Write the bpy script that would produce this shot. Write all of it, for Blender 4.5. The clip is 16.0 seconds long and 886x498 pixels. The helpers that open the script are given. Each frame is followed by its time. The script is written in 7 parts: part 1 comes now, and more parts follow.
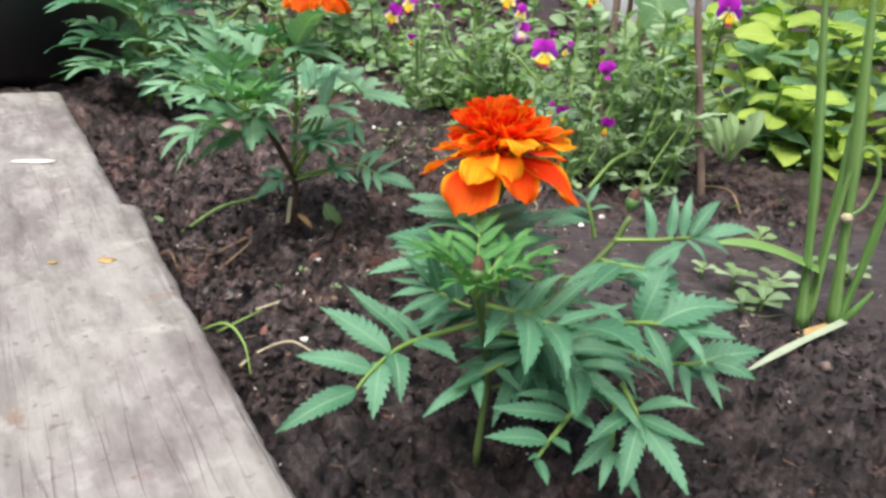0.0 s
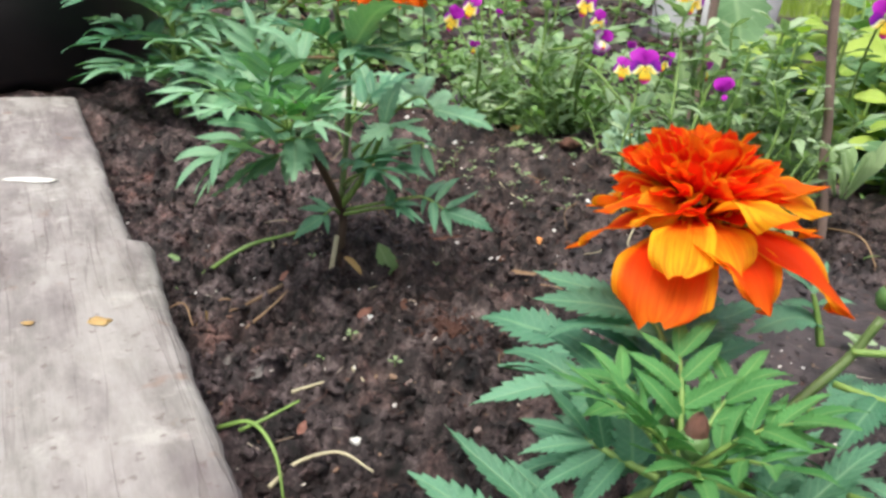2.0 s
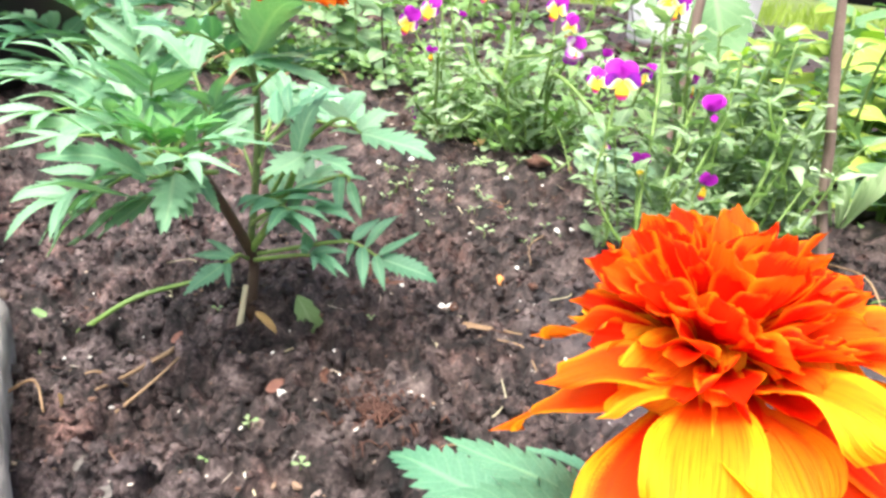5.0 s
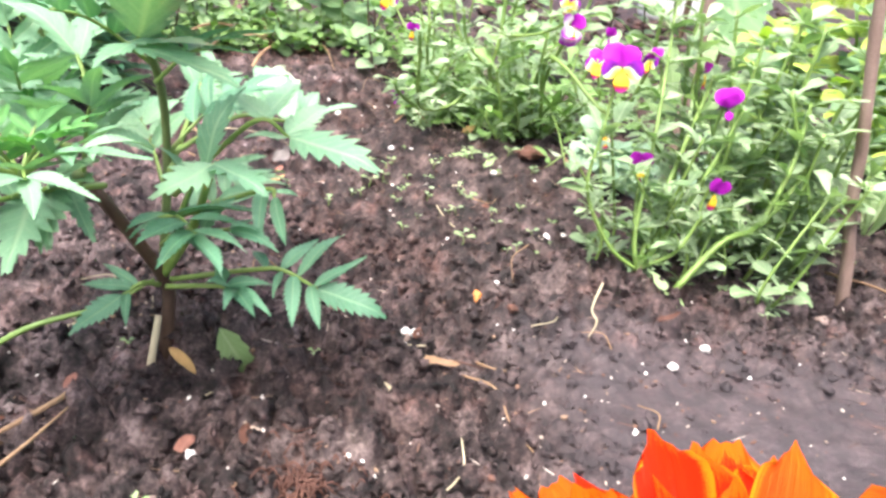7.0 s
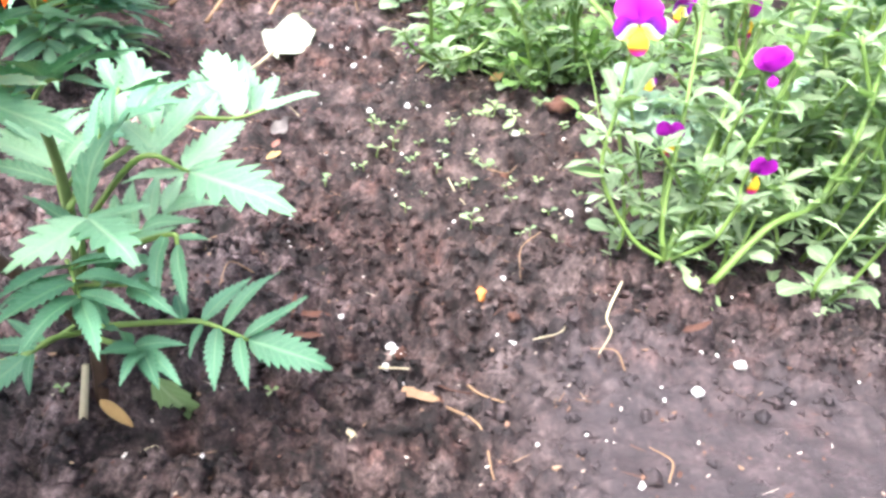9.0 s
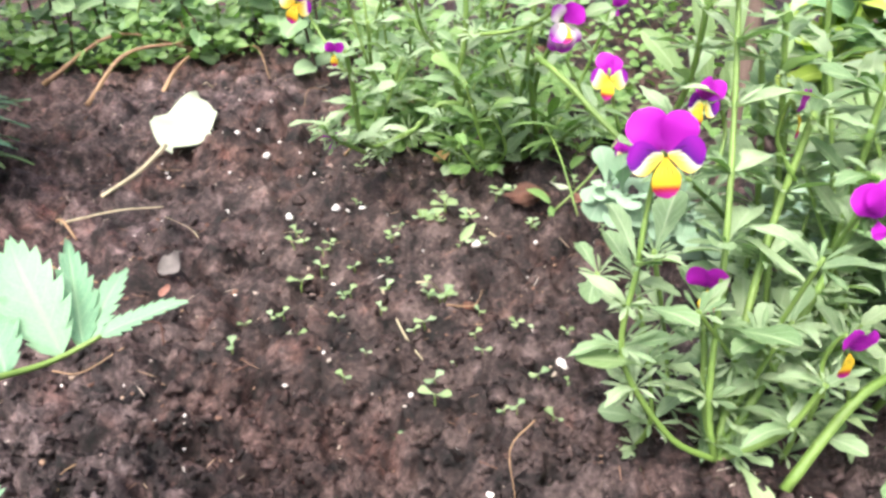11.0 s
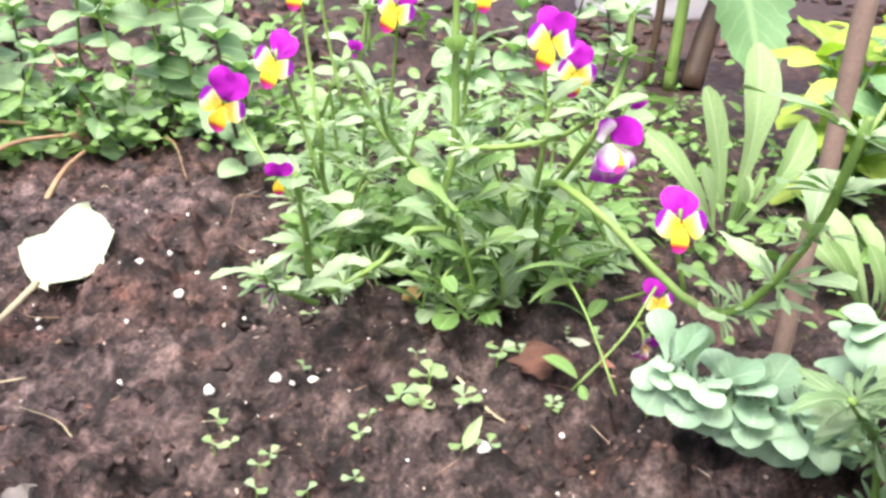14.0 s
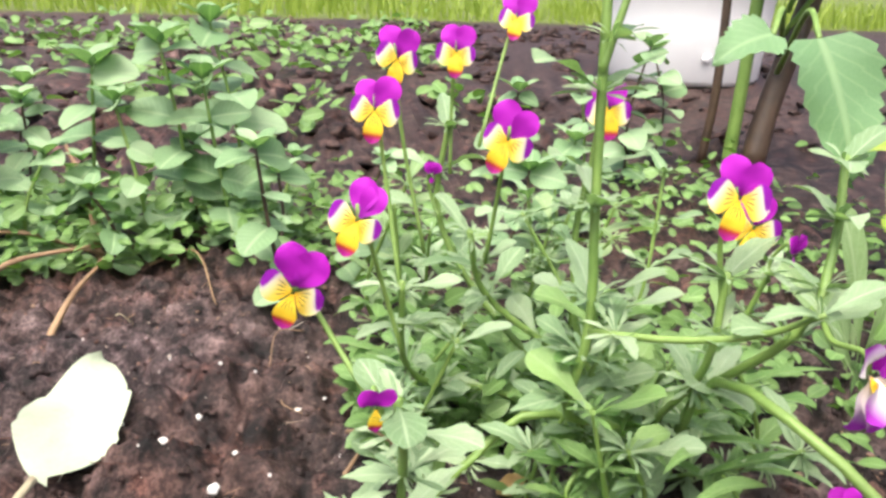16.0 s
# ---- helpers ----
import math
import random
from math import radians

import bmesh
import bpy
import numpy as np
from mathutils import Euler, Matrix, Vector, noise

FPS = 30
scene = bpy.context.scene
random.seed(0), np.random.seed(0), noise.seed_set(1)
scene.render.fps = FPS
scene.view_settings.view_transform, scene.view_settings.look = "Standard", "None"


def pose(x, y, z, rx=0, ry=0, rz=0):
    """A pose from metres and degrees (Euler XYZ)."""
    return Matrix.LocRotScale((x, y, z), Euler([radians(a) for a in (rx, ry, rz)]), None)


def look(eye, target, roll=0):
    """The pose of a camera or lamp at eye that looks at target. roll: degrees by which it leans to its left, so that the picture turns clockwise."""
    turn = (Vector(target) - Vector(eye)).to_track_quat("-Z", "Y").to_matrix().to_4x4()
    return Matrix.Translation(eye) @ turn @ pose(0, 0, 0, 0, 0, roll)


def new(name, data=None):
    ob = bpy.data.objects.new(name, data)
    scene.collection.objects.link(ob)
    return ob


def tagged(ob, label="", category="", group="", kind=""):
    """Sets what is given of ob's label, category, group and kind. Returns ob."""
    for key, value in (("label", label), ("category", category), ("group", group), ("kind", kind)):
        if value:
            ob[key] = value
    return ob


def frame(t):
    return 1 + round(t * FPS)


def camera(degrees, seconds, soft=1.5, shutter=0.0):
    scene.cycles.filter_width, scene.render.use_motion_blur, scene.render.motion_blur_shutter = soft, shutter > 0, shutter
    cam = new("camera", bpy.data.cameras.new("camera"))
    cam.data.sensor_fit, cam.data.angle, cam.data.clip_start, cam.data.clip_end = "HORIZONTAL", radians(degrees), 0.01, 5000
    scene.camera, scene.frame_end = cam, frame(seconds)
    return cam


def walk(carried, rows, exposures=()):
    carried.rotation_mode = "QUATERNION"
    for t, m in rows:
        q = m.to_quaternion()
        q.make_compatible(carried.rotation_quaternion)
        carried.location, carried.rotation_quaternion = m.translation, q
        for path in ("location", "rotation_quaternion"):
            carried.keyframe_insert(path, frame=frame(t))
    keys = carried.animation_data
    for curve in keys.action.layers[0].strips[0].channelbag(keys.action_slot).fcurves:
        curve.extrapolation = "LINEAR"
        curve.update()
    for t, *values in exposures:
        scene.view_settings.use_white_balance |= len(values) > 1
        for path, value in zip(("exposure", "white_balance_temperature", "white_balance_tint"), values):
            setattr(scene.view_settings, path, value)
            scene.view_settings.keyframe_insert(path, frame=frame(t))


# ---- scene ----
cam = camera(62.5, 16.0, soft=2.9)
PATH = [
    (0, (0.102, 0.044, 0.182), (0.226, 1.882, -0.598), 4.7),
    (0.5, (0.093, 0.067, 0.173), (0.226, 1.913, -0.586), 5.7),
    (1, (0.083, 0.095, 0.168), (0.168, 1.95, -0.576), 5.6),
    (1.5, (0.083, 0.118, 0.167), (0.152, 1.97, -0.584), 5.1),
    (2, (0.078, 0.138, 0.164), (0.128, 1.99, -0.592), 5.7),
    (2.5, (0.081, 0.149, 0.161), (0.135, 2.006, -0.579), 6.7),
    (3, (0.078, 0.159, 0.159), (0.123, 2.017, -0.579), 6.5),
    (3.5, (0.079, 0.175, 0.159), (0.147, 2.035, -0.574), 7.2),
    (4, (0.082, 0.191, 0.157), (0.184, 2.049, -0.576), 7.6),
    (4.5, (0.087, 0.201, 0.159), (0.2, 2.056, -0.581), 7.4),
    (5, (0.095, 0.209, 0.16), (0.211, 2.062, -0.584), 6.8),
    (5.2, (0.1, 0.214, 0.161), (0.222, 2.067, -0.582), 7.2),
    (7.3, (0.117, 0.274, 0.158), (0.217, 2.097, -0.659), 7.4),
    (7.5, (0.119, 0.278, 0.157), (0.195, 2.095, -0.673), 6.5),
    (8, (0.124, 0.271, 0.161), (0.14, 2.02, -0.808), 8.3),
    (8.3, (0.136, 0.281, 0.163), (0.139, 2.031, -0.805), 6.8),
    (8.5, (0.139, 0.289, 0.175), (0.091, 2.011, -0.84), 3.3),
    (9, (0.149, 0.321, 0.174), (0.061, 2.034, -0.854), 2.7),
    (9.5, (0.142, 0.36, 0.172), (0.134, 2.056, -0.887), 4.5),
    (10, (0.141, 0.391, 0.18), (0.092, 2.136, -0.796), 2.8),
    (10.2, (0.146, 0.399, 0.179), (0.126, 2.139, -0.807), 1.6),
    (12.3, (0.136, 0.484, 0.176), (0.284, 2.25, -0.751), 1.1),
    (12.5, (0.136, 0.491, 0.175), (0.302, 2.265, -0.732), 1.5),
    (13, (0.131, 0.509, 0.175), (0.324, 2.307, -0.678), 2.1),
    (13.5, (0.126, 0.527, 0.171), (0.37, 2.335, -0.65), 1.7),
    (14, (0.125, 0.542, 0.167), (0.388, 2.351, -0.646), 2.1),
    (14.5, (0.132, 0.56, 0.17), (0.426, 2.376, -0.615), 3.0),
    (15, (0.124, 0.581, 0.173), (0.382, 2.416, -0.581), 1.7),
    (15.5, (0.11, 0.612, 0.177), (0.376, 2.458, -0.545), 1.3),
    (16, (0.099, 0.628, 0.182), (0.349, 2.487, -0.512), 1.8),
]

walk(cam, [(t, look(eye, target, roll)) for t, eye, target, roll in PATH],
     exposures=[(0, 0.66, 6120, 3), (2.5, 0.68, 6120, 3), (3.0, 0.76, 6120, 3), (3.5, 0.98, 6120, 3), (4.0, 1.44, 6120, 3), (4.5, 1.66, 6200, 4), (5.0, 1.72, 6200, 4), (7.5, 2.02, 6150, 13), (8.0, 2.25, 6050, 13), (8.5, 2.15, 5950, 14), (9.0, 2.1, 5850, 11), (10.2, 1.40, 6150, 9), (12.5, 1.65, 6200, 11), (14.0, 1.65, 6200, 11), (16, 1.25, 6300, 9)])

# ---- world and light: bright overcast sky ----
world = bpy.data.worlds.new("overcast_sky")
scene.world = world
world.use_nodes = True
wn = world.node_tree.nodes
bg = wn["Background"]
sky = wn.new("ShaderNodeTexSky")
sky.sky_type = 'NISHITA'
sky.sun_disc = False
sky.sun_elevation = radians(70)
sky.sun_rotation = radians(195)
sky.air_density, sky.dust_density, sky.ozone_density = 0.6, 9.0, 0.6
world.node_tree.links.new(sky.outputs[0], bg.inputs[0])
bg.inputs[1].default_value = 0.15
sun = bpy.data.lights.new("sun", 'SUN')
sun.energy, sun.angle, sun.color = 1.5, radians(22), (1.0, 0.96, 0.9)
sun_ob = new("sun", sun)
sun_ob.matrix_world = look((-1.3, -0.9, 2.6), (0, 0, 0))


# ---- materials ----
def mat(name):
    m = bpy.data.materials.new(name)
    m.use_nodes = True
    n = m.node_tree.nodes
    return m, n, m.node_tree.links, n["Principled BSDF"]


def ramp(n, l, src, stops):
    r = n.new("ShaderNodeValToRGB")
    cr = r.color_ramp
    while len(cr.elements) < len(stops):
        cr.elements.new(0.5)
    for e, (p, c) in zip(cr.elements, stops):
        e.position, e.color = p, (*c, 1)
    l.new(src, r.inputs[0])
    return r.outputs[0]


def noise_tex(n, l, scale, detail=4.0, rough=0.55, coords=None):
    t = n.new("ShaderNodeTexNoise")
    t.inputs["Scale"].default_value, t.inputs["Detail"].default_value, t.inputs["Roughness"].default_value = scale, detail, rough
    if coords is not None:
        l.new(coords, t.inputs["Vector"])
    return t.outputs[0]


def mix(n, l, fac, a, b, mode='MIX'):
    x = n.new("ShaderNodeMix")
    x.data_type, x.blend_type = 'RGBA', mode
    for v, k in ((fac, 0), (a, 6), (b, 7)):
        if hasattr(v, "links"):
            l.new(v, x.inputs[k])
        else:
            x.inputs[k].default_value = v if k == 0 else (*v, 1)
    return x.outputs[2]


def math_node(n, l, op, a, b=0.0):
    x = n.new("ShaderNodeMath")
    x.operation = op
    for v, k in ((a, 0), (b, 1)):
        if hasattr(v, "links"):
            l.new(v, x.inputs[k])
        else:
            x.inputs[k].default_value = v
    return x.outputs[0]


def bump(n, l, bsdf, height, strength, distance):
    b = n.new("ShaderNodeBump")
    b.inputs["Strength"].default_value, b.inputs["Distance"].default_value = strength, distance
    l.new(height, b.inputs["Height"])
    l.new(b.outputs[0], bsdf.inputs["Normal"])


def translucent(m, n, l, bsdf, colour, share):
    t = n.new("ShaderNodeBsdfTranslucent")
    if hasattr(colour, "links"):
        l.new(colour, t.inputs[0])
    else:
        t.inputs[0].default_value = (*colour, 1)
    s = n.new("ShaderNodeMixShader")
    s.inputs[0].default_value = share
    l.new(bsdf.outputs[0], s.inputs[1])
    l.new(t.outputs[0], s.inputs[2])
    l.new(s.outputs[0], n["Material Output"].inputs[0])


def leaf_material(name, dark, light, vein, rough=0.5, share=0.25, veins=9.0, spec=0.4):
    """Leaf: midrib and slanting side veins from the blade's own UV, mottling, a tint of its own for each leaf."""
    m, n, l, b = mat(name)
    uv = n.new("ShaderNodeUVMap")
    uv.uv_map = "UVMap"
    sep = n.new("ShaderNodeSeparateXYZ")
    l.new(uv.outputs[0], sep.inputs[0])
    across = math_node(n, l, 'ABSOLUTE', math_node(n, l, 'SUBTRACT', sep.outputs[0], 0.5))
    info = n.new("ShaderNodeObjectInfo")
    tc = n.new("ShaderNodeTexCoord")
    big = noise_tex(n, l, 60.0, 3.0, 0.5, tc.outputs["Object"])
    fine = noise_tex(n, l, 900.0, 3.0, 0.6, tc.outputs["Object"])
    fac = math_node(n, l, 'ADD', math_node(n, l, 'MULTIPLY', big, 0.55), math_node(n, l, 'MULTIPLY', info.outputs["Random"], 0.6))
    fac = math_node(n, l, 'SUBTRACT', fac, 0.08)
    col = ramp(n, l, fac, [(0.1, dark), (0.85, light)])
    mid = ramp(n, l, across, [(0.02, (1, 1, 1)), (0.07, (0, 0, 0))])
    side = math_node(n, l, 'ADD', math_node(n, l, 'MULTIPLY', sep.outputs[1], veins), math_node(n, l, 'MULTIPLY', across, -4.0))
    tri = math_node(n, l, 'ABSOLUTE', math_node(n, l, 'SUBTRACT', math_node(n, l, 'FRACT', side), 0.5))
    vein_line = ramp(n, l, tri, [(0.03, (0.45, 0.45, 0.45)), (0.12, (0, 0, 0))])
    lines = math_node(n, l, 'MAXIMUM', mid, vein_line)
    col = mix(n, l, math_node(n, l, 'MULTIPLY', lines, 0.6), col, vein)
    l.new(col, b.inputs["Base Color"])
    b.inputs["Roughness"].default_value = rough
    b.inputs["Specular IOR Level"].default_value = spec
    h = math_node(n, l, 'SUBTRACT', math_node(n, l, 'MULTIPLY', fine, 0.4), lines)
    bump(n, l, b, h, 0.5, 0.0004)
    bright = mix(n, l, 1.0, col, (0.75, 1.0, 0.35), 'MULTIPLY')
    translucent(m, n, l, b, bright, share)
    return m


def stem_material(name, dark, light, rough=0.5):
    m, n, l, b = mat(name)
    tc = n.new("ShaderNodeTexCoord")
    a = noise_tex(n, l, 45.0, 3.0, 0.5, tc.outputs["Object"])
    c = noise_tex(n, l, 700.0, 3.0, 0.6, tc.outputs["Object"])
    f = math_node(n, l, 'ADD', math_node(n, l, 'MULTIPLY', a, 0.7), math_node(n, l, 'MULTIPLY', c, 0.3))
    l.new(ramp(n, l, f, [(0.3, dark), (0.7, light)]), b.inputs["Base Color"])
    b.inputs["Roughness"].default_value = rough
    bump(n, l, b, c, 0.35, 0.0005)
    return m


def petal_material(name, stops, edge, streak, rough=0.45, share=0.3, edge_at=0.36):
    """Petal: colour along its length, another at its rim, streaks that run lengthwise."""
    m, n, l, b = mat(name)
    uv = n.new("ShaderNodeUVMap")
    uv.uv_map = "UVMap"
    sep = n.new("ShaderNodeSeparateXYZ")
    l.new(uv.outputs[0], sep.inputs[0])
    info = n.new("ShaderNodeObjectInfo")
    tc = n.new("ShaderNodeTexCoord")
    wob = noise_tex(n, l, 120.0, 3.0, 0.6, tc.outputs["Object"])
    mp = n.new("ShaderNodeMapping")
    mp.inputs["Scale"].default_value = (22, 1.2, 1)
    l.new(uv.outputs[0], mp.inputs[0])
    lines = noise_tex(n, l, 1.5, 3.0, 0.6, mp.outputs[0])
    flush = ramp(n, l, lines, [(0.47, (0, 0, 0)), (0.62, (1, 1, 1))])
    v = math_node(n, l, 'ADD', sep.outputs[1], math_node(n, l, 'MULTIPLY', math_node(n, l, 'SUBTRACT', wob, 0.5), 0.18))
    v = math_node(n, l, 'ADD', v, math_node(n, l, 'MULTIPLY', math_node(n, l, 'SUBTRACT', info.outputs["Random"], 0.5), 0.3))
    v = math_node(n, l, 'ADD', v, math_node(n, l, 'MULTIPLY', math_node(n, l, 'SUBTRACT', lines, 0.5), 0.3))
    col = ramp(n, l, v, stops)
    across = math_node(n, l, 'ABSOLUTE', math_node(n, l, 'SUBTRACT', sep.outputs[0], 0.5))
    rim = ramp(n, l, math_node(n, l, 'ADD', across, math_node(n, l, 'MULTIPLY', math_node(n, l, 'SUBTRACT', wob, 0.5), 0.08)), [(edge_at, (0, 0, 0)), (edge_at + 0.07, (1, 1, 1))])
    col = mix(n, l, math_node(n, l, 'MULTIPLY', rim, 0.85), col, edge)
    col = mix(n, l, math_node(n, l, 'MULTIPLY', flush, streak), col, (0.80, 0.055, 0.0))
    l.new(col, b.inputs["Base Color"])
    b.inputs["Roughness"].default_value = rough
    b.inputs["Specular IOR Level"].default_value = 0.16
    bump(n, l, b, lines, 0.7, 0.0008)
    translucent(m, n, l, b, col, share)
    return m


def viola_material(name, stops, rays, rough=0.55, share=0.3, slant=0.0):
    """Viola petal: colour bands along its length, fine dark rays from the throat."""
    m, n, l, b = mat(name)
    uv = n.new("ShaderNodeUVMap")
    uv.uv_map = "UVMap"
    sep = n.new("ShaderNodeSeparateXYZ")
    l.new(uv.outputs[0], sep.inputs[0])
    tc = n.new("ShaderNodeTexCoord")
    wob = noise_tex(n, l, 260.0, 3.0, 0.6, tc.outputs["Object"])
    v = math_node(n, l, 'ADD', sep.outputs[1], math_node(n, l, 'MULTIPLY', math_node(n, l, 'SUBTRACT', wob, 0.5), 0.16))
    if slant:
        v = math_node(n, l, 'ADD', v, math_node(n, l, 'MULTIPLY', math_node(n, l, 'SUBTRACT', 0.5, sep.outputs[0]), slant))
    col = ramp(n, l, v, stops)
    if rays:
        u = math_node(n, l, 'ABSOLUTE', math_node(n, l, 'SUBTRACT', math_node(n, l, 'FRACT', math_node(n, l, 'MULTIPLY', sep.outputs[0], 6.0)), 0.5))
        r = ramp(n, l, u, [(0.07, (1, 1, 1)), (0.17, (0, 0, 0))])
        near = ramp(n, l, sep.outputs[1], [(0.12, (0, 0, 0)), (0.2, (1, 1, 1)), (0.36, (1, 1, 1)), (0.5, (0, 0, 0))])
        mid = ramp(n, l, math_node(n, l, 'ABSOLUTE', math_node(n, l, 'SUBTRACT', sep.outputs[0], 0.5)), [(0.26, (1, 1, 1)), (0.34, (0, 0, 0))])
        f = math_node(n, l, 'MULTIPLY', math_node(n, l, 'MULTIPLY', r, near), math_node(n, l, 'MULTIPLY', mid, rays))
        col = mix(n, l, f, col, (0.04, 0.01, 0.03))
    l.new(col, b.inputs["Base Color"])
    b.inputs["Roughness"].default_value = rough
    b.inputs["Specular IOR Level"].default_value = 0.25
    bump(n, l, b, wob, 0.3, 0.0003)
    translucent(m, n, l, b, col, share)
    return m


def soil_material():
    m, n, l, b = mat("garden_soil")
    tc = n.new("ShaderNodeTexCoord")
    o = tc.outputs["Object"]
    patch = noise_tex(n, l, 9.0, 4.0, 0.6, o)
    mid = noise_tex(n, l, 70.0, 6.0, 0.7, o)
    fine = noise_tex(n, l, 520.0, 6.0, 0.75, o)
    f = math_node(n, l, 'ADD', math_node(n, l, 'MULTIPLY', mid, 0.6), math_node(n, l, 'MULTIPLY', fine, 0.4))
    # pore shade put into the colour: near black where the bump sinks
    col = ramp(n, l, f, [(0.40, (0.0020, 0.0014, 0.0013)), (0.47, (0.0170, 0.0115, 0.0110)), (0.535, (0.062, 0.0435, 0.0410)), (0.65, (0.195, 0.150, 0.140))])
    def tint(fac, colour):
        return mix(n, l, fac, col, mix(n, l, 1.0, col, colour, 'MULTIPLY'))

    col = tint(ramp(n, l, patch, [(0.50, (0, 0, 0)), (0.66, (1, 1, 1))]), (1.10, 0.93, 0.88))
    col = tint(ramp(n, l, noise_tex(n, l, 38.0, 4.0, 0.6, o), [(0.54, (0, 0, 0)), (0.66, (1, 1, 1))]), (1.22, 0.98, 0.90))
    col = tint(ramp(n, l, noise_tex(n, l, 5.0, 3.0, 0.5, o), [(0.46, (0, 0, 0)), (0.60, (1, 1, 1))]), (1.05, 1.06, 1.13))
    grit = n.new("ShaderNodeTexVoronoi")
    grit.inputs["Scale"].default_value = 260.0
    l.new(o, grit.inputs["Vector"])
    speck = ramp(n, l, grit.outputs[0], [(0.05, (1, 1, 1)), (0.1, (0, 0, 0))])
    col = mix(n, l, math_node(n, l, 'MULTIPLY', speck, math_node(n, l, 'MULTIPLY', mid, 0.7)), col, (0.2, 0.16, 0.15))
    # moister, blacker earth at the bed's near end; lawn beyond the beds
    sep = n.new("ShaderNodeSeparateXYZ")
    l.new(o, sep.inputs[0])
    near = ramp(n, l, math_node(n, l, 'ADD', sep.outputs[1], math_node(n, l, 'MULTIPLY', patch, 0.2)), [(0.36, (1, 1, 1)), (0.54, (0, 0, 0))])
    col = tint(near, (0.54, 0.56, 0.61))
    dry = ramp(n, l, math_node(n, l, 'ADD', sep.outputs[0], math_node(n, l, 'MULTIPLY', patch, 0.12)), [(0.04, (1, 1, 1)), (0.13, (0, 0, 0))])
    moist = ramp(n, l, math_node(n, l, 'ADD', sep.outputs[1], math_node(n, l, 'MULTIPLY', patch, 0.1)), [(0.62, (0, 0, 0)), (0.72, (1, 1, 1)), (0.96, (1, 1, 1)), (1.0, (0, 0, 0))])
    col = tint(moist, (0.86, 0.82, 0.79))
    col = tint(dry, (1.30, 1.32, 1.38))
    # trodden, silted earth: smoother and greyer
    edge = math_node(n, l, 'ADD', math_node(n, l, 'ADD', sep.outputs[0], math_node(n, l, 'MULTIPLY', sep.outputs[1], 0.25)), math_node(n, l, 'MULTIPLY', patch, 0.08))
    trodden = math_node(n, l, 'MULTIPLY', ramp(n, l, edge, [(0.31, (0, 0, 0)), (0.36, (1, 1, 1))]), ramp(n, l, math_node(n, l, 'ADD', sep.outputs[1], math_node(n, l, 'MULTIPLY', patch, 0.08)), [(0.57, (1, 1, 1)), (0.61, (0, 0, 0))]))
    trodden = math_node(n, l, 'MULTIPLY', trodden, math_node(n, l, 'SUBTRACT', 1.0, near))
    col = mix(n, l, math_node(n, l, 'MULTIPLY', trodden, 0.6), col, (0.062, 0.052, 0.056))
    lawn = ramp(n, l, math_node(n, l, 'ADD', math_node(n, l, 'MULTIPLY', sep.outputs[1], 0.1), math_node(n, l, 'MULTIPLY', patch, 0.03)), [(0.36, (0, 0, 0)), (0.375, (1, 1, 1))])
    far = ramp(n, l, math_node(n, l, 'MULTIPLY', math_node(n, l, 'ADD', sep.outputs[1], math_node(n, l, 'MULTIPLY', patch, 0.3)), 0.5), [(0.50, (0, 0, 0)), (0.62, (1, 1, 1))])
    col = tint(far, (0.85, 0.70, 0.60))
    green = ramp(n, l, mid, [(0.3, (0.06, 0.09, 0.015)), (0.7, (0.16, 0.19, 0.035))])
    col = mix(n, l, lawn, col, green)
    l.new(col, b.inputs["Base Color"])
    b.inputs["Roughness"].default_value = 0.55
    b.inputs["Specular IOR Level"].default_value = 0.28
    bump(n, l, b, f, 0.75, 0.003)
    return m


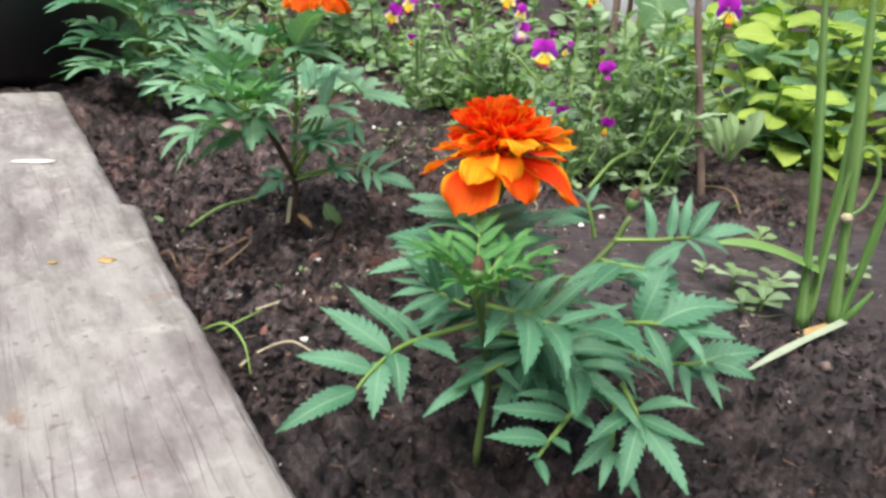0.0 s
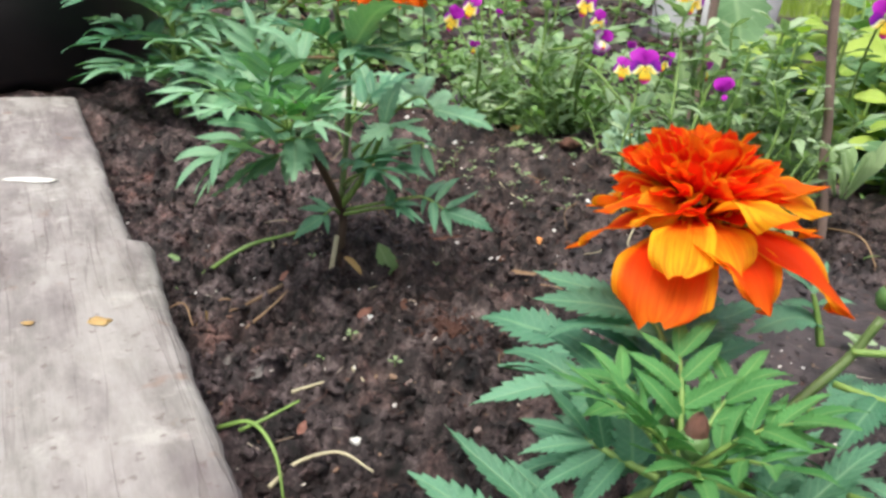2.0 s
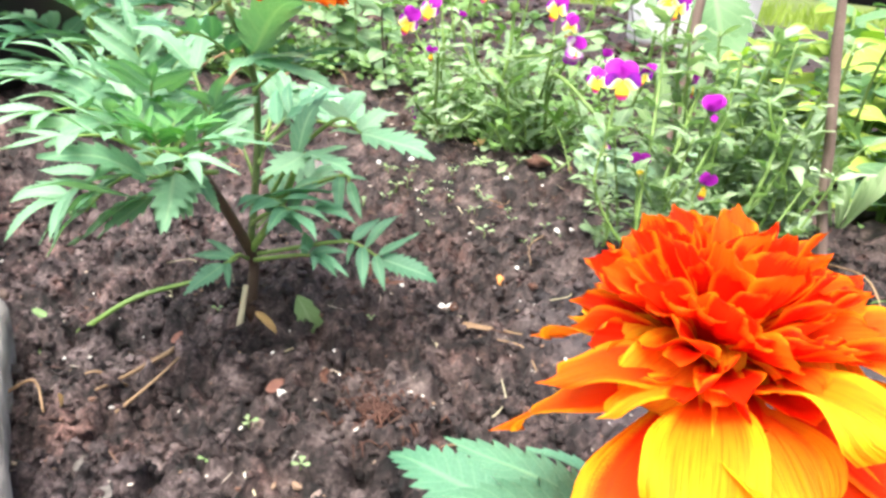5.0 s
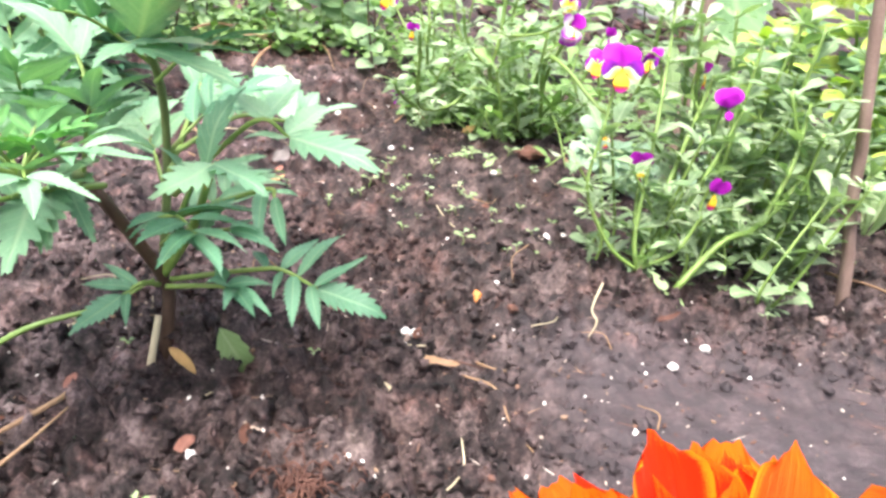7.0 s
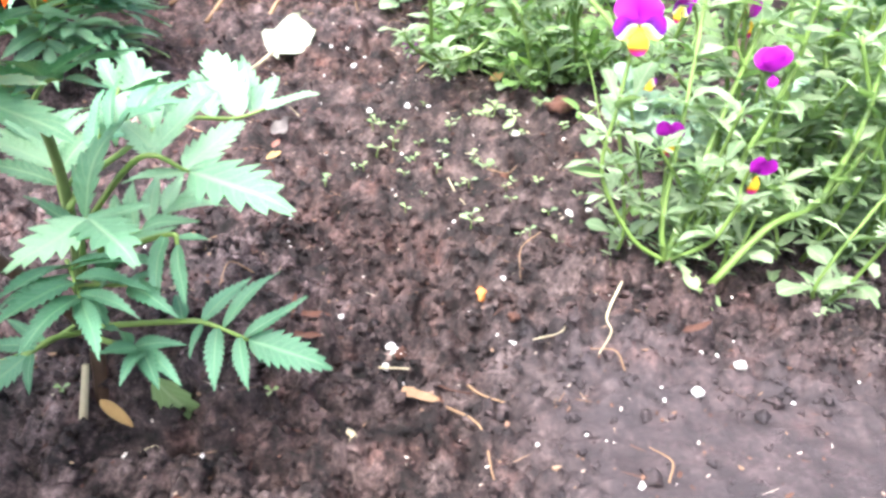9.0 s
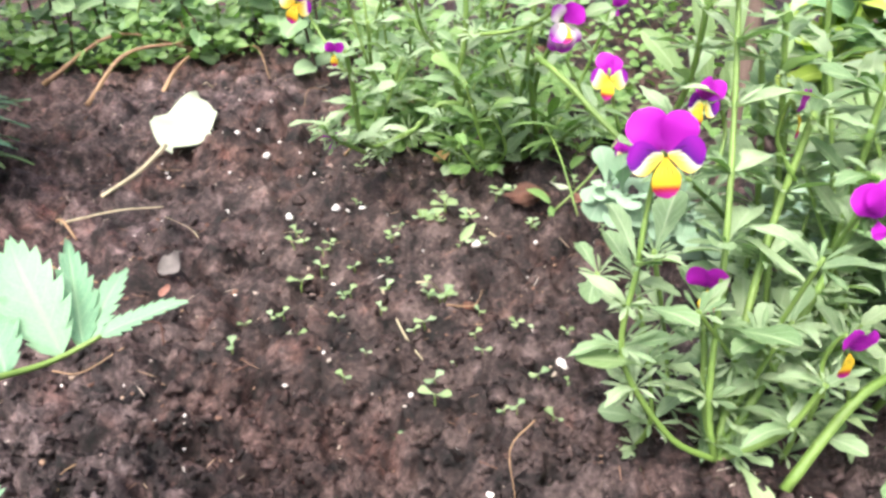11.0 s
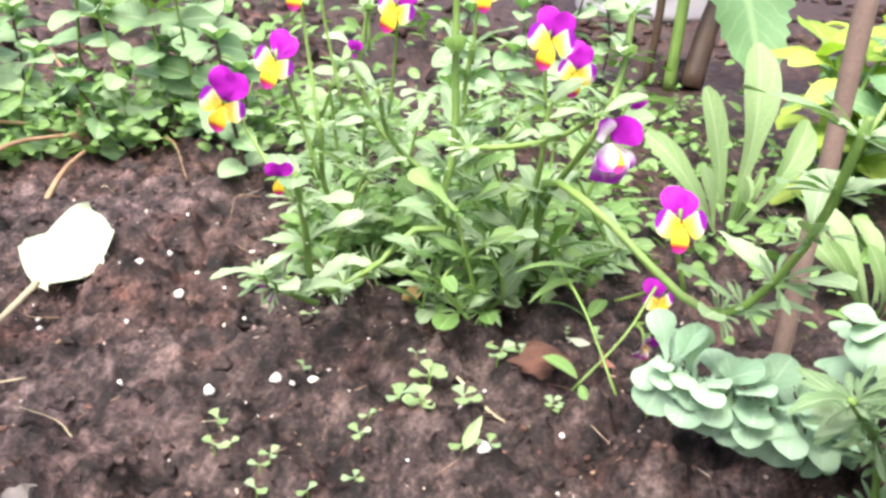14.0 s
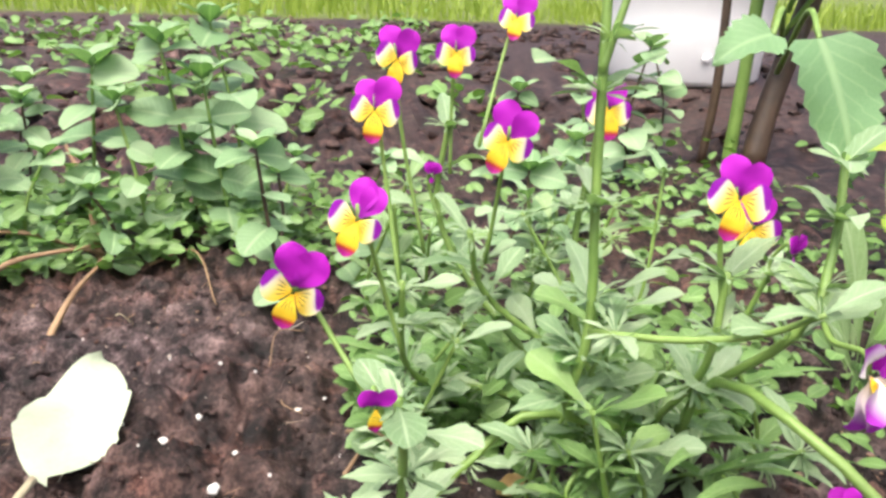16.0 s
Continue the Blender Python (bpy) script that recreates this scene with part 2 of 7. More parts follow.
def wood_material():
    m, n, l, b = mat("weathered_timber")
    tc = n.new("ShaderNodeTexCoord")
    o = tc.outputs["Object"]

    def stretched(across, along, scale, detail, rough):
        mp = n.new("ShaderNodeMapping")
        mp.inputs["Scale"].default_value = (across, along, across)
        l.new(o, mp.inputs[0])
        return noise_tex(n, l, scale, detail, rough, mp.outputs[0])

    grain = stretched(26, 5.0, 4.0, 5.0, 0.65)
    fibre = stretched(150, 16.0, 4.0, 4.0, 0.6)
    line = stretched(46, 1.6, 2.2, 3.0, 0.55)
    stain = noise_tex(n, l, 9.0, 5.0, 0.68, o)
    pit = noise_tex(n, l, 190.0, 4.0, 0.6, o)
    col = ramp(n, l, grain, [(0.30, (0.120, 0.107, 0.100)), (0.48, (0.200, 0.184, 0.172)), (0.68, (0.300, 0.282, 0.265))])
    col = mix(n, l, math_node(n, l, 'MULTIPLY', ramp(n, l, stain, [(0.44, (0, 0, 0)), (0.66, (1, 1, 1))]), 0.7), col, (0.158, 0.132, 0.140))
    col = mix(n, l, math_node(n, l, 'MULTIPLY', fibre, 0.35), col, (0.315, 0.295, 0.278))
    pale = ramp(n, l, noise_tex(n, l, 42.0, 5.0, 0.65, o), [(0.56, (0, 0, 0)), (0.68, (1, 1, 1))])
    col = mix(n, l, math_node(n, l, 'MULTIPLY', pale, 0.6), col, (0.45, 0.425, 0.395))
    mottle = ramp(n, l, stretched(30, 13.0, 1.6, 5.0, 0.7), [(0.40, (0, 0, 0)), (0.60, (1, 1, 1))])
    col = mix(n, l, math_node(n, l, 'MULTIPLY', mottle, 0.5), col, (0.370, 0.340, 0.328))
    dark = ramp(n, l, stretched(16, 7.0, 1.3, 5.0, 0.7), [(0.50, (0, 0, 0)), (0.64, (1, 1, 1))])
    col = mix(n, l, math_node(n, l, 'MULTIPLY', dark, 0.6), col, (0.120, 0.098, 0.102))
    rust = ramp(n, l, noise_tex(n, l, 62.0, 3.0, 0.5, o), [(0.67, (0, 0, 0)), (0.75, (1, 1, 1))])
    col = mix(n, l, math_node(n, l, 'MULTIPLY', rust, 0.5), col, (0.22, 0.12, 0.08))
    near = math_node(n, l, 'ABSOLUTE', math_node(n, l, 'SUBTRACT', line, 0.5))
    crack = math_node(n, l, 'MULTIPLY', ramp(n, l, near, [(0.004, (1, 1, 1)), (0.016, (0, 0, 0))]), ramp(n, l, stain, [(0.40, (0, 0, 0)), (0.54, (1, 1, 1))]))
    col = mix(n, l, math_node(n, l, 'MULTIPLY', crack, 0.3), col, (0.07, 0.05, 0.045))
    dots = ramp(n, l, pit, [(0.30, (1, 1, 1)), (0.38, (0, 0, 0))])
    col = mix(n, l, math_node(n, l, 'MULTIPLY', dots, 0.7), col, (0.13, 0.10, 0.095))
    l.new(col, b.inputs["Base Color"])
    b.inputs["Roughness"].default_value = 0.85
    b.inputs["Specular IOR Level"].default_value = 0.2
    h = math_node(n, l, 'ADD', math_node(n, l, 'MULTIPLY', grain, 0.6), math_node(n, l, 'MULTIPLY', fibre, 0.5))
    h = math_node(n, l, 'SUBTRACT', h, math_node(n, l, 'MULTIPLY', crack, 0.8))
    h = math_node(n, l, 'ADD', h, math_node(n, l, 'MULTIPLY', pit, 0.4))
    bump(n, l, b, h, 0.6, 0.0007)
    return m


def plain_material(name, dark, light, scale, rough=0.6, relief=0.2, dist=0.001, share=0.0):
    m, n, l, b = mat(name)
    tc = n.new("ShaderNodeTexCoord")
    a = noise_tex(n, l, scale, 4.0, 0.6, tc.outputs["Object"])
    c = noise_tex(n, l, scale * 9, 4.0, 0.6, tc.outputs["Object"])
    info = n.new("ShaderNodeObjectInfo")
    f = math_node(n, l, 'ADD', math_node(n, l, 'MULTIPLY', a, 0.6), math_node(n, l, 'MULTIPLY', c, 0.25))
    f = math_node(n, l, 'ADD', f, math_node(n, l, 'MULTIPLY', info.outputs["Random"], 0.15))
    col = ramp(n, l, f, [(0.3, dark), (0.7, light)])
    l.new(col, b.inputs["Base Color"])
    b.inputs["Roughness"].default_value = rough
    bump(n, l, b, c, relief, dist)
    if share:
        translucent(m, n, l, b, col, share)
    return m


SOIL = soil_material()
WOOD = wood_material()
MARI_LEAF = leaf_material("marigold_leaf", (0.05, 0.165, 0.085), (0.15, 0.345, 0.205), (0.22, 0.40, 0.22), 0.36, 0.26, 10.0, 0.6)
# paler copy of the marigold leaf: sky sheen put into its colour
MARI_SHEEN = leaf_material("sheen_marigold_leaf", (0.12, 0.28, 0.155), (0.29, 0.49, 0.305), (0.33, 0.50, 0.30), 0.42, 0.28, 8.0, 0.42)
MARI_YOUNG = leaf_material("young_marigold_leaf", (0.05, 0.19, 0.05), (0.13, 0.34, 0.10), (0.24, 0.4, 0.14), 0.5, 0.28, 8.0, 0.35)
VIOLA_LEAF = leaf_material("viola_leaf", (0.14, 0.25, 0.10), (0.40, 0.51, 0.31), (0.44, 0.54, 0.35), 0.45, 0.28, 6.0, 0.45)
# darker green copy of the viola leaf, with low foliage's shade in its colour
VIOLA_DARK = leaf_material("shaded_viola_leaf", (0.09, 0.20, 0.045), (0.27, 0.41, 0.14), (0.31, 0.45, 0.18), 0.4, 0.28, 6.0, 0.4)
PALE_LEAF = leaf_material("pale_leaf", (0.17, 0.28, 0.10), (0.33, 0.44, 0.22), (0.38, 0.48, 0.27), 0.5, 0.3, 6.0, 0.35)
SEDUM_LEAF = leaf_material("glaucous_leaf", (0.22, 0.36, 0.225), (0.37, 0.52, 0.36), (0.40, 0.53, 0.37), 0.6, 0.12, 4.0, 0.22)
MINT_LEAF = leaf_material("mint_leaf", (0.13, 0.25, 0.10), (0.33, 0.46, 0.26), (0.38, 0.50, 0.29), 0.45, 0.27, 9.0, 0.35)
LIME_LEAF = leaf_material("lime_leaf", (0.19, 0.31, 0.035), (0.43, 0.54, 0.10), (0.46, 0.56, 0.16), 0.5, 0.35, 9.0, 0.35)
BIG_LEAF = leaf_material("broad_leaf", (0.085, 0.18, 0.075), (0.165, 0.29, 0.13), (0.27, 0.39, 0.20), 0.5, 0.25, 7.0, 0.4)
GRASS = leaf_material("grass_blade", (0.14, 0.22, 0.03), (0.34, 0.42, 0.07), (0.3, 0.4, 0.1), 0.5, 0.35, 1.0, 0.3)
ONION_LEAF = leaf_material("onion_leaf", (0.12, 0.25, 0.06), (0.25, 0.40, 0.12), (0.3, 0.45, 0.18), 0.4, 0.25, 1.0, 0.45)
STEM_GREEN = stem_material("green_stem", (0.11, 0.20, 0.035), (0.22, 0.33, 0.08))
STEM_MARI = stem_material("marigold_stem", (0.06, 0.10, 0.025), (0.14, 0.20, 0.06))
STEM_DARK = stem_material("dark_stem", (0.035, 0.022, 0.016), (0.10, 0.06, 0.035))
STEM_PALE = stem_material("pale_dry_stem", (0.30, 0.26, 0.16), (0.50, 0.45, 0.30), 0.7)
STEM_STRAW = stem_material("straw", (0.15, 0.085, 0.045), (0.34, 0.225, 0.125), 0.75)
STEM_RUST = stem_material("rusty_root", (0.045, 0.017, 0.011), (0.105, 0.042, 0.025), 0.8)
STAKE = stem_material("stake_wood", (0.13, 0.085, 0.065), (0.27, 0.19, 0.155), 0.75)
SEPAL = stem_material("sepal", (0.05, 0.12, 0.03), (0.11, 0.2, 0.06))
PETAL_LOW = petal_material("marigold_skirt_petal", [(0.15, (0.78, 0.020, 0.002)), (0.55, (0.94, 0.055, 0.003)), (1.0, (0.97, 0.22, 0.006))], (0.98, 0.42, 0.008), 0.6, 0.55, 0.52, 0.37)
PETAL_TOP = petal_material("marigold_crest_petal", [(0.1, (0.74, 0.012, 0.001)), (0.6, (0.94, 0.028, 0.002)), (0.92, (0.97, 0.036, 0.002)), (1.05, (0.97, 0.20, 0.005))], (0.98, 0.40, 0.008), 0.1, 0.5, 0.55, 0.40)
PETAL_GOLD = petal_material("marigold_gold_petal", [(0.12, (0.88, 0.06, 0.003)), (0.40, (0.95, 0.24, 0.006)), (0.85, (0.97, 0.46, 0.010))], (0.98, 0.54, 0.012), 0.5, 0.55, 0.42, 0.32)
V_UPPER = viola_material("viola_upper_petal", [(0.0, (0.16, 0.004, 0.20)), (0.35, (0.38, 0.010, 0.40)), (1.0, (0.47, 0.018, 0.48))], 0.0)
V_SIDE = viola_material("viola_side_petal", [(0.0, (0.85, 0.62, 0.08)), (0.2, (0.88, 0.78, 0.22)), (0.38, (0.88, 0.84, 0.52)), (0.43, (0.80, 0.74, 0.66)), (0.48, (0.10, 0.008, 0.22)), (1.0, (0.30, 0.012, 0.40))], 0.9, slant=0.95)
V_SIDE_GOLD = viola_material("viola_gold_side_petal", [(0.0, (0.86, 0.52, 0.03)), (0.35, (0.90, 0.66, 0.10)), (0.60, (0.90, 0.80, 0.40)), (0.72, (0.80, 0.72, 0.60)), (0.80, (0.30, 0.012, 0.40))], 0.9, slant=0.6)
V_LOWER = viola_material("viola_lower_petal", [(0.0, (0.85, 0.48, 0.02)), (0.35, (0.92, 0.68, 0.05)), (0.64, (0.9, 0.58, 0.03)), (0.76, (0.42, 0.035, 0.02)), (0.90, (0.36, 0.012, 0.22))], 0.95)
V_PALE = viola_material("viola_faded_petal", [(0.0, (0.74, 0.70, 0.60)), (0.50, (0.74, 0.67, 0.74)), (0.72, (0.52, 0.26, 0.58)), (0.85, (0.36, 0.04, 0.43)), (1.0, (0.33, 0.02, 0.40))], 0.0)
WHITE_LEAF = plain_material("bleached_leaf", (0.34, 0.40, 0.27), (0.50, 0.55, 0.42), 60.0, 0.6, 0.3, 0.0006, 0.15)
PERLITE = plain_material("perlite", (0.58, 0.56, 0.52), (0.82, 0.80, 0.76), 400.0, 0.8, 0.5, 0.0005)
STONE = plain_material("brown_stone", (0.13, 0.09, 0.08), (0.27, 0.2, 0.17), 200.0, 0.8, 0.5, 0.0006)
RUST = plain_material("rust_clod", (0.07, 0.03, 0.02), (0.165, 0.072, 0.046), 150.0, 0.85, 0.8, 0.002)
DRY = plain_material("dry_leaf", (0.32, 0.19, 0.06), (0.55, 0.38, 0.16), 90.0, 0.7, 0.5, 0.0008, 0.1)
ORANGE_CRUMB = plain_material("orange_crumb", (0.42, 0.15, 0.03), (0.62, 0.27, 0.07), 200.0, 0.7, 0.4, 0.0006)
BLACK_PLASTIC = plain_material("black_plastic", (0.008, 0.008, 0.009), (0.016, 0.016, 0.018), 20.0, 0.38, 0.1, 0.0006)
WHITE_PLASTIC = plain_material("white_plastic", (0.72, 0.72, 0.72), (0.82, 0.82, 0.81), 6.0, 0.4, 0.05, 0.0006)
GREY_LEAF = plain_material("grey_dry_leaf", (0.055, 0.047, 0.044), (0.165, 0.145, 0.135), 120.0, 0.7, 0.5, 0.0008, 0.05)
PINK_LEAF = plain_material("pinkish_dry_leaf", (0.13, 0.05, 0.035), (0.30, 0.14, 0.10), 120.0, 0.7, 0.5, 0.0008, 0.05)
BUD = plain_material("bud_tip", (0.09, 0.035, 0.025), (0.19, 0.085, 0.055), 300.0, 0.6, 0.5, 0.0006)


# ---- geometry helpers ----
PLACE = {}


def V(*a):
    return Vector(a)


class Shape:
    """Vertices, faces and one UV a vertex, turned into a mesh."""

    def __init__(self):
        self.v, self.f, self.uv = [], [], []

    def grid(self, rows, uvs=None, closed=False):
        base, n = len(self.v), len(rows[0])
        for i, r in enumerate(rows):
            for j, p in enumerate(r):
                self.v.append(tuple(p))
                self.uv.append(uvs[i][j] if uvs else (j / max(1, n - 1), i / max(1, len(rows) - 1)))
        for i in range(len(rows) - 1):
            for j in range(n if closed else n - 1):
                a, b = base + i * n + j, base + i * n + (j + 1) % n
                self.f.append((a, b, b + n, a + n))
        return base

    def tube(self, pts, radii, sides=6, cap=True):
        pts = [Vector(p) for p in pts]
        rows = []
        ref = V(0.31, 0.17, 0.93)
        for i, p in enumerate(pts):
            d = (pts[min(i + 1, len(pts) - 1)] - pts[max(i - 1, 0)]).normalized()
            a = d.cross(ref)
            if a.length < 0.05:
                a = d.cross(V(1, 0, 0))
            a.normalize()
            b = d.cross(a)
            r = radii[i] if hasattr(radii, "__len__") else radii
            rows.append([p + (a * math.cos(k * 2 * math.pi / sides) + b * math.sin(k * 2 * math.pi / sides)) * r for k in range(sides)])
        base = self.grid(rows, closed=True)
        if cap:
            self.f.append(tuple(base + k for k in range(sides))[::-1])
            top = base + (len(pts) - 1) * sides
            self.f.append(tuple(top + k for k in range(sides)))

    def add(self, other, m):
        base = len(self.v)
        self.v += [tuple(m @ Vector(p)) for p in other.v]
        self.uv += other.uv
        self.f += [tuple(base + i for i in f) for f in other.f]

    def mesh(self, name, material, smooth=True):
        me = bpy.data.meshes.new(name)
        me.from_pydata(self.v, [], self.f)
        uv = me.uv_layers.new(name="UVMap")
        idx = np.empty(len(me.loops), dtype=np.int32)
        me.loops.foreach_get("vertex_index", idx)
        uv.data.foreach_set("uv", np.array(self.uv, dtype=np.float32)[idx].ravel())
        if smooth:
            me.polygons.foreach_set("use_smooth", np.ones(len(me.polygons), dtype=bool))
        me.materials.append(material)
        me.update()
        return me


def thing(name, at, label, category, group="", kind=""):
    ob = new(name)
    ob.empty_display_size = 0.01
    ob.location = at
    PLACE[ob] = Matrix.Translation(at)
    return tagged(ob, label, category, group, kind)


def part(name, mesh, parent, m=None, label=""):
    """One mesh object under a thing or a part; m is its pose in the world."""
    m = m or Matrix()
    ob = new(name, mesh)
    ob.parent = parent
    ob.matrix_parent_inverse = PLACE[parent].inverted()
    ob.matrix_basis = m
    PLACE[ob] = m
    return tagged(ob, label)


def single(name, mesh, m, label, category, group="", kind=""):
    ob = new(name, mesh)
    ob.matrix_basis = m
    PLACE[ob] = m
    return tagged(ob, label, category, group, kind)


def aim(at, way, up=(0, 0, 1), size=1.0):
    """Pose whose y runs along way and whose z is as near to up as can be."""
    y = Vector(way).normalized()
    z = Vector(up)
    x = y.cross(z)
    if x.length < 1e-4:
        x = y.cross(V(1, 0, 0))
    x.normalize()
    z = x.cross(y)
    m = Matrix((x, y, z)).transposed().to_4x4()
    return Matrix.Translation(at) @ m @ Matrix.Scale(size, 4)


def curve_pts(pts, n):
    """Points evenly along a smooth curve through pts."""
    pts = [Vector(p) for p in pts]
    if len(pts) == 2:
        return [pts[0].lerp(pts[1], i / n) for i in range(n + 1)]
    out = []
    ext = [2 * pts[0] - pts[1]] + pts + [2 * pts[-1] - pts[-2]]
    for i in range(n + 1):
        s = i / n * (len(pts) - 1)
        k = min(int(s), len(pts) - 2)
        u = s - k
        a, b, c, d = ext[k:k + 4]
        out.append(0.5 * (2 * b + (c - a) * u + (2 * a - 5 * b + 4 * c - d) * u * u + (3 * b - a - 3 * c + d) * u ** 3))
    return out


def blade(length, width, kind="lance", teeth=0, tooth=0.25, droop=0.3, fold=0.25, wave=0.0, n=16, across=4, seed=0, twist=0.0):
    """A leaf or petal from the origin along +y, upper face to +z."""
    r = random.Random(seed)
    ph = r.uniform(0, 6.28)
    rows, uvs = [], []
    y, z, ang = 0.0, 0.0, 0.0
    if teeth:
        n = max(n, teeth * 3)
    for i in range(n + 1):
        s = i / n
        if kind == "lance":
            w = (math.sin(math.pi * min(1, s ** 0.8 * 1.0)) ** 0.85) * (1 - 0.25 * s) + 0.04 * (1 - s)
        elif kind == "oval":
            w = math.sin(math.pi * s ** 0.9) ** 0.6 * (1 - 0.12 * s)
        elif kind == "spoon":
            w = 0.16 + 0.84 * max(0, min(1, (s - 0.15) / 0.5)) ** 1.3
            if s > 0.72:
                w *= math.sqrt(max(0, 1 - ((s - 0.72) / 0.285) ** 2))
        elif kind == "petal":
            w = 0.22 + 0.78 * math.sin(min(1, s / 0.7) * math.pi / 2) ** 1.1
            if s > 0.68:
                w *= max(0.0, 1 - ((s - 0.68) / 0.33) ** 2.4)
        elif kind == "round":
            w = 0.14 + 0.86 * math.sin(min(1, s / 0.58) * math.pi / 2) ** 1.4
            if s > 0.58:
                w *= math.sqrt(max(0, 1 - ((s - 0.58) / 0.425) ** 2))
        elif kind == "heart":
            w = (0.55 + 0.45 * math.sin(min(1, s / 0.28) * math.pi / 2)) * (1 - max(0, (s - 0.28) / 0.73) ** 1.35)
        else:
            w = 1.0 if s < 0.6 else max(0.02, 1 - ((s - 0.6) / 0.4) ** 1.6)
        w = max(w, 0.012) * width / 2
        yy = 0.0
        if teeth:
            q = (s * teeth) % 1.0
            k = 1.0 - tooth * (1 - q) if q > 0.02 else 1.0 - tooth
            w *= k
            yy = tooth * 0.25 * length / teeth * q
        row, uvr = [], []
        for j in range(-across // 2, across // 2 + 1):
            u = j / (across / 2)
            zz = abs(u) ** 1.3 * w * fold + wave * width * abs(u) * math.sin(s * 9 + ph + (0 if u > 0 else 1.9))
            tx = twist * s
            px, pz = u * w * math.cos(tx) - zz * math.sin(tx), u * w * math.sin(tx) + zz * math.cos(tx)
            if kind == "petal":
                yy = length * 0.045 * s ** 5 * math.cos(u * 6.5 + ph)
            row.append((px, y - pz * math.sin(ang) + yy * (abs(u) if teeth else 1), z + pz * math.cos(ang)))
            uvr.append((0.5 + u * 0.5, s))
        rows.append(row)
        uvs.append(uvr)
        ang = -droop * (s ** 1.2) * 1.2 + 0.10 * math.sin(s * 5 + ph) * min(1, abs(droop) + wave)
        y += math.cos(ang) * length / n
        z += math.sin(ang) * length / n
    sh = Shape()
    sh.grid(rows, uvs)
    return sh


def rand_unit(r):
    return V(r.gauss(0, 1), r.gauss(0, 1), r.gauss(0, 1)).normalized()


def lump(r, size, flat=0.7, n=2, rough=0.25):
    """A small stone or clod."""
    bm = bmesh.new()
    bmesh.ops.create_icosphere(bm, subdivisions=n, radius=1.0)
    off = rand_unit(r) * 30
    for v in bm.verts:
        k = 1 + rough * noise.noise(v.co * 1.3 + off) + rough * 0.5 * noise.noise(v.co * 3.1 + off)
        v.co = Vector((v.co.x * k, v.co.y * k * 0.85, v.co.z * k * flat)) * size
    s = Shape()
    s.v = [tuple(v.co) for v in bm.verts]
    s.uv = [(0.5, 0.5)] * len(s.v)
    s.f = [tuple(v.index for v in f.verts) for f in bm.faces]
    bm.free()
    return s


# ---- ground ----
def smooth01(a, b, x):
    t = max(0.0, min(1.0, (x - a) / (b - a)))
    return t * t * (3 - 2 * t)


MOUNDS = [(0.05, 0.50, 0.07, 0.014), (0.22, 0.585, 0.05, 0.016), (0.12, 0.56, 0.07, -0.012), (0.0, 0.43, 0.06, -0.004),
          (0.20, 0.80, 0.09, 0.010), (0.02, 1.08, 0.13, 0.022), (0.0, 0.9, 0.06, 0.006), (0.13, 0.25, 0.05, 0.006), (-0.1, 0.55, 0.06, -0.006)]


def ground_z(x, y, fine=True):
    z = 0.0
    for mx, my, s, h in MOUNDS:
        z += h * math.exp(-((x - mx) ** 2 + (y - my) ** 2) / (s * s))
    z += 0.03 * smooth01(1.0, 2.2, y)
    if fine:
        flat = smooth01(0.16, 0.22, x + 0.25 * (y - 0.45)) * (1 - smooth01(0.50, 0.56, y)) * (1 - smooth01(0.5, 0.6, x)) * smooth01(0.36, 0.42, y)
        k = 1 - 0.88 * flat
        p = V(x, y, 0)
        z += 0.006 * noise.noise(p * 14) * (1 - 0.6 * flat)
        if -0.6 < x < 1.0 and -0.3 < y < 1.7:
            a = abs(noise.noise(p * 78 + V(3, 1, 5)))
            b = abs(noise.noise(p * 150 + V(1, 7, 2)))
            wash = smooth01(0.58, 0.70, y)
            z += k * ((0.012 + 0.010 * wash) * (abs(noise.noise(p * 34)) - 0.2) + (1 - 0.45 * wash) * (0.0170 * (min(a, 0.36) - 0.2) + 0.0135 * (min(b, 0.36) - 0.2)) + 0.0045 * (1 - 0.5 * wash) * noise.noise(p * 290))
            z -= k * 0.016 * max(0, noise.noise(p * 31 + V(9, 2, 1)) - 0.28)
            z -= k * 0.020 * max(0, noise.noise(p * 70 + V(4, 8, 3)) - 0.25)
    return z


def graded(lo, hi, step, far_lo, far_hi):
    mid = list(np.arange(lo, hi, step))
    out, s = [], step
    x = hi
    while x < far_hi:
        out.append(x)
        s *= 1.22
        x += s
    out.append(far_hi)
    back, s, x = [], step, lo
    while x > far_lo:
        s *= 1.22
        x -= s
        back.append(max(x, far_lo))
    return back[::-1] + mid + out


def build_ground():
    xs = graded(-0.24, 0.40, 0.0018, -60, 60)
    ys = graded(0.24, 1.04, 0.0018, -40, 90)
    nx, ny = len(xs), len(ys)
    verts = [(x, y, ground_z(x, y)) for y in ys for x in xs]
    i = np.arange((ny - 1) * (nx - 1))
    a = (i // (nx - 1)) * nx + i % (nx - 1)
    faces = np.stack([a, a + 1, a + nx + 1, a + nx], 1)
    me = bpy.data.meshes.new("ground")
    me.from_pydata(verts, [], faces.tolist())
    me.polygons.foreach_set("use_smooth", np.ones(len(me.polygons), dtype=bool))
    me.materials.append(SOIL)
    ob = new("ground", me)
    tagged(ob, "dark moist garden soil with clods, lawn far beyond", "soil", kind="structure")


build_ground()


def on_ground(x, y, dz=0.0):
    return V(x, y, ground_z(x, y) + dz)


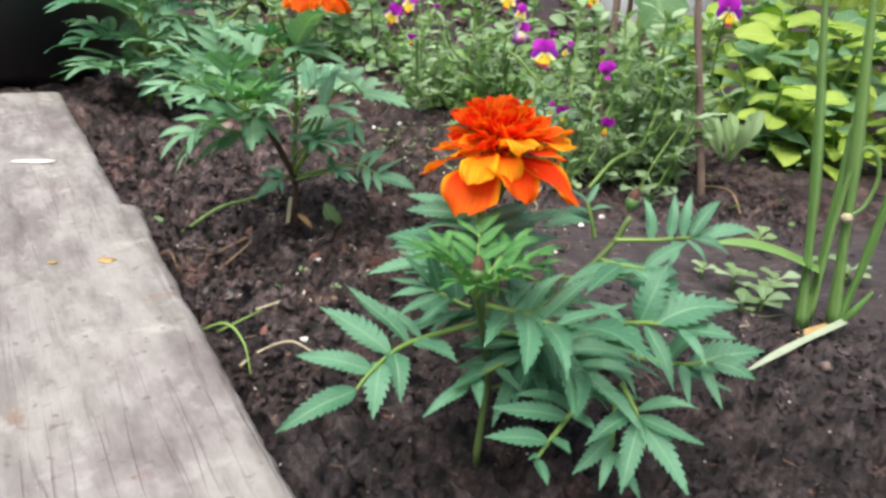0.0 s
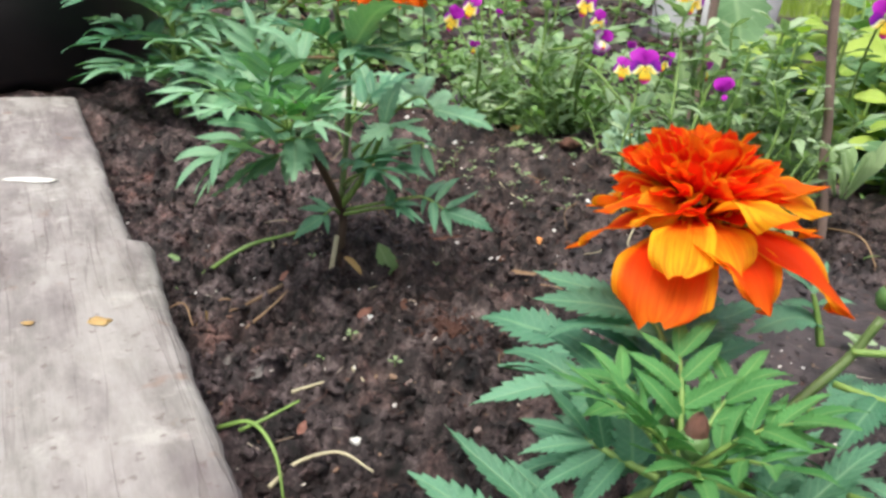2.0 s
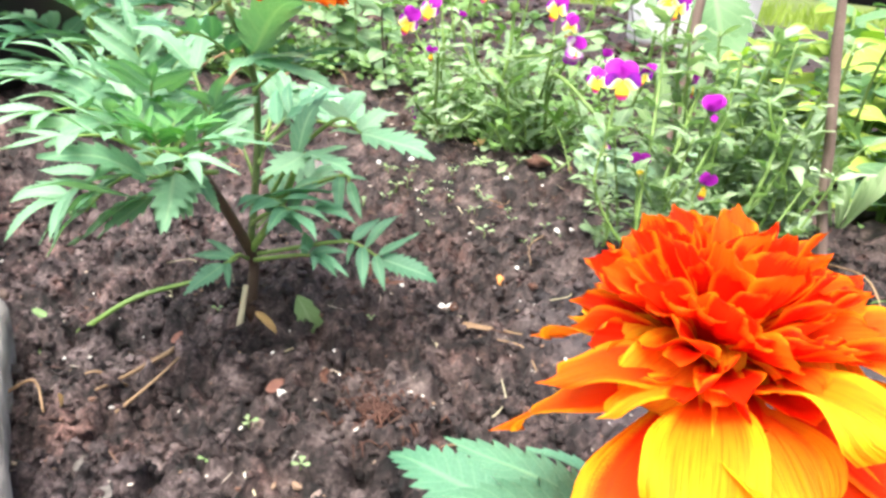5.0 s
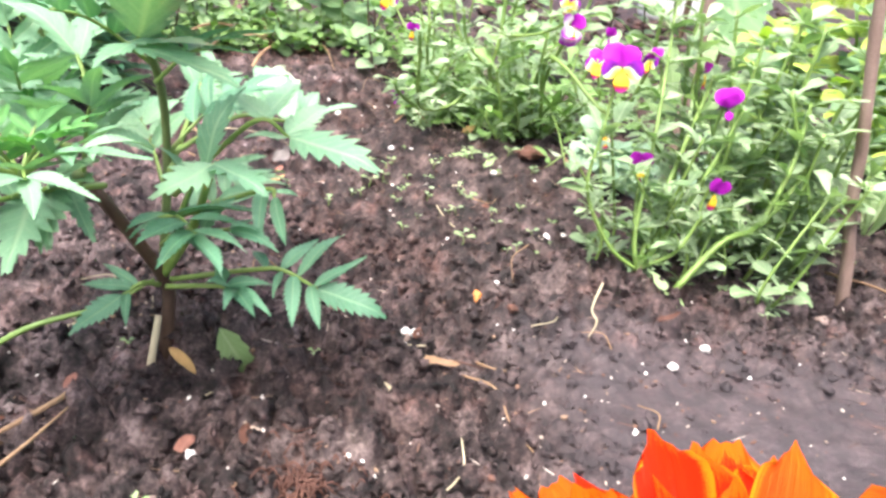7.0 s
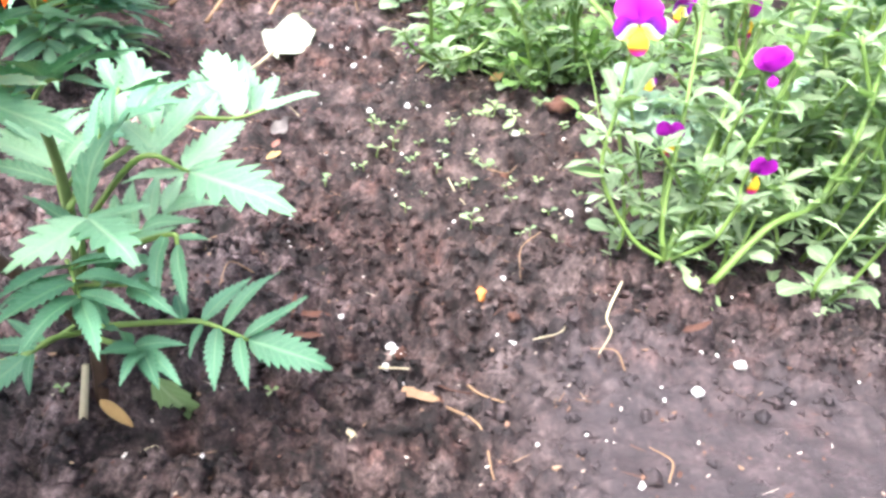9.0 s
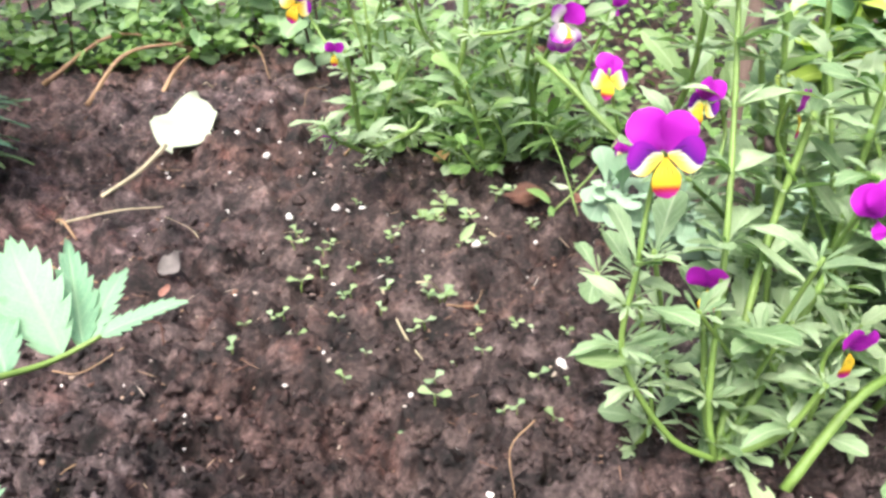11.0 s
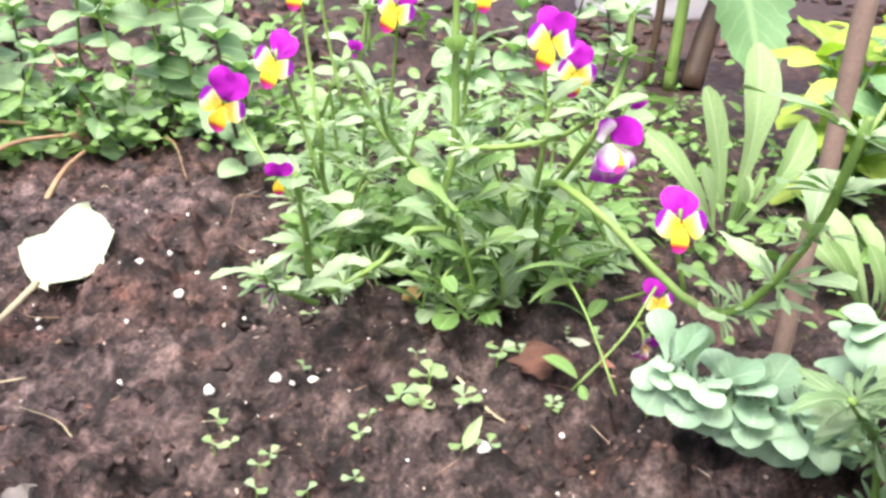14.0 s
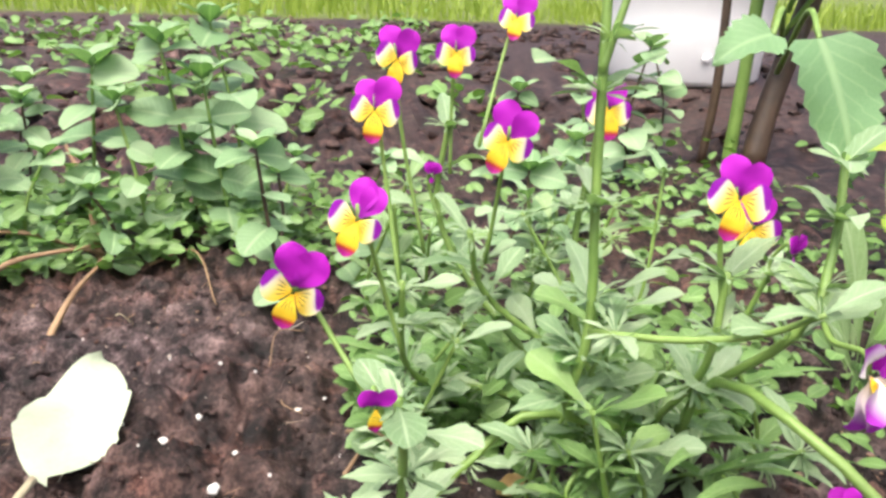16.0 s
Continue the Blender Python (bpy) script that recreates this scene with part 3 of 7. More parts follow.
# ---- plank: a weathered board that edges the bed ----
def build_plank():
    a, b = V(-0.222, 0.755, 0), V(0.078, 0.220, 0)
    way = (b - a).normalized()
    side = V(-way.y, way.x, 0)
    if side.x > 0:
        side = -side
    length, width, top, thick = 0.95, 0.235, 0.022, 0.045
    nl, nw = 300, 80
    r = random.Random(3)
    rows = []
    for i in range(nl + 1):
        s = i / nl * length
        edge = 0.0010 * noise.noise(V(s * 9, 0, 0)) + 0.0010 * noise.noise(V(s * 40, 5, 0))
        edge += 0.003 * (1 - smooth01(0.331, 0.335, s)) - 0.006 * smooth01(0.331, 0.335, s) * math.exp(-max(0, s - 0.335) / 0.07) + 0.0012 * noise.noise(V(s * 130, 2, 0))
        row = []
        prof = [(0.0, -thick), (0.0, -0.012), (0.0006, -0.004), (0.003, -0.0008), (0.008, 0)]
        for u, z in prof:
            row.append((u, z))
        for j in range(1, nw + 1):
            u = 0.008 + (width - 0.016) * j / nw
            row.append((u, 0.0))
        for u, z in ((width - 0.003, -0.001), (width, -0.004), (width, -thick)):
            row.append((u, z))
        pts = []
        for u, z in row:
            e = 0.004 * noise.noise(V(u * 30, 7, 1)) + 0.002 * noise.noise(V(u * 90, 3, 1))
            ss = max(s, e if i == 0 else s)
            zz = z
            u = u + edge * (1 - u / width)
            if z > -0.002:
                zz += 0.0006 * noise.noise(V(u * 40, ss * 6, 2)) + 0.0004 * noise.noise(V(u * 260, ss * 14, 3)) + 0.0003 * noise.noise(V(u * 90, ss * 70, 5))
                for cu, cs, cl, cd in ((0.060, 0.235, 0.175, 0.006), (0.036, 0.24, 0.12, 0.0016), (0.095, 0.40, 0.2, 0.003)):
                    q = u - cu - 0.006 * noise.noise(V(ss * 16, cu * 50, 0))
                    zz -= cd * math.exp(-(q / 0.0013) ** 2) * smooth01(cs, cs + 0.05, ss) * (1 - smooth01(cs + cl - 0.05, cs + cl, ss))
            elif z > -thick + 0.001:
                zz += 0.0
            if i == 0:
                zz = min(zz, -0.003) if z > -0.003 else zz
            pts.append(V(a.x, a.y, 0) + way * ss + side * u + V(0, 0, top + zz))
        rows.append(pts)
    sh = Shape()
    base = sh.grid(rows)
    n = len(rows[0])
    sh.f.append(tuple(base + k for k in range(n)))
    sh.f.append(tuple(base + nl * n + k for k in range(n))[::-1])
    m = Matrix.Translation(a) @ Matrix((V(side.x, side.y, 0), V(way.x, way.y, 0), V(0, 0, 1))).transposed().to_4x4()
    inv = m.inverted()
    sh.v = [tuple(inv @ Vector(p)) for p in sh.v]
    plank = single("plank", sh.mesh("plank", WOOD), m, "weathered grey wooden plank edging the soil bed", "plank")
    for name, at, sx, sy, turn, ma, label in (("paint_splash", V(-0.148, 0.533, top + 0.0006), 0.0125, 0.0055, 12, PERLITE, "white paint splash"), ("stain", V(-0.042, 0.382, top + 0.0006), 0.0045, 0.0035, 0, DRY, "ochre stain"), ("stain", V(-0.066, 0.376, top + 0.0006), 0.0022, 0.0018, 0, DRY, "ochre stain")):
        spot = lump(r, 1.0, 0.1, 3, 0.5)
        spot.v = [(p[0] * sx, p[1] * sy, p[2] * 0.0012) for p in spot.v]
        part(name, spot.mesh(name, ma), plank, Matrix.Translation(at) @ pose(0, 0, 0, 0, 0, turn), label)


build_plank()


# ---- pots ----
def lathe(profile, sides=64):
    sh = Shape()
    sh.grid([[(r * math.cos(k * 2 * math.pi / sides), r * math.sin(k * 2 * math.pi / sides), z) for k in range(sides)] for r, z in profile], closed=True)
    return sh


def build_pots():
    at = on_ground(-0.404, 0.950, -0.006)
    pot = thing("black_bucket", at, "black plastic bucket standing on the soil beyond the plank", "bucket")
    prof = [(0.001, 0), (0.12, 0), (0.142, 0.006), (0.155, 0.022), (0.170, 0.10), (0.182, 0.22), (0.190, 0.222), (0.192, 0.24), (0.186, 0.242), (0.178, 0.23), (0.165, 0.1), (0.15, 0.03), (0.001, 0.025)]
    part("body", lathe(prof).mesh("bucket_body", BLACK_PLASTIC), pot, Matrix.Translation(at))
    sh = Shape()
    sh.tube([V(0.192 * math.cos(t), 0.192 * math.sin(t), 0.20 - 0.13 * math.sin(t) ** 2 * 0 + 0.015 * math.sin(t)) for t in np.linspace(0.1, math.pi - 0.1, 24)], 0.003)
    part("bail_handle", sh.mesh("bail", BLACK_PLASTIC), pot, Matrix.Translation(at) @ pose(0, 0, 0, 0, 0, 150))
    at = on_ground(0.70, 1.93, -0.004)
    pot = thing("white_bucket", at, "white plastic bucket standing on the soil behind the plants", "bucket")
    prof = [(0.001, 0), (0.11, 0), (0.128, 0.003), (0.134, 0.012), (0.140, 0.10), (0.148, 0.22), (0.155, 0.222), (0.156, 0.238), (0.150, 0.24), (0.143, 0.22), (0.132, 0.05), (0.001, 0.02)]
    part("body", lathe(prof).mesh("bucket_body", WHITE_PLASTIC), pot, Matrix.Translation(at))
    part("rim", lathe([(0.150, 0.214), (0.158, 0.214), (0.159, 0.226), (0.150, 0.228)]).mesh("bucket_rim", WHITE_PLASTIC), pot, Matrix.Translation(at))
    spot = lump(random.Random(4), 0.009, 0.3, 2, 0.2)
    part("handle_boss", spot.mesh("handle_boss", WHITE_PLASTIC), pot, aim(at + V(-0.02, -0.139, 0.05), (0, 0, 1), (0, -1, 0)))


build_pots()


def build_stake(x, y, top, lean, r0, label):
    at = on_ground(x, y, -0.03)
    sh = Shape()
    r = random.Random(int(x * 1000))
    pts, rad = [], []
    for i in range(15):
        s = i / 14
        pts.append(at + V(lean[0] * s, lean[1] * s, (top - at.z) * s) + V(r.gauss(0, 1), r.gauss(0, 1), 0) * 0.0006)
        rad.append(r0 * (1 - 0.15 * s) * (1 + 0.08 * r.gauss(0, 1)))
    sh.tube([p - at for p in pts], rad, 10)
    single("wooden_stake", sh.mesh("wooden_stake", STAKE), Matrix.Translation(at), label, "stake", "stakes in the bed")


build_stake(0.359, 0.612, 0.36, (-0.093, 0.0), 0.0031, "thin brown wooden stake standing upright in soil")
build_stake(0.302, 0.778, 0.36, (-0.004, 0.0), 0.0037, "thin weathered stick standing upright beside violas")


# ---- shared leaf meshes ----
BANK = {}


def bank(key, make, material, count=6):
    """A few variants of one leaf, made once."""
    if key not in BANK:
        BANK[key] = [make(i).mesh(key, material) for i in range(count)]
    return BANK[key]


def serrate(width, teeth, tooth, seed, droop=0.25, fold=0.25, end=0.0):
    """A slim leaflet along +y whose edge is cut into sharp teeth that point to its tip; end cuts the tip's teeth deeper."""
    r = random.Random(seed)
    ph, bend = r.uniform(0, 6.28), r.uniform(-0.09, 0.09)
    rows, uvs = [], []
    for k in range(teeth):
        for qq, cut, push in ((0.0, 1.0, 0.0), (0.42, 0.50, 0.06), (0.84, 0.0, 0.34)):
            s = min(1.0, (k + qq) / teeth)
            w = max(0.02, math.sin(math.pi * s ** 0.72) ** 0.8 * (1 - 0.18 * s)) * width / 2
            deep = tooth * (1 + end * s)
            row, uvr = [], []
            ang = -droop * s * s * 0.8 + 0.06 * math.sin(s * 5 + ph)
            for u in (-1.0, -0.55, 0.0, 0.55, 1.0):
                jag = r.uniform(0.75, 1.2)
                e = (1 - deep * cut) if abs(u) == 1 else (1 - 0.25 * deep * cut)
                y = s + (push * jag / teeth if abs(u) == 1 else 0.0)
                x = u * w * e * (1 + 0.12 * (jag - 1)) + bend * s * s
                z = abs(u) ** 1.4 * w * fold + 0.05 * width * abs(u) * math.sin(s * 8 + ph + u)
                row.append((x, y * math.cos(ang), z + y * math.sin(ang)))
                uvr.append((0.5 + u * 0.5, s))
            rows.append(row)
            uvs.append(uvr)
    tip = (bend, math.cos(droop * 0.8), -math.sin(droop * 0.8) + 0.06 * math.sin(5 + ph))
    rows.append([tip] * 5)
    uvs.append([(0.5, 1.0)] * 5)
    sh = Shape()
    sh.grid(rows, uvs)
    e = Vector(tip)
    turn = e.rotation_difference(V(0, 1, 0)).to_matrix()
    sh.v = [tuple(turn @ Vector(p) / e.length) for p in sh.v]
    return sh


def leaflet_bank(material, key):
    return bank(key, lambda i: serrate(0.28 + 0.03 * (i % 4), 10 + i % 3, 0.26 + 0.04 * (i % 2), i, 0.15 + 0.07 * (i % 4)), material, 8)


def broad_bank(material, key):
    return bank(key, lambda i: serrate(0.46 + 0.05 * (i % 3), 9 + i % 2, 0.26, i + 30, 0.2 + 0.1 * (i % 3), 0.16, 0.45), material, 6)


def pinnate(plant, rib, leaflets, material=None, r=0.0008):
    """A feathered leaf: a rib through given points and toothed leaflets, each from its place along the rib to its own tip; b marks a broad one."""
    material = material or MARI_LEAF
    rib = [Vector(p) for p in rib]
    q = random.Random(int(rib[-1].x * 1e5) + len(leaflets))
    n = 10 * (len(rib) - 1)
    path = curve_pts(rib, n)
    sh = Shape()
    sh.tube([p - rib[0] for p in path], [r * (1.25 - 0.6 * i / n) for i in range(n + 1)], 6)
    leaf = part("leaf", sh.mesh("leaf_rib", STEM_GREEN), plant, Matrix.Translation(rib[0]))
    slim, broad = leaflet_bank(material, "slim_" + material.name), broad_bank(material, "broad_" + material.name)
    if material is MARI_SHEEN:
        slim = bank("wide_slim_leaflet", lambda i: serrate(0.35 + 0.04 * (i % 3), 7 + i % 2, 0.32, i + 60, 0.15 + 0.08 * (i % 3), 0.18), material, 6)
        broad = bank("lobed_leaflet", lambda i: serrate(0.62 + 0.07 * (i % 3), 6, 0.36, i + 80, 0.2 + 0.1 * (i % 3), 0.12, 0.5), material, 6)
    for k, tip, kind in leaflets:
        node = path[min(n, int(k * 10))]
        d = Vector(tip) - node
        up = V(0, -0.35, 1) + rand_unit(q) * 0.28
        part("leaflet", q.choice(broad if kind == "b" else slim), leaf, aim(node, d, up, d.length * 1.02))
    return leaf


def marigold_leaf(plant, base, tip, pairs, size, seed, material=MARI_LEAF, key="marigold_leaflet", up=(0, 0, 1), arch=0.12, r=0.0008):
    """A feathered leaf: a rib from base to tip with toothed leaflets in pairs and one at its end."""
    q = random.Random(seed)
    base, tip = Vector(base), Vector(tip)
    span = tip - base
    mid = base.lerp(tip, 0.5) + Vector(up).normalized() * span.length * arch
    path = curve_pts([base, mid, tip], 24)
    sh = Shape()
    n = 19
    sh.tube([p - base for p in path[:n]], [r * (1 - 0.6 * i / n) for i in range(n)], 5)
    leaf = part("leaf", sh.mesh("leaf_rib", STEM_GREEN), plant, Matrix.Translation(base))
    upv = Vector(up).normalized()
    meshes = leaflet_bank(material, key)
    for k in range(pairs):
        s = 0.34 + 0.40 * k / max(1, pairs - 1)
        i = int(s * 24)
        p, d = path[i], (path[i + 1] - path[i - 1]).normalized()
        x = d.cross(upv).normalized()
        nrm = x.cross(d)
        for sgn in (-1, 1):
            a = radians(62 - 22 * s + q.uniform(-9, 9))
            w = d * math.cos(a) + x * sgn * math.sin(a) + nrm * q.uniform(-0.12, 0.2)
            l = size * (0.80 + 0.5 * math.sin(math.pi * (0.2 + 0.75 * s))) * q.uniform(0.88, 1.1)
            part("leaflet", q.choice(meshes), leaf, aim(p + d * sgn * 0.001, w, nrm + x * sgn * q.uniform(-0.25, 0.1), l))
    p, d = path[n - 1], (path[n] - path[n - 2]).normalized()
    part("leaflet", q.choice(meshes), leaf, aim(p, d, upv + rand_unit(q) * 0.15, max((tip - p).length * 1.1, size * 1.2)))
    return leaf


def stem_part(plant, pts, r0, r1, material, n=14, name="stem", sides=8):
    base = Vector(pts[0])
    path = curve_pts(pts, n)
    sh = Shape()
    sh.tube([p - base for p in path], [r0 + (r1 - r0) * i / n for i in range(n + 1)], sides)
    return part(name, sh.mesh(name, material), plant, Matrix.Translation(base))


def ray_petal(width, seed, droop, fold, wave, notch=0.05, blunt=0.78):
    """A marigold ray petal along +y: narrow foot, blunt wavy end with shallow notches, its chord one unit long."""
    r = random.Random(seed)
    ph, tw = r.uniform(0, 6.28), r.uniform(-0.25, 0.25)
    rows, uvs, y, z = [], [], 0.0, 0.0
    n = 16
    us = [j / 4 for j in range(-4, 5)]
    for i in range(n + 1):
        s = i / n
        w = 0.24 + 0.76 * math.sin(min(1, s / 0.62) * math.pi / 2) ** 1.15
        if s > blunt:
            w *= 0.5 + 0.5 * max(0.0, 1 - ((s - blunt) / (1.0 - blunt)) ** 2) ** 0.5
        w *= width / 2
        ang = -droop * 1.3 * s ** 1.3 + 0.10 * math.sin(s * 6 + ph)
        row = []
        for u in us:
            lift = (abs(u) ** 1.7) * w * fold + wave * width * (0.25 + s) * abs(u) * math.sin(s * 7 + ph + (0 if u > 0 else 2.1)) * 0.5
            lift += 0.018 * width * math.sin(u * 13 + ph)
            tx = tw * s
            px, pz = u * w * math.cos(tx) - lift * math.sin(tx), u * w * math.sin(tx) + lift * math.cos(tx)
            end = notch * s ** 6 * (math.cos(u * 5.2 + ph) + 0.5 * math.cos(u * 11 + ph * 2)) - 0.26 * width * s ** 5 * u * u
            row.append((px, y - pz * math.sin(ang) + end, z + pz * math.cos(ang)))
        rows.append(row)
        uvs.append([(0.5 + u * 0.5, s) for u in us])
        y += math.cos(ang) / n
        z += math.sin(ang) / n
    sh = Shape()
    sh.grid(rows, uvs)
    e = Vector(rows[-1][4])
    turn = V(0, e.y, e.z).rotation_difference(V(0, 1, 0)).to_matrix()
    sh.v = [tuple(turn @ Vector(p) / e.length) for p in sh.v]
    return sh


def petal_bank(key, width, material, droop, fold, wave, notch=0.05, blunt=0.78):
    return bank(key, lambda i: ray_petal(width * (0.92 + 0.04 * i), i * 7 + 1, droop * (0.8 + 0.1 * i), fold, wave, notch, blunt), material, 6)


def marigold_bloom(plant, c, size, seed, skirt=None):
    """A double marigold head: green cup, drooping skirt, short gold petals round an eye, a domed crest of channelled red petals."""
    q = random.Random(seed)
    c, k = Vector(c), size / 0.0248
    cup = lathe([(0.0005, -0.019), (0.0030, -0.017), (0.0052, -0.010), (0.0062, -0.003), (0.0064, 0.002), (0.001, 0.004)], 16)
    cup.v = [tuple(Vector(p) * k) for p in cup.v]
    head = part("flower_head", cup.mesh("cup", SEPAL), plant, Matrix.Translation(c), "double orange-red marigold bloom with gold-edged petals")

    def put(meshes, foot, tip, up):
        foot, tip = Vector(foot) * k, Vector(tip) * k
        part("petal", q.choice(meshes), head, aim(c + foot, tip - foot, up, (tip - foot).length))

    low = {w: petal_bank("skirt_petal_%d" % (w * 100), w, PETAL_LOW, 0.5, 0.08, 0.26, 0.07) for w in (0.34, 0.5, 0.64)}
    gold = {w: petal_bank("gold_petal_%d" % (w * 100), w, PETAL_GOLD, 0.6, 0.12, 0.26, 0.08) for w in (0.34, 0.5, 0.64)}
    short = petal_bank("short_gold_petal", 0.52, PETAL_GOLD, 1.0, 0.35, 0.24, 0.06, 0.74)
    red = petal_bank("crest_petal", 0.40, PETAL_TOP, -0.15, 0.42, 0.16, 0.025, 0.76)
    mixed = petal_bank("crest_petal_orange", 0.38, PETAL_LOW, 0.2, 0.40, 0.18, 0.025, 0.76)
    if skirt is None:
        skirt = [(0.004, a, -0.018 + 0.003 * (a % 3), 0.027, 0.5, "l") for a in range(0, 360, 27)]
        skirt = [((f * math.cos(radians(a)), f * math.sin(radians(a)), 0.001), (l * math.cos(radians(a)), l * math.sin(radians(a)), z), w, t) for f, a, z, l, w, t in skirt]
    for foot, tip, w, kind in skirt:
        wide = min((0.34, 0.5, 0.64), key=lambda v: abs(v - w))
        out = V(tip[0] - foot[0], tip[1] - foot[1], 0).normalized()
        put((gold if kind == "g" else low)[wide], foot, tip, V(0, 0, 1) + out * 0.7 + rand_unit(q) * 0.15)
    # short petals that roll outwards round the eye
    for ring, el, ln, n in ((0.004, -6, 0.0165, 12), (0.004, 8, 0.0150, 13)):
        for i in range(n):
            a, e = 2 * math.pi * (i + q.uniform(-0.3, 0.3)) / n, radians(el + q.uniform(-7, 7))
            o = V(math.cos(a), math.sin(a), 0)
            l = ln * q.uniform(0.65, 1.12)
            put(short if q.random() < 0.6 else gold[0.5], o * ring + V(0, 0, 0.004), o * l * math.cos(e) + V(0, 0, 0.004 + l * math.sin(e)), V(0, 0, 1) + o * 0.5 + rand_unit(q) * 0.45)
    # domed crest
    for el, n, reach in ((11, 16, 0.94), (20, 22, 1.0), (30, 23, 1.0), (40, 23, 1.0), (50, 21, 1.0), (60, 18, 1.0), (70, 14, 1.0), (80, 9, 1.0), (88, 4, 1.0)):
        for i in range(n):
            a, e = 2 * math.pi * (i + q.uniform(-0.45, 0.45)) / n + el, radians(el + q.uniform(-9, 9))
            o = V(math.cos(a), math.sin(a), 0)
            t = (o * 0.0198 * math.cos(e) + V(0, 0, 0.0030 + 0.0156 * math.sin(e))) * reach * q.uniform(0.86, 1.06)
            f = o * 0.0055 * math.cos(e) + V(0, 0, 0.0035 + 0.003 * math.sin(e))
            put(red if q.random() < 0.72 else mixed, f, t + V(0, 0, q.uniform(-0.001, 0.0025)), V(0, 0, 1) - o * math.sin(e) * 1.5 + rand_unit(q) * 0.75)
    return head


def marigold_bud(plant, c, size, way=(0, 0, 1)):
    c = Vector(c)
    q = random.Random(int(c.x * 1e4))
    sh = lathe([(0.0005, -0.9), (0.28, -0.75), (0.44, -0.4), (0.45, -0.15), (0.36, 0.05), (0.001, 0.1)], 14)
    sh.v = [tuple(Vector(p) * size) for p in sh.v]
    m = aim(c, V(*way), (0, -1, 0.2)) @ pose(0, 0, 0, -90, 0, 0)
    bud = part("bud", sh.mesh("bud", SEPAL), plant, m, "closed marigold bud with a reddish tip")
    tips = bank("bud_petal", lambda i: blade(1.0, 0.5, "petal", 0, 0, -0.9, 0.5, 0.02, 8, 4, seed=i), BUD, 3)
    for i in range(9):
        a = i * 2 * math.pi / 9
        part("petal", tips[i % 3], bud, m @ aim((0.34 * size * math.cos(a), 0.33 * size * math.sin(a), -0.15 * size), (0.15 * math.cos(a), 0.15 * math.sin(a), 1), (-math.cos(a), -math.sin(a), 0.1), size * 0.95))
    return bud


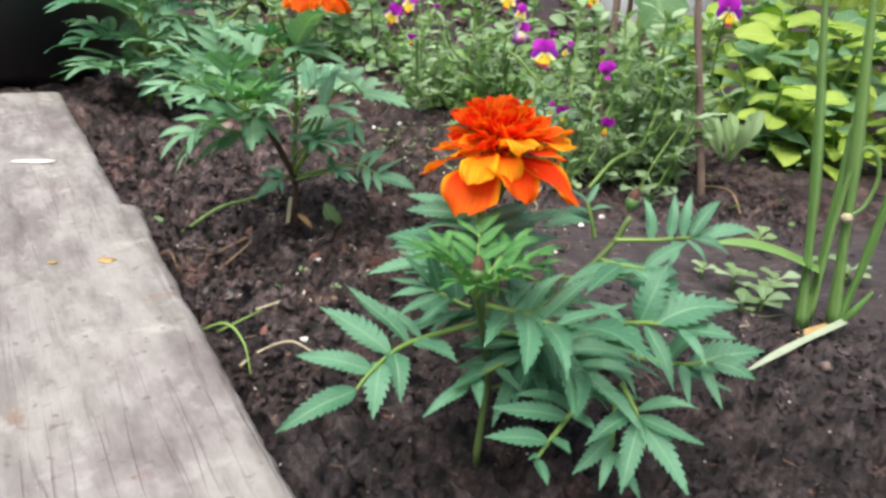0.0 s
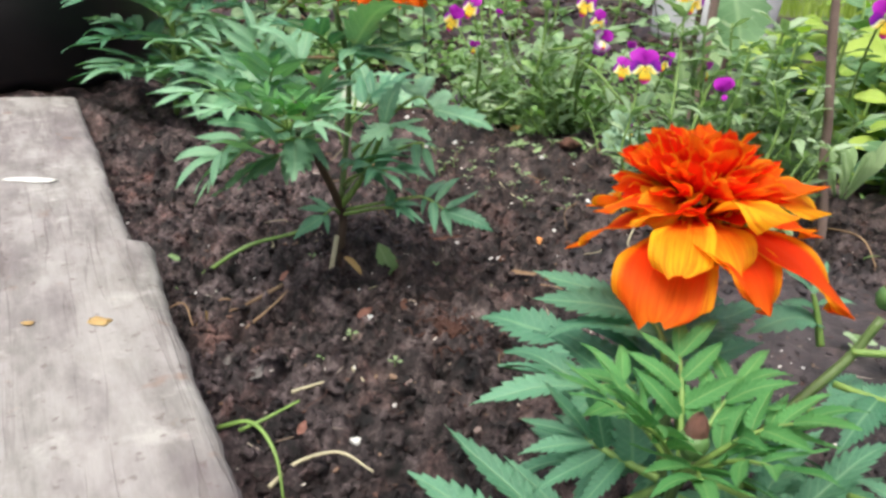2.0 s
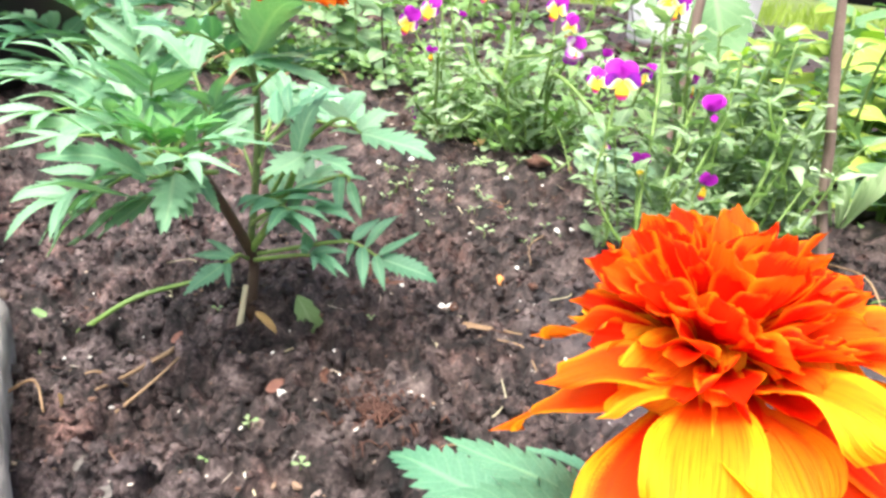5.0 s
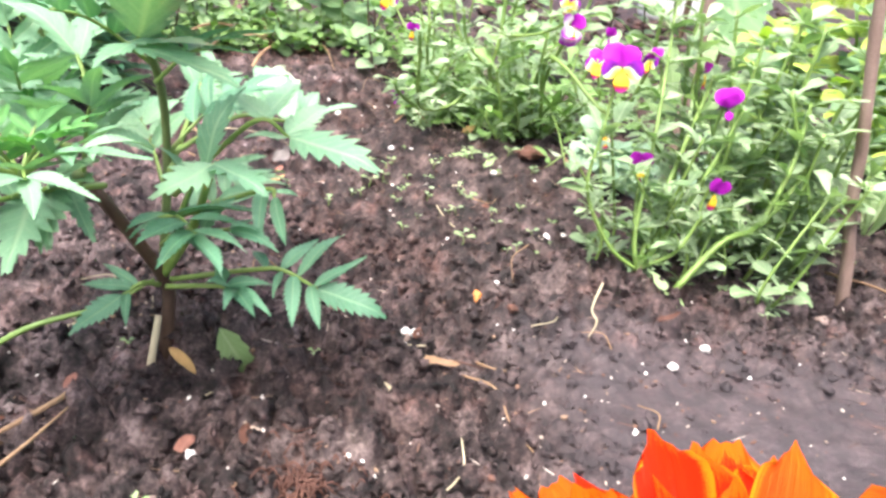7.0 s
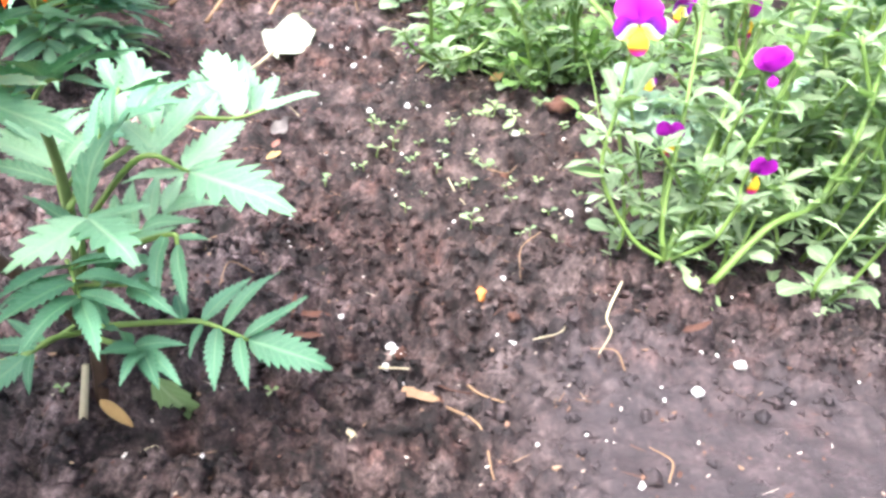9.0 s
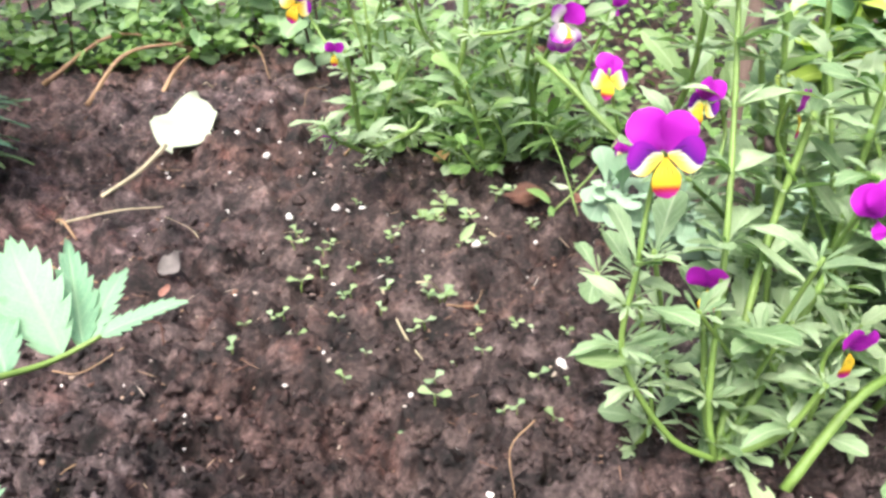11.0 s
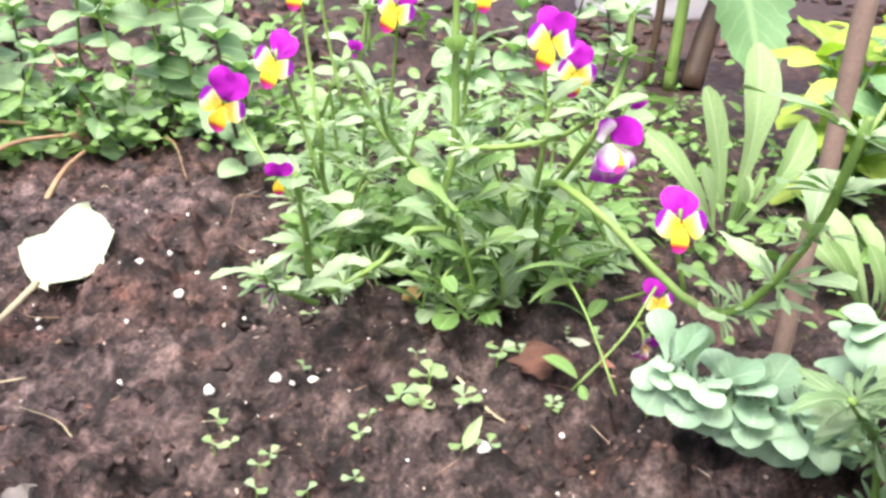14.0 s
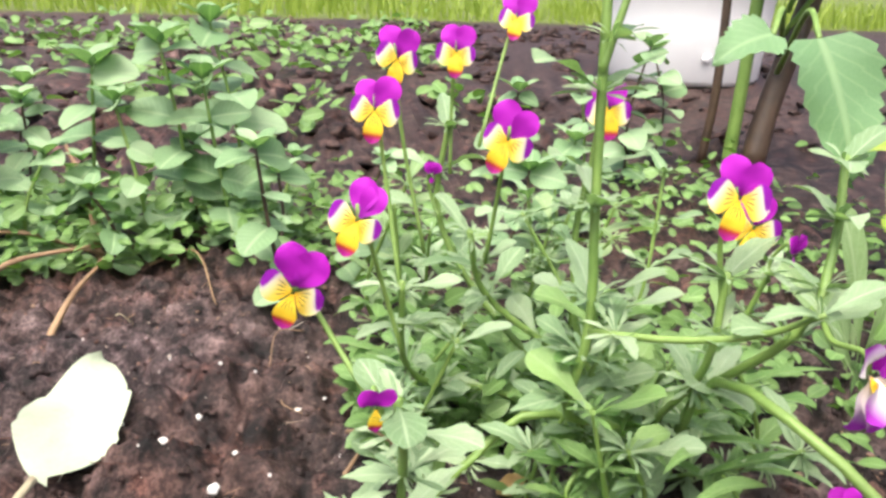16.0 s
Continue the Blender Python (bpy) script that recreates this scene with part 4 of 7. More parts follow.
def build_main_marigold():
    root = on_ground(0.135, 0.262, -0.002)
    p = thing("marigold_plant", root, "bushy marigold with one open orange-red bloom and toothed leaves", "flower", "marigolds in the bed")
    top = V(0.136, 0.285, 0.094)
    stem_part(p, [root, V(0.137, 0.268, 0.04), V(0.134, 0.274, 0.075), top], 0.0015, 0.0012, STEM_MARI)
    stem_part(p, [V(0.137, 0.268, 0.04), V(0.160, 0.283, 0.062), V(0.180, 0.290, 0.082), V(0.186, 0.291, 0.094)], 0.0014, 0.0011, STEM_MARI)
    stem_part(p, [V(0.136, 0.266, 0.045), V(0.130, 0.252, 0.07), V(0.126, 0.242, 0.087)], 0.0013, 0.0010, STEM_MARI)
    skirt = [
        ((-0.0036, -0.0070, 0.0014), (-0.0125, -0.0275, -0.0125), 0.64, "l"),
        ((-0.0033, -0.0088, 0.0026), (-0.0101, -0.0275, -0.0025), 0.50, "g"),
        ((-0.0015, -0.0088, 0.0024), (0.0003, -0.0270, -0.0015), 0.64, "g"),
        ((0.0009, -0.0061, -0.0006), (0.0047, -0.0309, -0.0058), 0.50, "l"),
        ((0.0034, -0.0052, 0.0009), (0.0215, -0.0275, -0.0070), 0.40, "l"),
        ((0.0044, -0.0052, 0.0017), (0.0208, -0.0155, 0.0035), 0.50, "l"),
        ((0.0006, -0.0088, 0.0033), (0.0066, -0.0275, 0.0095), 0.45, "g"),
        ((0.0051, -0.0034, 0.0029), (0.0262, -0.0075, 0.0060), 0.50, "g"),
        ((0.0063, -0.0011, 0.0029), (0.0246, -0.0063, 0.0113), 0.50, "l"),
        ((-0.0046, -0.0061, 0.0031), (-0.0239, -0.0115, 0.0032), 0.50, "l"),
        ((-0.0051, -0.0070, 0.0023), (-0.0270, -0.0055, -0.0077), 0.45, "l"),
        ((-0.0056, -0.0088, 0.0033), (-0.0180, -0.0160, 0.0023), 0.34, "g"),
        ((-0.0035, 0.0020, 0.002), (-0.0205, 0.0110, -0.0030), 0.50, "l"),
        ((-0.0019, 0.0035, 0.002), (-0.0095, 0.0200, -0.0010), 0.50, "l"),
        ((0.0001, 0.0040, 0.002), (0.0040, 0.0250, 0.0020), 0.50, "l"),
        ((0.0021, 0.0034, 0.002), (0.0170, 0.0240, 0.0040), 0.50, "l"),
        ((0.0035, 0.0020, 0.002), (0.0242, 0.0140, -0.0010), 0.50, "l"),
        ((-0.0009, 0.0039, 0.002), (-0.0005, 0.0224, 0.0020), 0.50, "g"),
        ((0.0012, 0.0038, 0.002), (0.0110, 0.0238, 0.0050), 0.50, "g")]
    marigold_bloom(p, (0.1345, 0.2875, 0.1155), 0.0248, 11, skirt)
    marigold_bud(p, (0.126, 0.240, 0.093), 0.0058)
    marigold_bud(p, (0.186, 0.291, 0.101), 0.0056, (0.2, -0.1, 1))
    # feathered leaves
    pinnate(p, ((0.1314, 0.2620, 0.0634), (0.1070, 0.2470, 0.0624), (0.0966, 0.2320, 0.0615), (0.0921, 0.2260, 0.0583)),
            ((2, (0.0736, 0.2340, 0.0640), "s"), (1.45, (0.0793, 0.2500, 0.0715), "s"), (1.0, (0.0858, 0.2600, 0.0756), "s"), (0.8, (0.0986, 0.2620, 0.0680), "s"), (3, (0.0712, 0.2130, 0.0520), "s"), (1.7, (0.0976, 0.2220, 0.0515), "b"), (1.35, (0.1053, 0.2260, 0.0546), "b"), (0.9, (0.1216, 0.2380, 0.0621), "b")))
    pinnate(p, ((0.1321, 0.2550, 0.0735), (0.1421, 0.2450, 0.0762), (0.1491, 0.2390, 0.0767), (0.1541, 0.2340, 0.0778)),
            ((0.6, (0.1280, 0.2220, 0.0776), "s"), (1.0, (0.1378, 0.2090, 0.0775), "s"), (1.7, (0.1493, 0.2100, 0.0754), "s"), (3, (0.1720, 0.2060, 0.0827), "b"), (0.6, (0.1466, 0.2560, 0.0821), "s"), (1.1, (0.1556, 0.2530, 0.0871), "s"), (1.7, (0.1655, 0.2480, 0.0886), "s"), (2.4, (0.1719, 0.2400, 0.0837), "s")))
    pinnate(p, ((0.1679, 0.2450, 0.0494), (0.1577, 0.2330, 0.0453), (0.1503, 0.2240, 0.0422), (0.1472, 0.2200, 0.0406)),
            ((0.6, (0.1420, 0.2360, 0.0520), "s"), (0.9, (0.1338, 0.2300, 0.0512), "s"), (1.8, (0.1315, 0.2220, 0.0460), "s"), (2.6, (0.1438, 0.2160, 0.0431), "s"), (3, (0.1494, 0.2120, 0.0378), "b"), (1.6, (0.1556, 0.2160, 0.0463), "b"), (0.7, (0.1651, 0.2260, 0.0477), "b")))
    pinnate(p, ((0.1779, 0.2450, 0.0521), (0.1791, 0.2340, 0.0511), (0.1798, 0.2290, 0.0494)),
            ((0.8, (0.1635, 0.2360, 0.0531), "s"), (1.4, (0.1622, 0.2220, 0.0448), "s"), (2, (0.1727, 0.2140, 0.0346), "s"), (2, (0.1914, 0.2120, 0.0367), "s"), (1.7, (0.1943, 0.2160, 0.0516), "s"), (1.2, (0.1957, 0.2260, 0.0565), "s")))
    pinnate(p, ((0.1786, 0.2500, 0.0443), (0.1750, 0.2360, 0.0384), (0.1730, 0.2300, 0.0363)),
            ((1, (0.1611, 0.2260, 0.0306), "s"), (2, (0.1681, 0.2200, 0.0295), "s"), (2, (0.1818, 0.2220, 0.0256), "s")))
    pinnate(p, ((0.1722, 0.2620, 0.0652), (0.1752, 0.2460, 0.0742), (0.1801, 0.2380, 0.0789), (0.1865, 0.2320, 0.0811)),
            ((1, (0.1626, 0.2500, 0.0789), "s"), (1.6, (0.1848, 0.2460, 0.0950), "b"), (2.2, (0.2056, 0.2380, 0.0857), "b"), (2.6, (0.2023, 0.2280, 0.0804), "b"), (3, (0.1920, 0.2200, 0.0748), "s"), (1.2, (0.1752, 0.2280, 0.0712), "s"), (1.8, (0.1855, 0.2240, 0.0645), "s")))
    pinnate(p, ((0.1847, 0.2580, 0.0553), (0.1974, 0.2500, 0.0576), (0.2066, 0.2460, 0.0617)),
            ((0.7, (0.2056, 0.2500, 0.0731), "s"), (1.3, (0.2250, 0.2500, 0.0641), "b"), (2, (0.2201, 0.2420, 0.0580), "b"), (1.7, (0.2086, 0.2360, 0.0507), "s"), (1.1, (0.1965, 0.2340, 0.0536), "s"), (0.8, (0.2114, 0.2400, 0.0550), "s")))
    pinnate(p, ((0.1809, 0.2900, 0.0850), (0.1959, 0.2880, 0.0867), (0.2085, 0.2960, 0.0849), (0.2156, 0.3000, 0.0842)),
            ((0.9, (0.1923, 0.2980, 0.0990), "s"), (1.5, (0.2052, 0.3020, 0.1000), "s"), (2.1, (0.2133, 0.3060, 0.0998), "s"), (2.6, (0.2260, 0.3080, 0.0965), "s"), (3, (0.2404, 0.3040, 0.0860), "s"), (2.7, (0.2275, 0.2940, 0.0799), "s"), (1.7, (0.1999, 0.2820, 0.0777), "s"), (2.2, (0.2169, 0.2880, 0.0778), "s")))
    pinnate(p, ((0.1325, 0.2760, 0.0857), (0.1302, 0.2800, 0.0923), (0.1264, 0.2860, 0.0929)),
            ((2, (0.1044, 0.2960, 0.0958), "s"), (1.6, (0.1043, 0.2880, 0.0924), "s"), (0.8, (0.1081, 0.2860, 0.0839), "s"), (1.0, (0.1502, 0.2960, 0.0926), "s"), (0.5, (0.1618, 0.3000, 0.0920), "s"), (0.2, (0.1528, 0.2900, 0.0881), "s")))
    pinnate(p, ((0.1329, 0.2780, 0.0831), (0.1244, 0.3000, 0.0745), (0.1192, 0.3120, 0.0704)),
            ((2, (0.0976, 0.3330, 0.0633), "b"), (1, (0.1087, 0.3100, 0.0633), "s"), (1.4, (0.1154, 0.3160, 0.0734), "s")))
    pinnate(p, ((0.1268, 0.2520, 0.0738), (0.1177, 0.2560, 0.0759), (0.1131, 0.2590, 0.0766)),
            ((2, (0.1000, 0.2620, 0.0779), "s"), (1.7, (0.1036, 0.2620, 0.0873), "s"), (1.1, (0.1107, 0.2620, 0.0913), "s"), (1.5, (0.1004, 0.2560, 0.0737), "s"), (1.1, (0.1034, 0.2500, 0.0705), "s"), (0.7, (0.1097, 0.2440, 0.0711), "s"), (0.5, (0.1196, 0.2620, 0.0899), "b")))
    pinnate(p, ((0.1755, 0.2840, 0.0794), (0.1810, 0.2760, 0.0811), (0.1870, 0.2700, 0.0831)),
            ((1, (0.1665, 0.2620, 0.0761), "s"), (2, (0.2033, 0.2780, 0.0903), "s"), (1.5, (0.1915, 0.2620, 0.0776), "b"), (0.8, (0.1600, 0.2680, 0.0760), "s")))
    pinnate(p, ((0.1744, 0.2920, 0.0849), (0.1721, 0.2940, 0.0930), (0.1706, 0.2950, 0.0969)),
            ((2, (0.1653, 0.3020, 0.0997), "s"), (2, (0.1756, 0.3020, 0.1026), "s"), (1, (0.1619, 0.2920, 0.0953), "s"), (1.3, (0.1794, 0.2920, 0.0964), "s"), (0.6, (0.1531, 0.2850, 0.0898), "b")))
    pinnate(p, ((0.1438, 0.2620, 0.0483), (0.1335, 0.2500, 0.0509), (0.1275, 0.2440, 0.0501)),
            ((2, (0.1130, 0.2320, 0.0453), "s"), (1, (0.1216, 0.2380, 0.0517), "s"), (1.5, (0.1305, 0.2340, 0.0486), "s"), (0.6, (0.1456, 0.2400, 0.0494), "s")))
    pinnate(p, ((0.1493, 0.2750, 0.0595), (0.1571, 0.2850, 0.0593), (0.1636, 0.2920, 0.0597)),
            ((1, (0.1442, 0.2900, 0.0655), "s"), (2, (0.1770, 0.3000, 0.0626), "b"), (1.4, (0.1591, 0.2960, 0.0742), "s"), (1.5, (0.1787, 0.2860, 0.0600), "s")))
    q = random.Random(52)
    for i in range(12):
        a, h = q.uniform(-0.9, 4.0) if i % 4 else q.uniform(4.2, 5.2), q.uniform(0.028, 0.072)
        base = V(0.137, 0.269, h) if i % 2 else V(0.160, 0.283, max(h, 0.05))
        reach = q.uniform(0.042, 0.062) if i % 4 else 0.032
        marigold_leaf(p, base, base + V(math.cos(a) * reach, math.sin(a) * reach * 0.9, q.uniform(-0.012, 0.008)), 4, 0.021, 40 + i)
    for i in range(9):
        a = i * 0.75
        b = V(0.1265, 0.243, 0.082)
        marigold_leaf(p, b, b + V(0.020 * math.cos(a), 0.020 * math.sin(a), 0.012 + 0.003 * (i % 3)), 3, 0.0095, 80 + i, MARI_YOUNG, "young_leaflet", r=0.0007)


def build_second_marigold():
    root = on_ground(0.0326, 0.4891, -0.0083)
    p = thing("marigold_plant", root, "leggy marigold with a dark stem and orange bloom on soil mound", "flower", "marigolds in the bed")
    n0, n1 = V(0.0335, 0.4891, 0.0385), V(0.0181, 0.4710, 0.0786)
    clump, low = V(-0.0030, 0.4834, 0.0872), V(0.0162, 0.4414, 0.0881)
    stem_part(p, [root, V(0.0345, 0.4901, 0.0222), n0, n1], 0.0026, 0.0020, STEM_DARK)
    stem_part(p, [n1, V(0.0085, 0.4758, 0.0834), clump], 0.0016, 0.0011, STEM_MARI)
    stem_part(p, [n1, V(0.0172, 0.4548, 0.0834), low], 0.0016, 0.0011, STEM_MARI)
    stem_part(p, [n0, V(0.0345, 0.4949, 0.0776), V(0.0345, 0.4872, 0.1101), V(0.0316, 0.4576, 0.1387)], 0.0016, 0.0012, STEM_MARI)
    stem_part(p, [n0, V(0.0451, 0.4844, 0.0585), V(0.0528, 0.4786, 0.0795)], 0.0018, 0.0012, STEM_GREEN)
    marigold_bloom(p, (0.050, 0.470, 0.153), 0.0165, 5)
    # feathered and three-lobed leaves
    pinnate(p, ((0.0166, 0.4700, 0.0876), (0.0037, 0.4680, 0.0897), (-0.0048, 0.4660, 0.0919)),
            ((2, (-0.0460, 0.4790, 0.1010), "s"), (1.7, (-0.0290, 0.4380, 0.0940), "s"), (1.3, (-0.0181, 0.4360, 0.0902), "s"), (1.6, (-0.0279, 0.4840, 0.0957), "s"), (1.0, (-0.0222, 0.4900, 0.1094), "b"), (0.6, (-0.0112, 0.4860, 0.1101), "s"), (0.4, (0.0002, 0.4800, 0.1071), "s")), MARI_SHEEN)
    pinnate(p, ((0.0246, 0.4550, 0.0828), (0.0185, 0.4380, 0.0848), (0.0152, 0.4280, 0.0858)),
            ((2, (-0.0060, 0.4060, 0.0960), "s"), (1.5, (-0.0063, 0.4220, 0.0933), "s"), (1.2, (0.0035, 0.4500, 0.0908), "s"), (0.6, (0.0365, 0.4400, 0.0951), "s"), (0.4, (0.0391, 0.4300, 0.0932), "s")), MARI_SHEEN)
    pinnate(p, ((0.0236, 0.4550, 0.0795), (0.0151, 0.4400, 0.0784), (0.0108, 0.4340, 0.0772)),
            ((2, (-0.0020, 0.3930, 0.0920), "s"), (1.8, (-0.0150, 0.4410, 0.0560), "b"), (1.2, (-0.0015, 0.4300, 0.0642), "b"), (1.0, (0.0186, 0.4280, 0.0683), "s"), (0.5, (0.0254, 0.4300, 0.0733), "s")), MARI_SHEEN)
    pinnate(p, ((0.0208, 0.4780, 0.0917), (0.0165, 0.4820, 0.1023), (0.0122, 0.4860, 0.1108)),
            ((2, (-0.0123, 0.4920, 0.1225), "s"), (1.5, (-0.0063, 0.4840, 0.1089), "s"), (1.8, (0.0148, 0.4960, 0.1300), "s"), (1.0, (0.0053, 0.4700, 0.1000), "b"), (0.9, (0.0317, 0.4700, 0.1082), "s"), (0.4, (0.0397, 0.4660, 0.1058), "b")), MARI_SHEEN)
    pinnate(p, ((0.0388, 0.4740, 0.1266), (0.0398, 0.4620, 0.1222), (0.0386, 0.4580, 0.1212)),
            ((1, (0.0660, 0.4210, 0.1420), "s"), (2, (0.0590, 0.4590, 0.1230), "s"), (1.6, (0.0373, 0.4400, 0.1183), "s"), (2, (0.0678, 0.4500, 0.1154), "s"), (0.6, (0.0279, 0.4700, 0.1362), "s")), MARI_SHEEN)
    pinnate(p, ((0.0360, 0.4920, 0.0750), (0.0348, 0.5300, 0.0941), (0.0306, 0.5400, 0.0921)),
            ((2, (0.0213, 0.5500, 0.1013), "s"), (2, (0.0306, 0.5550, 0.1021), "s"), (1.6, (0.0462, 0.5450, 0.0979), "s"), (1, (0.0439, 0.5100, 0.0881), "b")), MARI_SHEEN)
    pinnate(p, ((0.0370, 0.4880, 0.0380), (0.0679, 0.4770, 0.0508), (0.0769, 0.4770, 0.0513), (0.0875, 0.4790, 0.0449)),
            ((3, (0.1100, 0.4790, 0.0370), "b"), (2.9, (0.1016, 0.4900, 0.0531), "s"), (2.4, (0.0938, 0.4920, 0.0592), "s"), (1.9, (0.0852, 0.4920, 0.0566), "s"), (1.9, (0.0753, 0.4680, 0.0461), "s"), (2.3, (0.0822, 0.4650, 0.0387), "s"), (2.8, (0.0903, 0.4680, 0.0370), "s"), (1.2, (0.0645, 0.4880, 0.0517), "s")))
    pinnate(p, ((0.0360, 0.4860, 0.0360), (0.0554, 0.4700, 0.0469), (0.0634, 0.4670, 0.0484)),
            ((2, (0.0642, 0.4520, 0.0493), "s"), (1.8, (0.0587, 0.4550, 0.0560), "s"), (1.2, (0.0595, 0.4580, 0.0615), "s"), (2, (0.0723, 0.4550, 0.0466), "s"), (2, (0.0765, 0.4580, 0.0455), "s"), (1.5, (0.0748, 0.4680, 0.0504), "s")))
    pinnate(p, ((0.0330, 0.4870, 0.0360), (0.0316, 0.4760, 0.0419), (0.0277, 0.4700, 0.0403)),
            ((2, (0.0164, 0.4580, 0.0319), "b"), (1.5, (0.0153, 0.4700, 0.0424), "s"), (1.2, (0.0192, 0.4780, 0.0461), "s"), (1.8, (0.0315, 0.4620, 0.0340), "s")))
    pinnate(p, ((0.0340, 0.4890, 0.0500), (0.0427, 0.4780, 0.0598), (0.0614, 0.4700, 0.0670)),
            ((1, (0.0441, 0.4620, 0.0686), "s"), (2, (0.0777, 0.4600, 0.0657), "s"), (1.5, (0.0613, 0.4760, 0.0747), "b"), (2, (0.0665, 0.4760, 0.0681), "s"), (1.2, (0.0587, 0.4620, 0.0581), "s")))
    pinnate(p, ((0.0400, 0.4860, 0.0620), (0.0694, 0.4780, 0.0779), (0.0734, 0.4760, 0.0765)),
            ((2, (0.0796, 0.4620, 0.0678), "s"), (1, (0.0716, 0.4640, 0.0666), "s"), (1.5, (0.0802, 0.4800, 0.0760), "s")))
    pinnate(p, ((0.0260, 0.4670, 0.0780), (0.0192, 0.4400, 0.0849), (0.0184, 0.4320, 0.0862)),
            ((1, (0.0232, 0.4180, 0.0738), "b"), (0.7, (0.0275, 0.4300, 0.0749), "b"), (0.5, (0.0338, 0.4400, 0.0731), "s"), (1.2, (0.0142, 0.4500, 0.0884), "s"), (0.6, (0.0214, 0.4600, 0.0910), "s")), MARI_SHEEN)
    pinnate(p, ((0.0400, 0.4860, 0.0600), (0.0500, 0.4740, 0.0800), (0.0580, 0.4650, 0.0890)),
            ((2, (0.0459, 0.4500, 0.0828), "b"), (2, (0.0755, 0.4500, 0.0870), "b"), (1.7, (0.0717, 0.4680, 0.0919), "s"), (1.5, (0.0617, 0.4860, 0.1064), "s"), (1.0, (0.0404, 0.4700, 0.0904), "s")), MARI_SHEEN)
    pinnate(p, ((0.0380, 0.4900, 0.0680), (0.0659, 0.4780, 0.0988), (0.0760, 0.4830, 0.0940)),
            ((2, (0.0659, 0.4700, 0.0962), "s"), (2, (0.1030, 0.4750, 0.0890), "b"), (1.9, (0.0832, 0.5050, 0.0987), "s"), (1.2, (0.0737, 0.5100, 0.1043), "s"), (1.4, (0.0573, 0.4900, 0.1031), "s")), MARI_SHEEN)
    pinnate(p, ((0.0360, 0.4970, 0.0800), (0.0465, 0.5400, 0.0830), (0.0598, 0.5620, 0.0771), (0.0688, 0.5700, 0.0783)),
            ((3, (0.0870, 0.5760, 0.0830), "s"), (2.6, (0.0539, 0.5950, 0.0893), "s"), (2.2, (0.0397, 0.5950, 0.0897), "s"), (1.6, (0.0397, 0.5800, 0.0870), "s"), (2.5, (0.0688, 0.5900, 0.0835), "s"), (1.0, (0.0343, 0.5600, 0.0925), "s"), (0.8, (0.0298, 0.5500, 0.1051), "s")), MARI_SHEEN)
    for i, (b, t, n, z) in enumerate(((clump, (-0.028, 0.515, 0.100), 3, 0.017), (clump, (0.005, 0.508, 0.116), 3, 0.016), (V(0.0355, 0.4910, 0.0480), (0.0605, 0.5245, 0.0643), 4, 0.017), (V(0.0345, 0.4930, 0.0671), (0.0124, 0.5245, 0.0862), 4, 0.018))):
        marigold_leaf(p, b, t, n, z, 140 + i, MARI_SHEEN, "sheen_leaflet")
    L = [(clump, (-0.0512, 0.4872, 0.0996), 3, 0.019), (clump, (-0.0319, 0.4357, 0.0958), 3, 0.018), (clump, (-0.0136, 0.4958, 0.1235), 3, 0.017), (clump, (-0.0338, 0.4719, 0.1120), 3, 0.017), (clump, (0.0066, 0.4605, 0.1120), 3, 0.016),
         (low, (-0.0088, 0.4070, 0.0996), 3, 0.016), (low, (-0.0194, 0.4414, 0.0566), 4, 0.019), (low, (0.0335, 0.4127, 0.0948), 3, 0.015), (low, (-0.0165, 0.4185, 0.0719), 3, 0.018), (low, (0.0412, 0.4357, 0.0986), 3, 0.015), (n1, (0.030, 0.455, 0.1082), 3, 0.016),
         (V(0.0345, 0.4872, 0.110), (0.012, 0.452, 0.128), 3, 0.017), (V(0.0345, 0.4872, 0.105), (0.060, 0.470, 0.120), 3, 0.017), (V(0.0345, 0.4949, 0.08), (0.058, 0.515, 0.100), 3, 0.018), (V(0.0335, 0.4891, 0.06), (0.060, 0.452, 0.066), 4, 0.018)]
    for i, (b, t, n, z) in enumerate(L):
        marigold_leaf(p, b, t, n, z, 150 + i, MARI_SHEEN if i < 11 else MARI_LEAF, "sheen_leaflet" if i < 11 else "marigold_leaflet")
    for c, k0 in ((clump, 0), (low, 0.5)):
        for i in range(6):
            a = k0 + i * 1.05
            marigold_leaf(p, c, c + V(0.016 * math.cos(a), 0.016 * math.sin(a), 0.014), 3, 0.0085, 190 + i + int(k0 * 20), MARI_YOUNG, "young_leaflet", r=0.0006)
    # withered low leaves at its foot
    dry = bank("withered_leaf", lambda i: blade(1.0, 0.3, "lance", 0, 0, 0.9, 0.5, 0.06, 12, 4, seed=i), DRY, 3)
    part("withered_leaf", dry[0], p, aim((0.0374, 0.4815, 0.0146), (0.6, -0.2, -0.3), (0, -0.5, 1), 0.014))
    lime = blade(0.030, 0.012, "lance", 5, 0.3, 0.5, 0.2, 0.04, seed=8)
    part("leaf", lime.mesh("yellowing_leaf", PALE_LEAF), p, aim((0.0538, 0.4853, 0.0222), (0.012, 0.003, -0.024), (0.3, -1, 0.3)), "yellowing lower leaf")
    stem_part(p, [V(0.0326, 0.4863, 0.0241), V(0.0316, 0.4815, 0.0108), V(0.0307, 0.4786, 0.0012)], 0.0012, 0.0016, STEM_PALE, 8, "withered_stalk", 6)


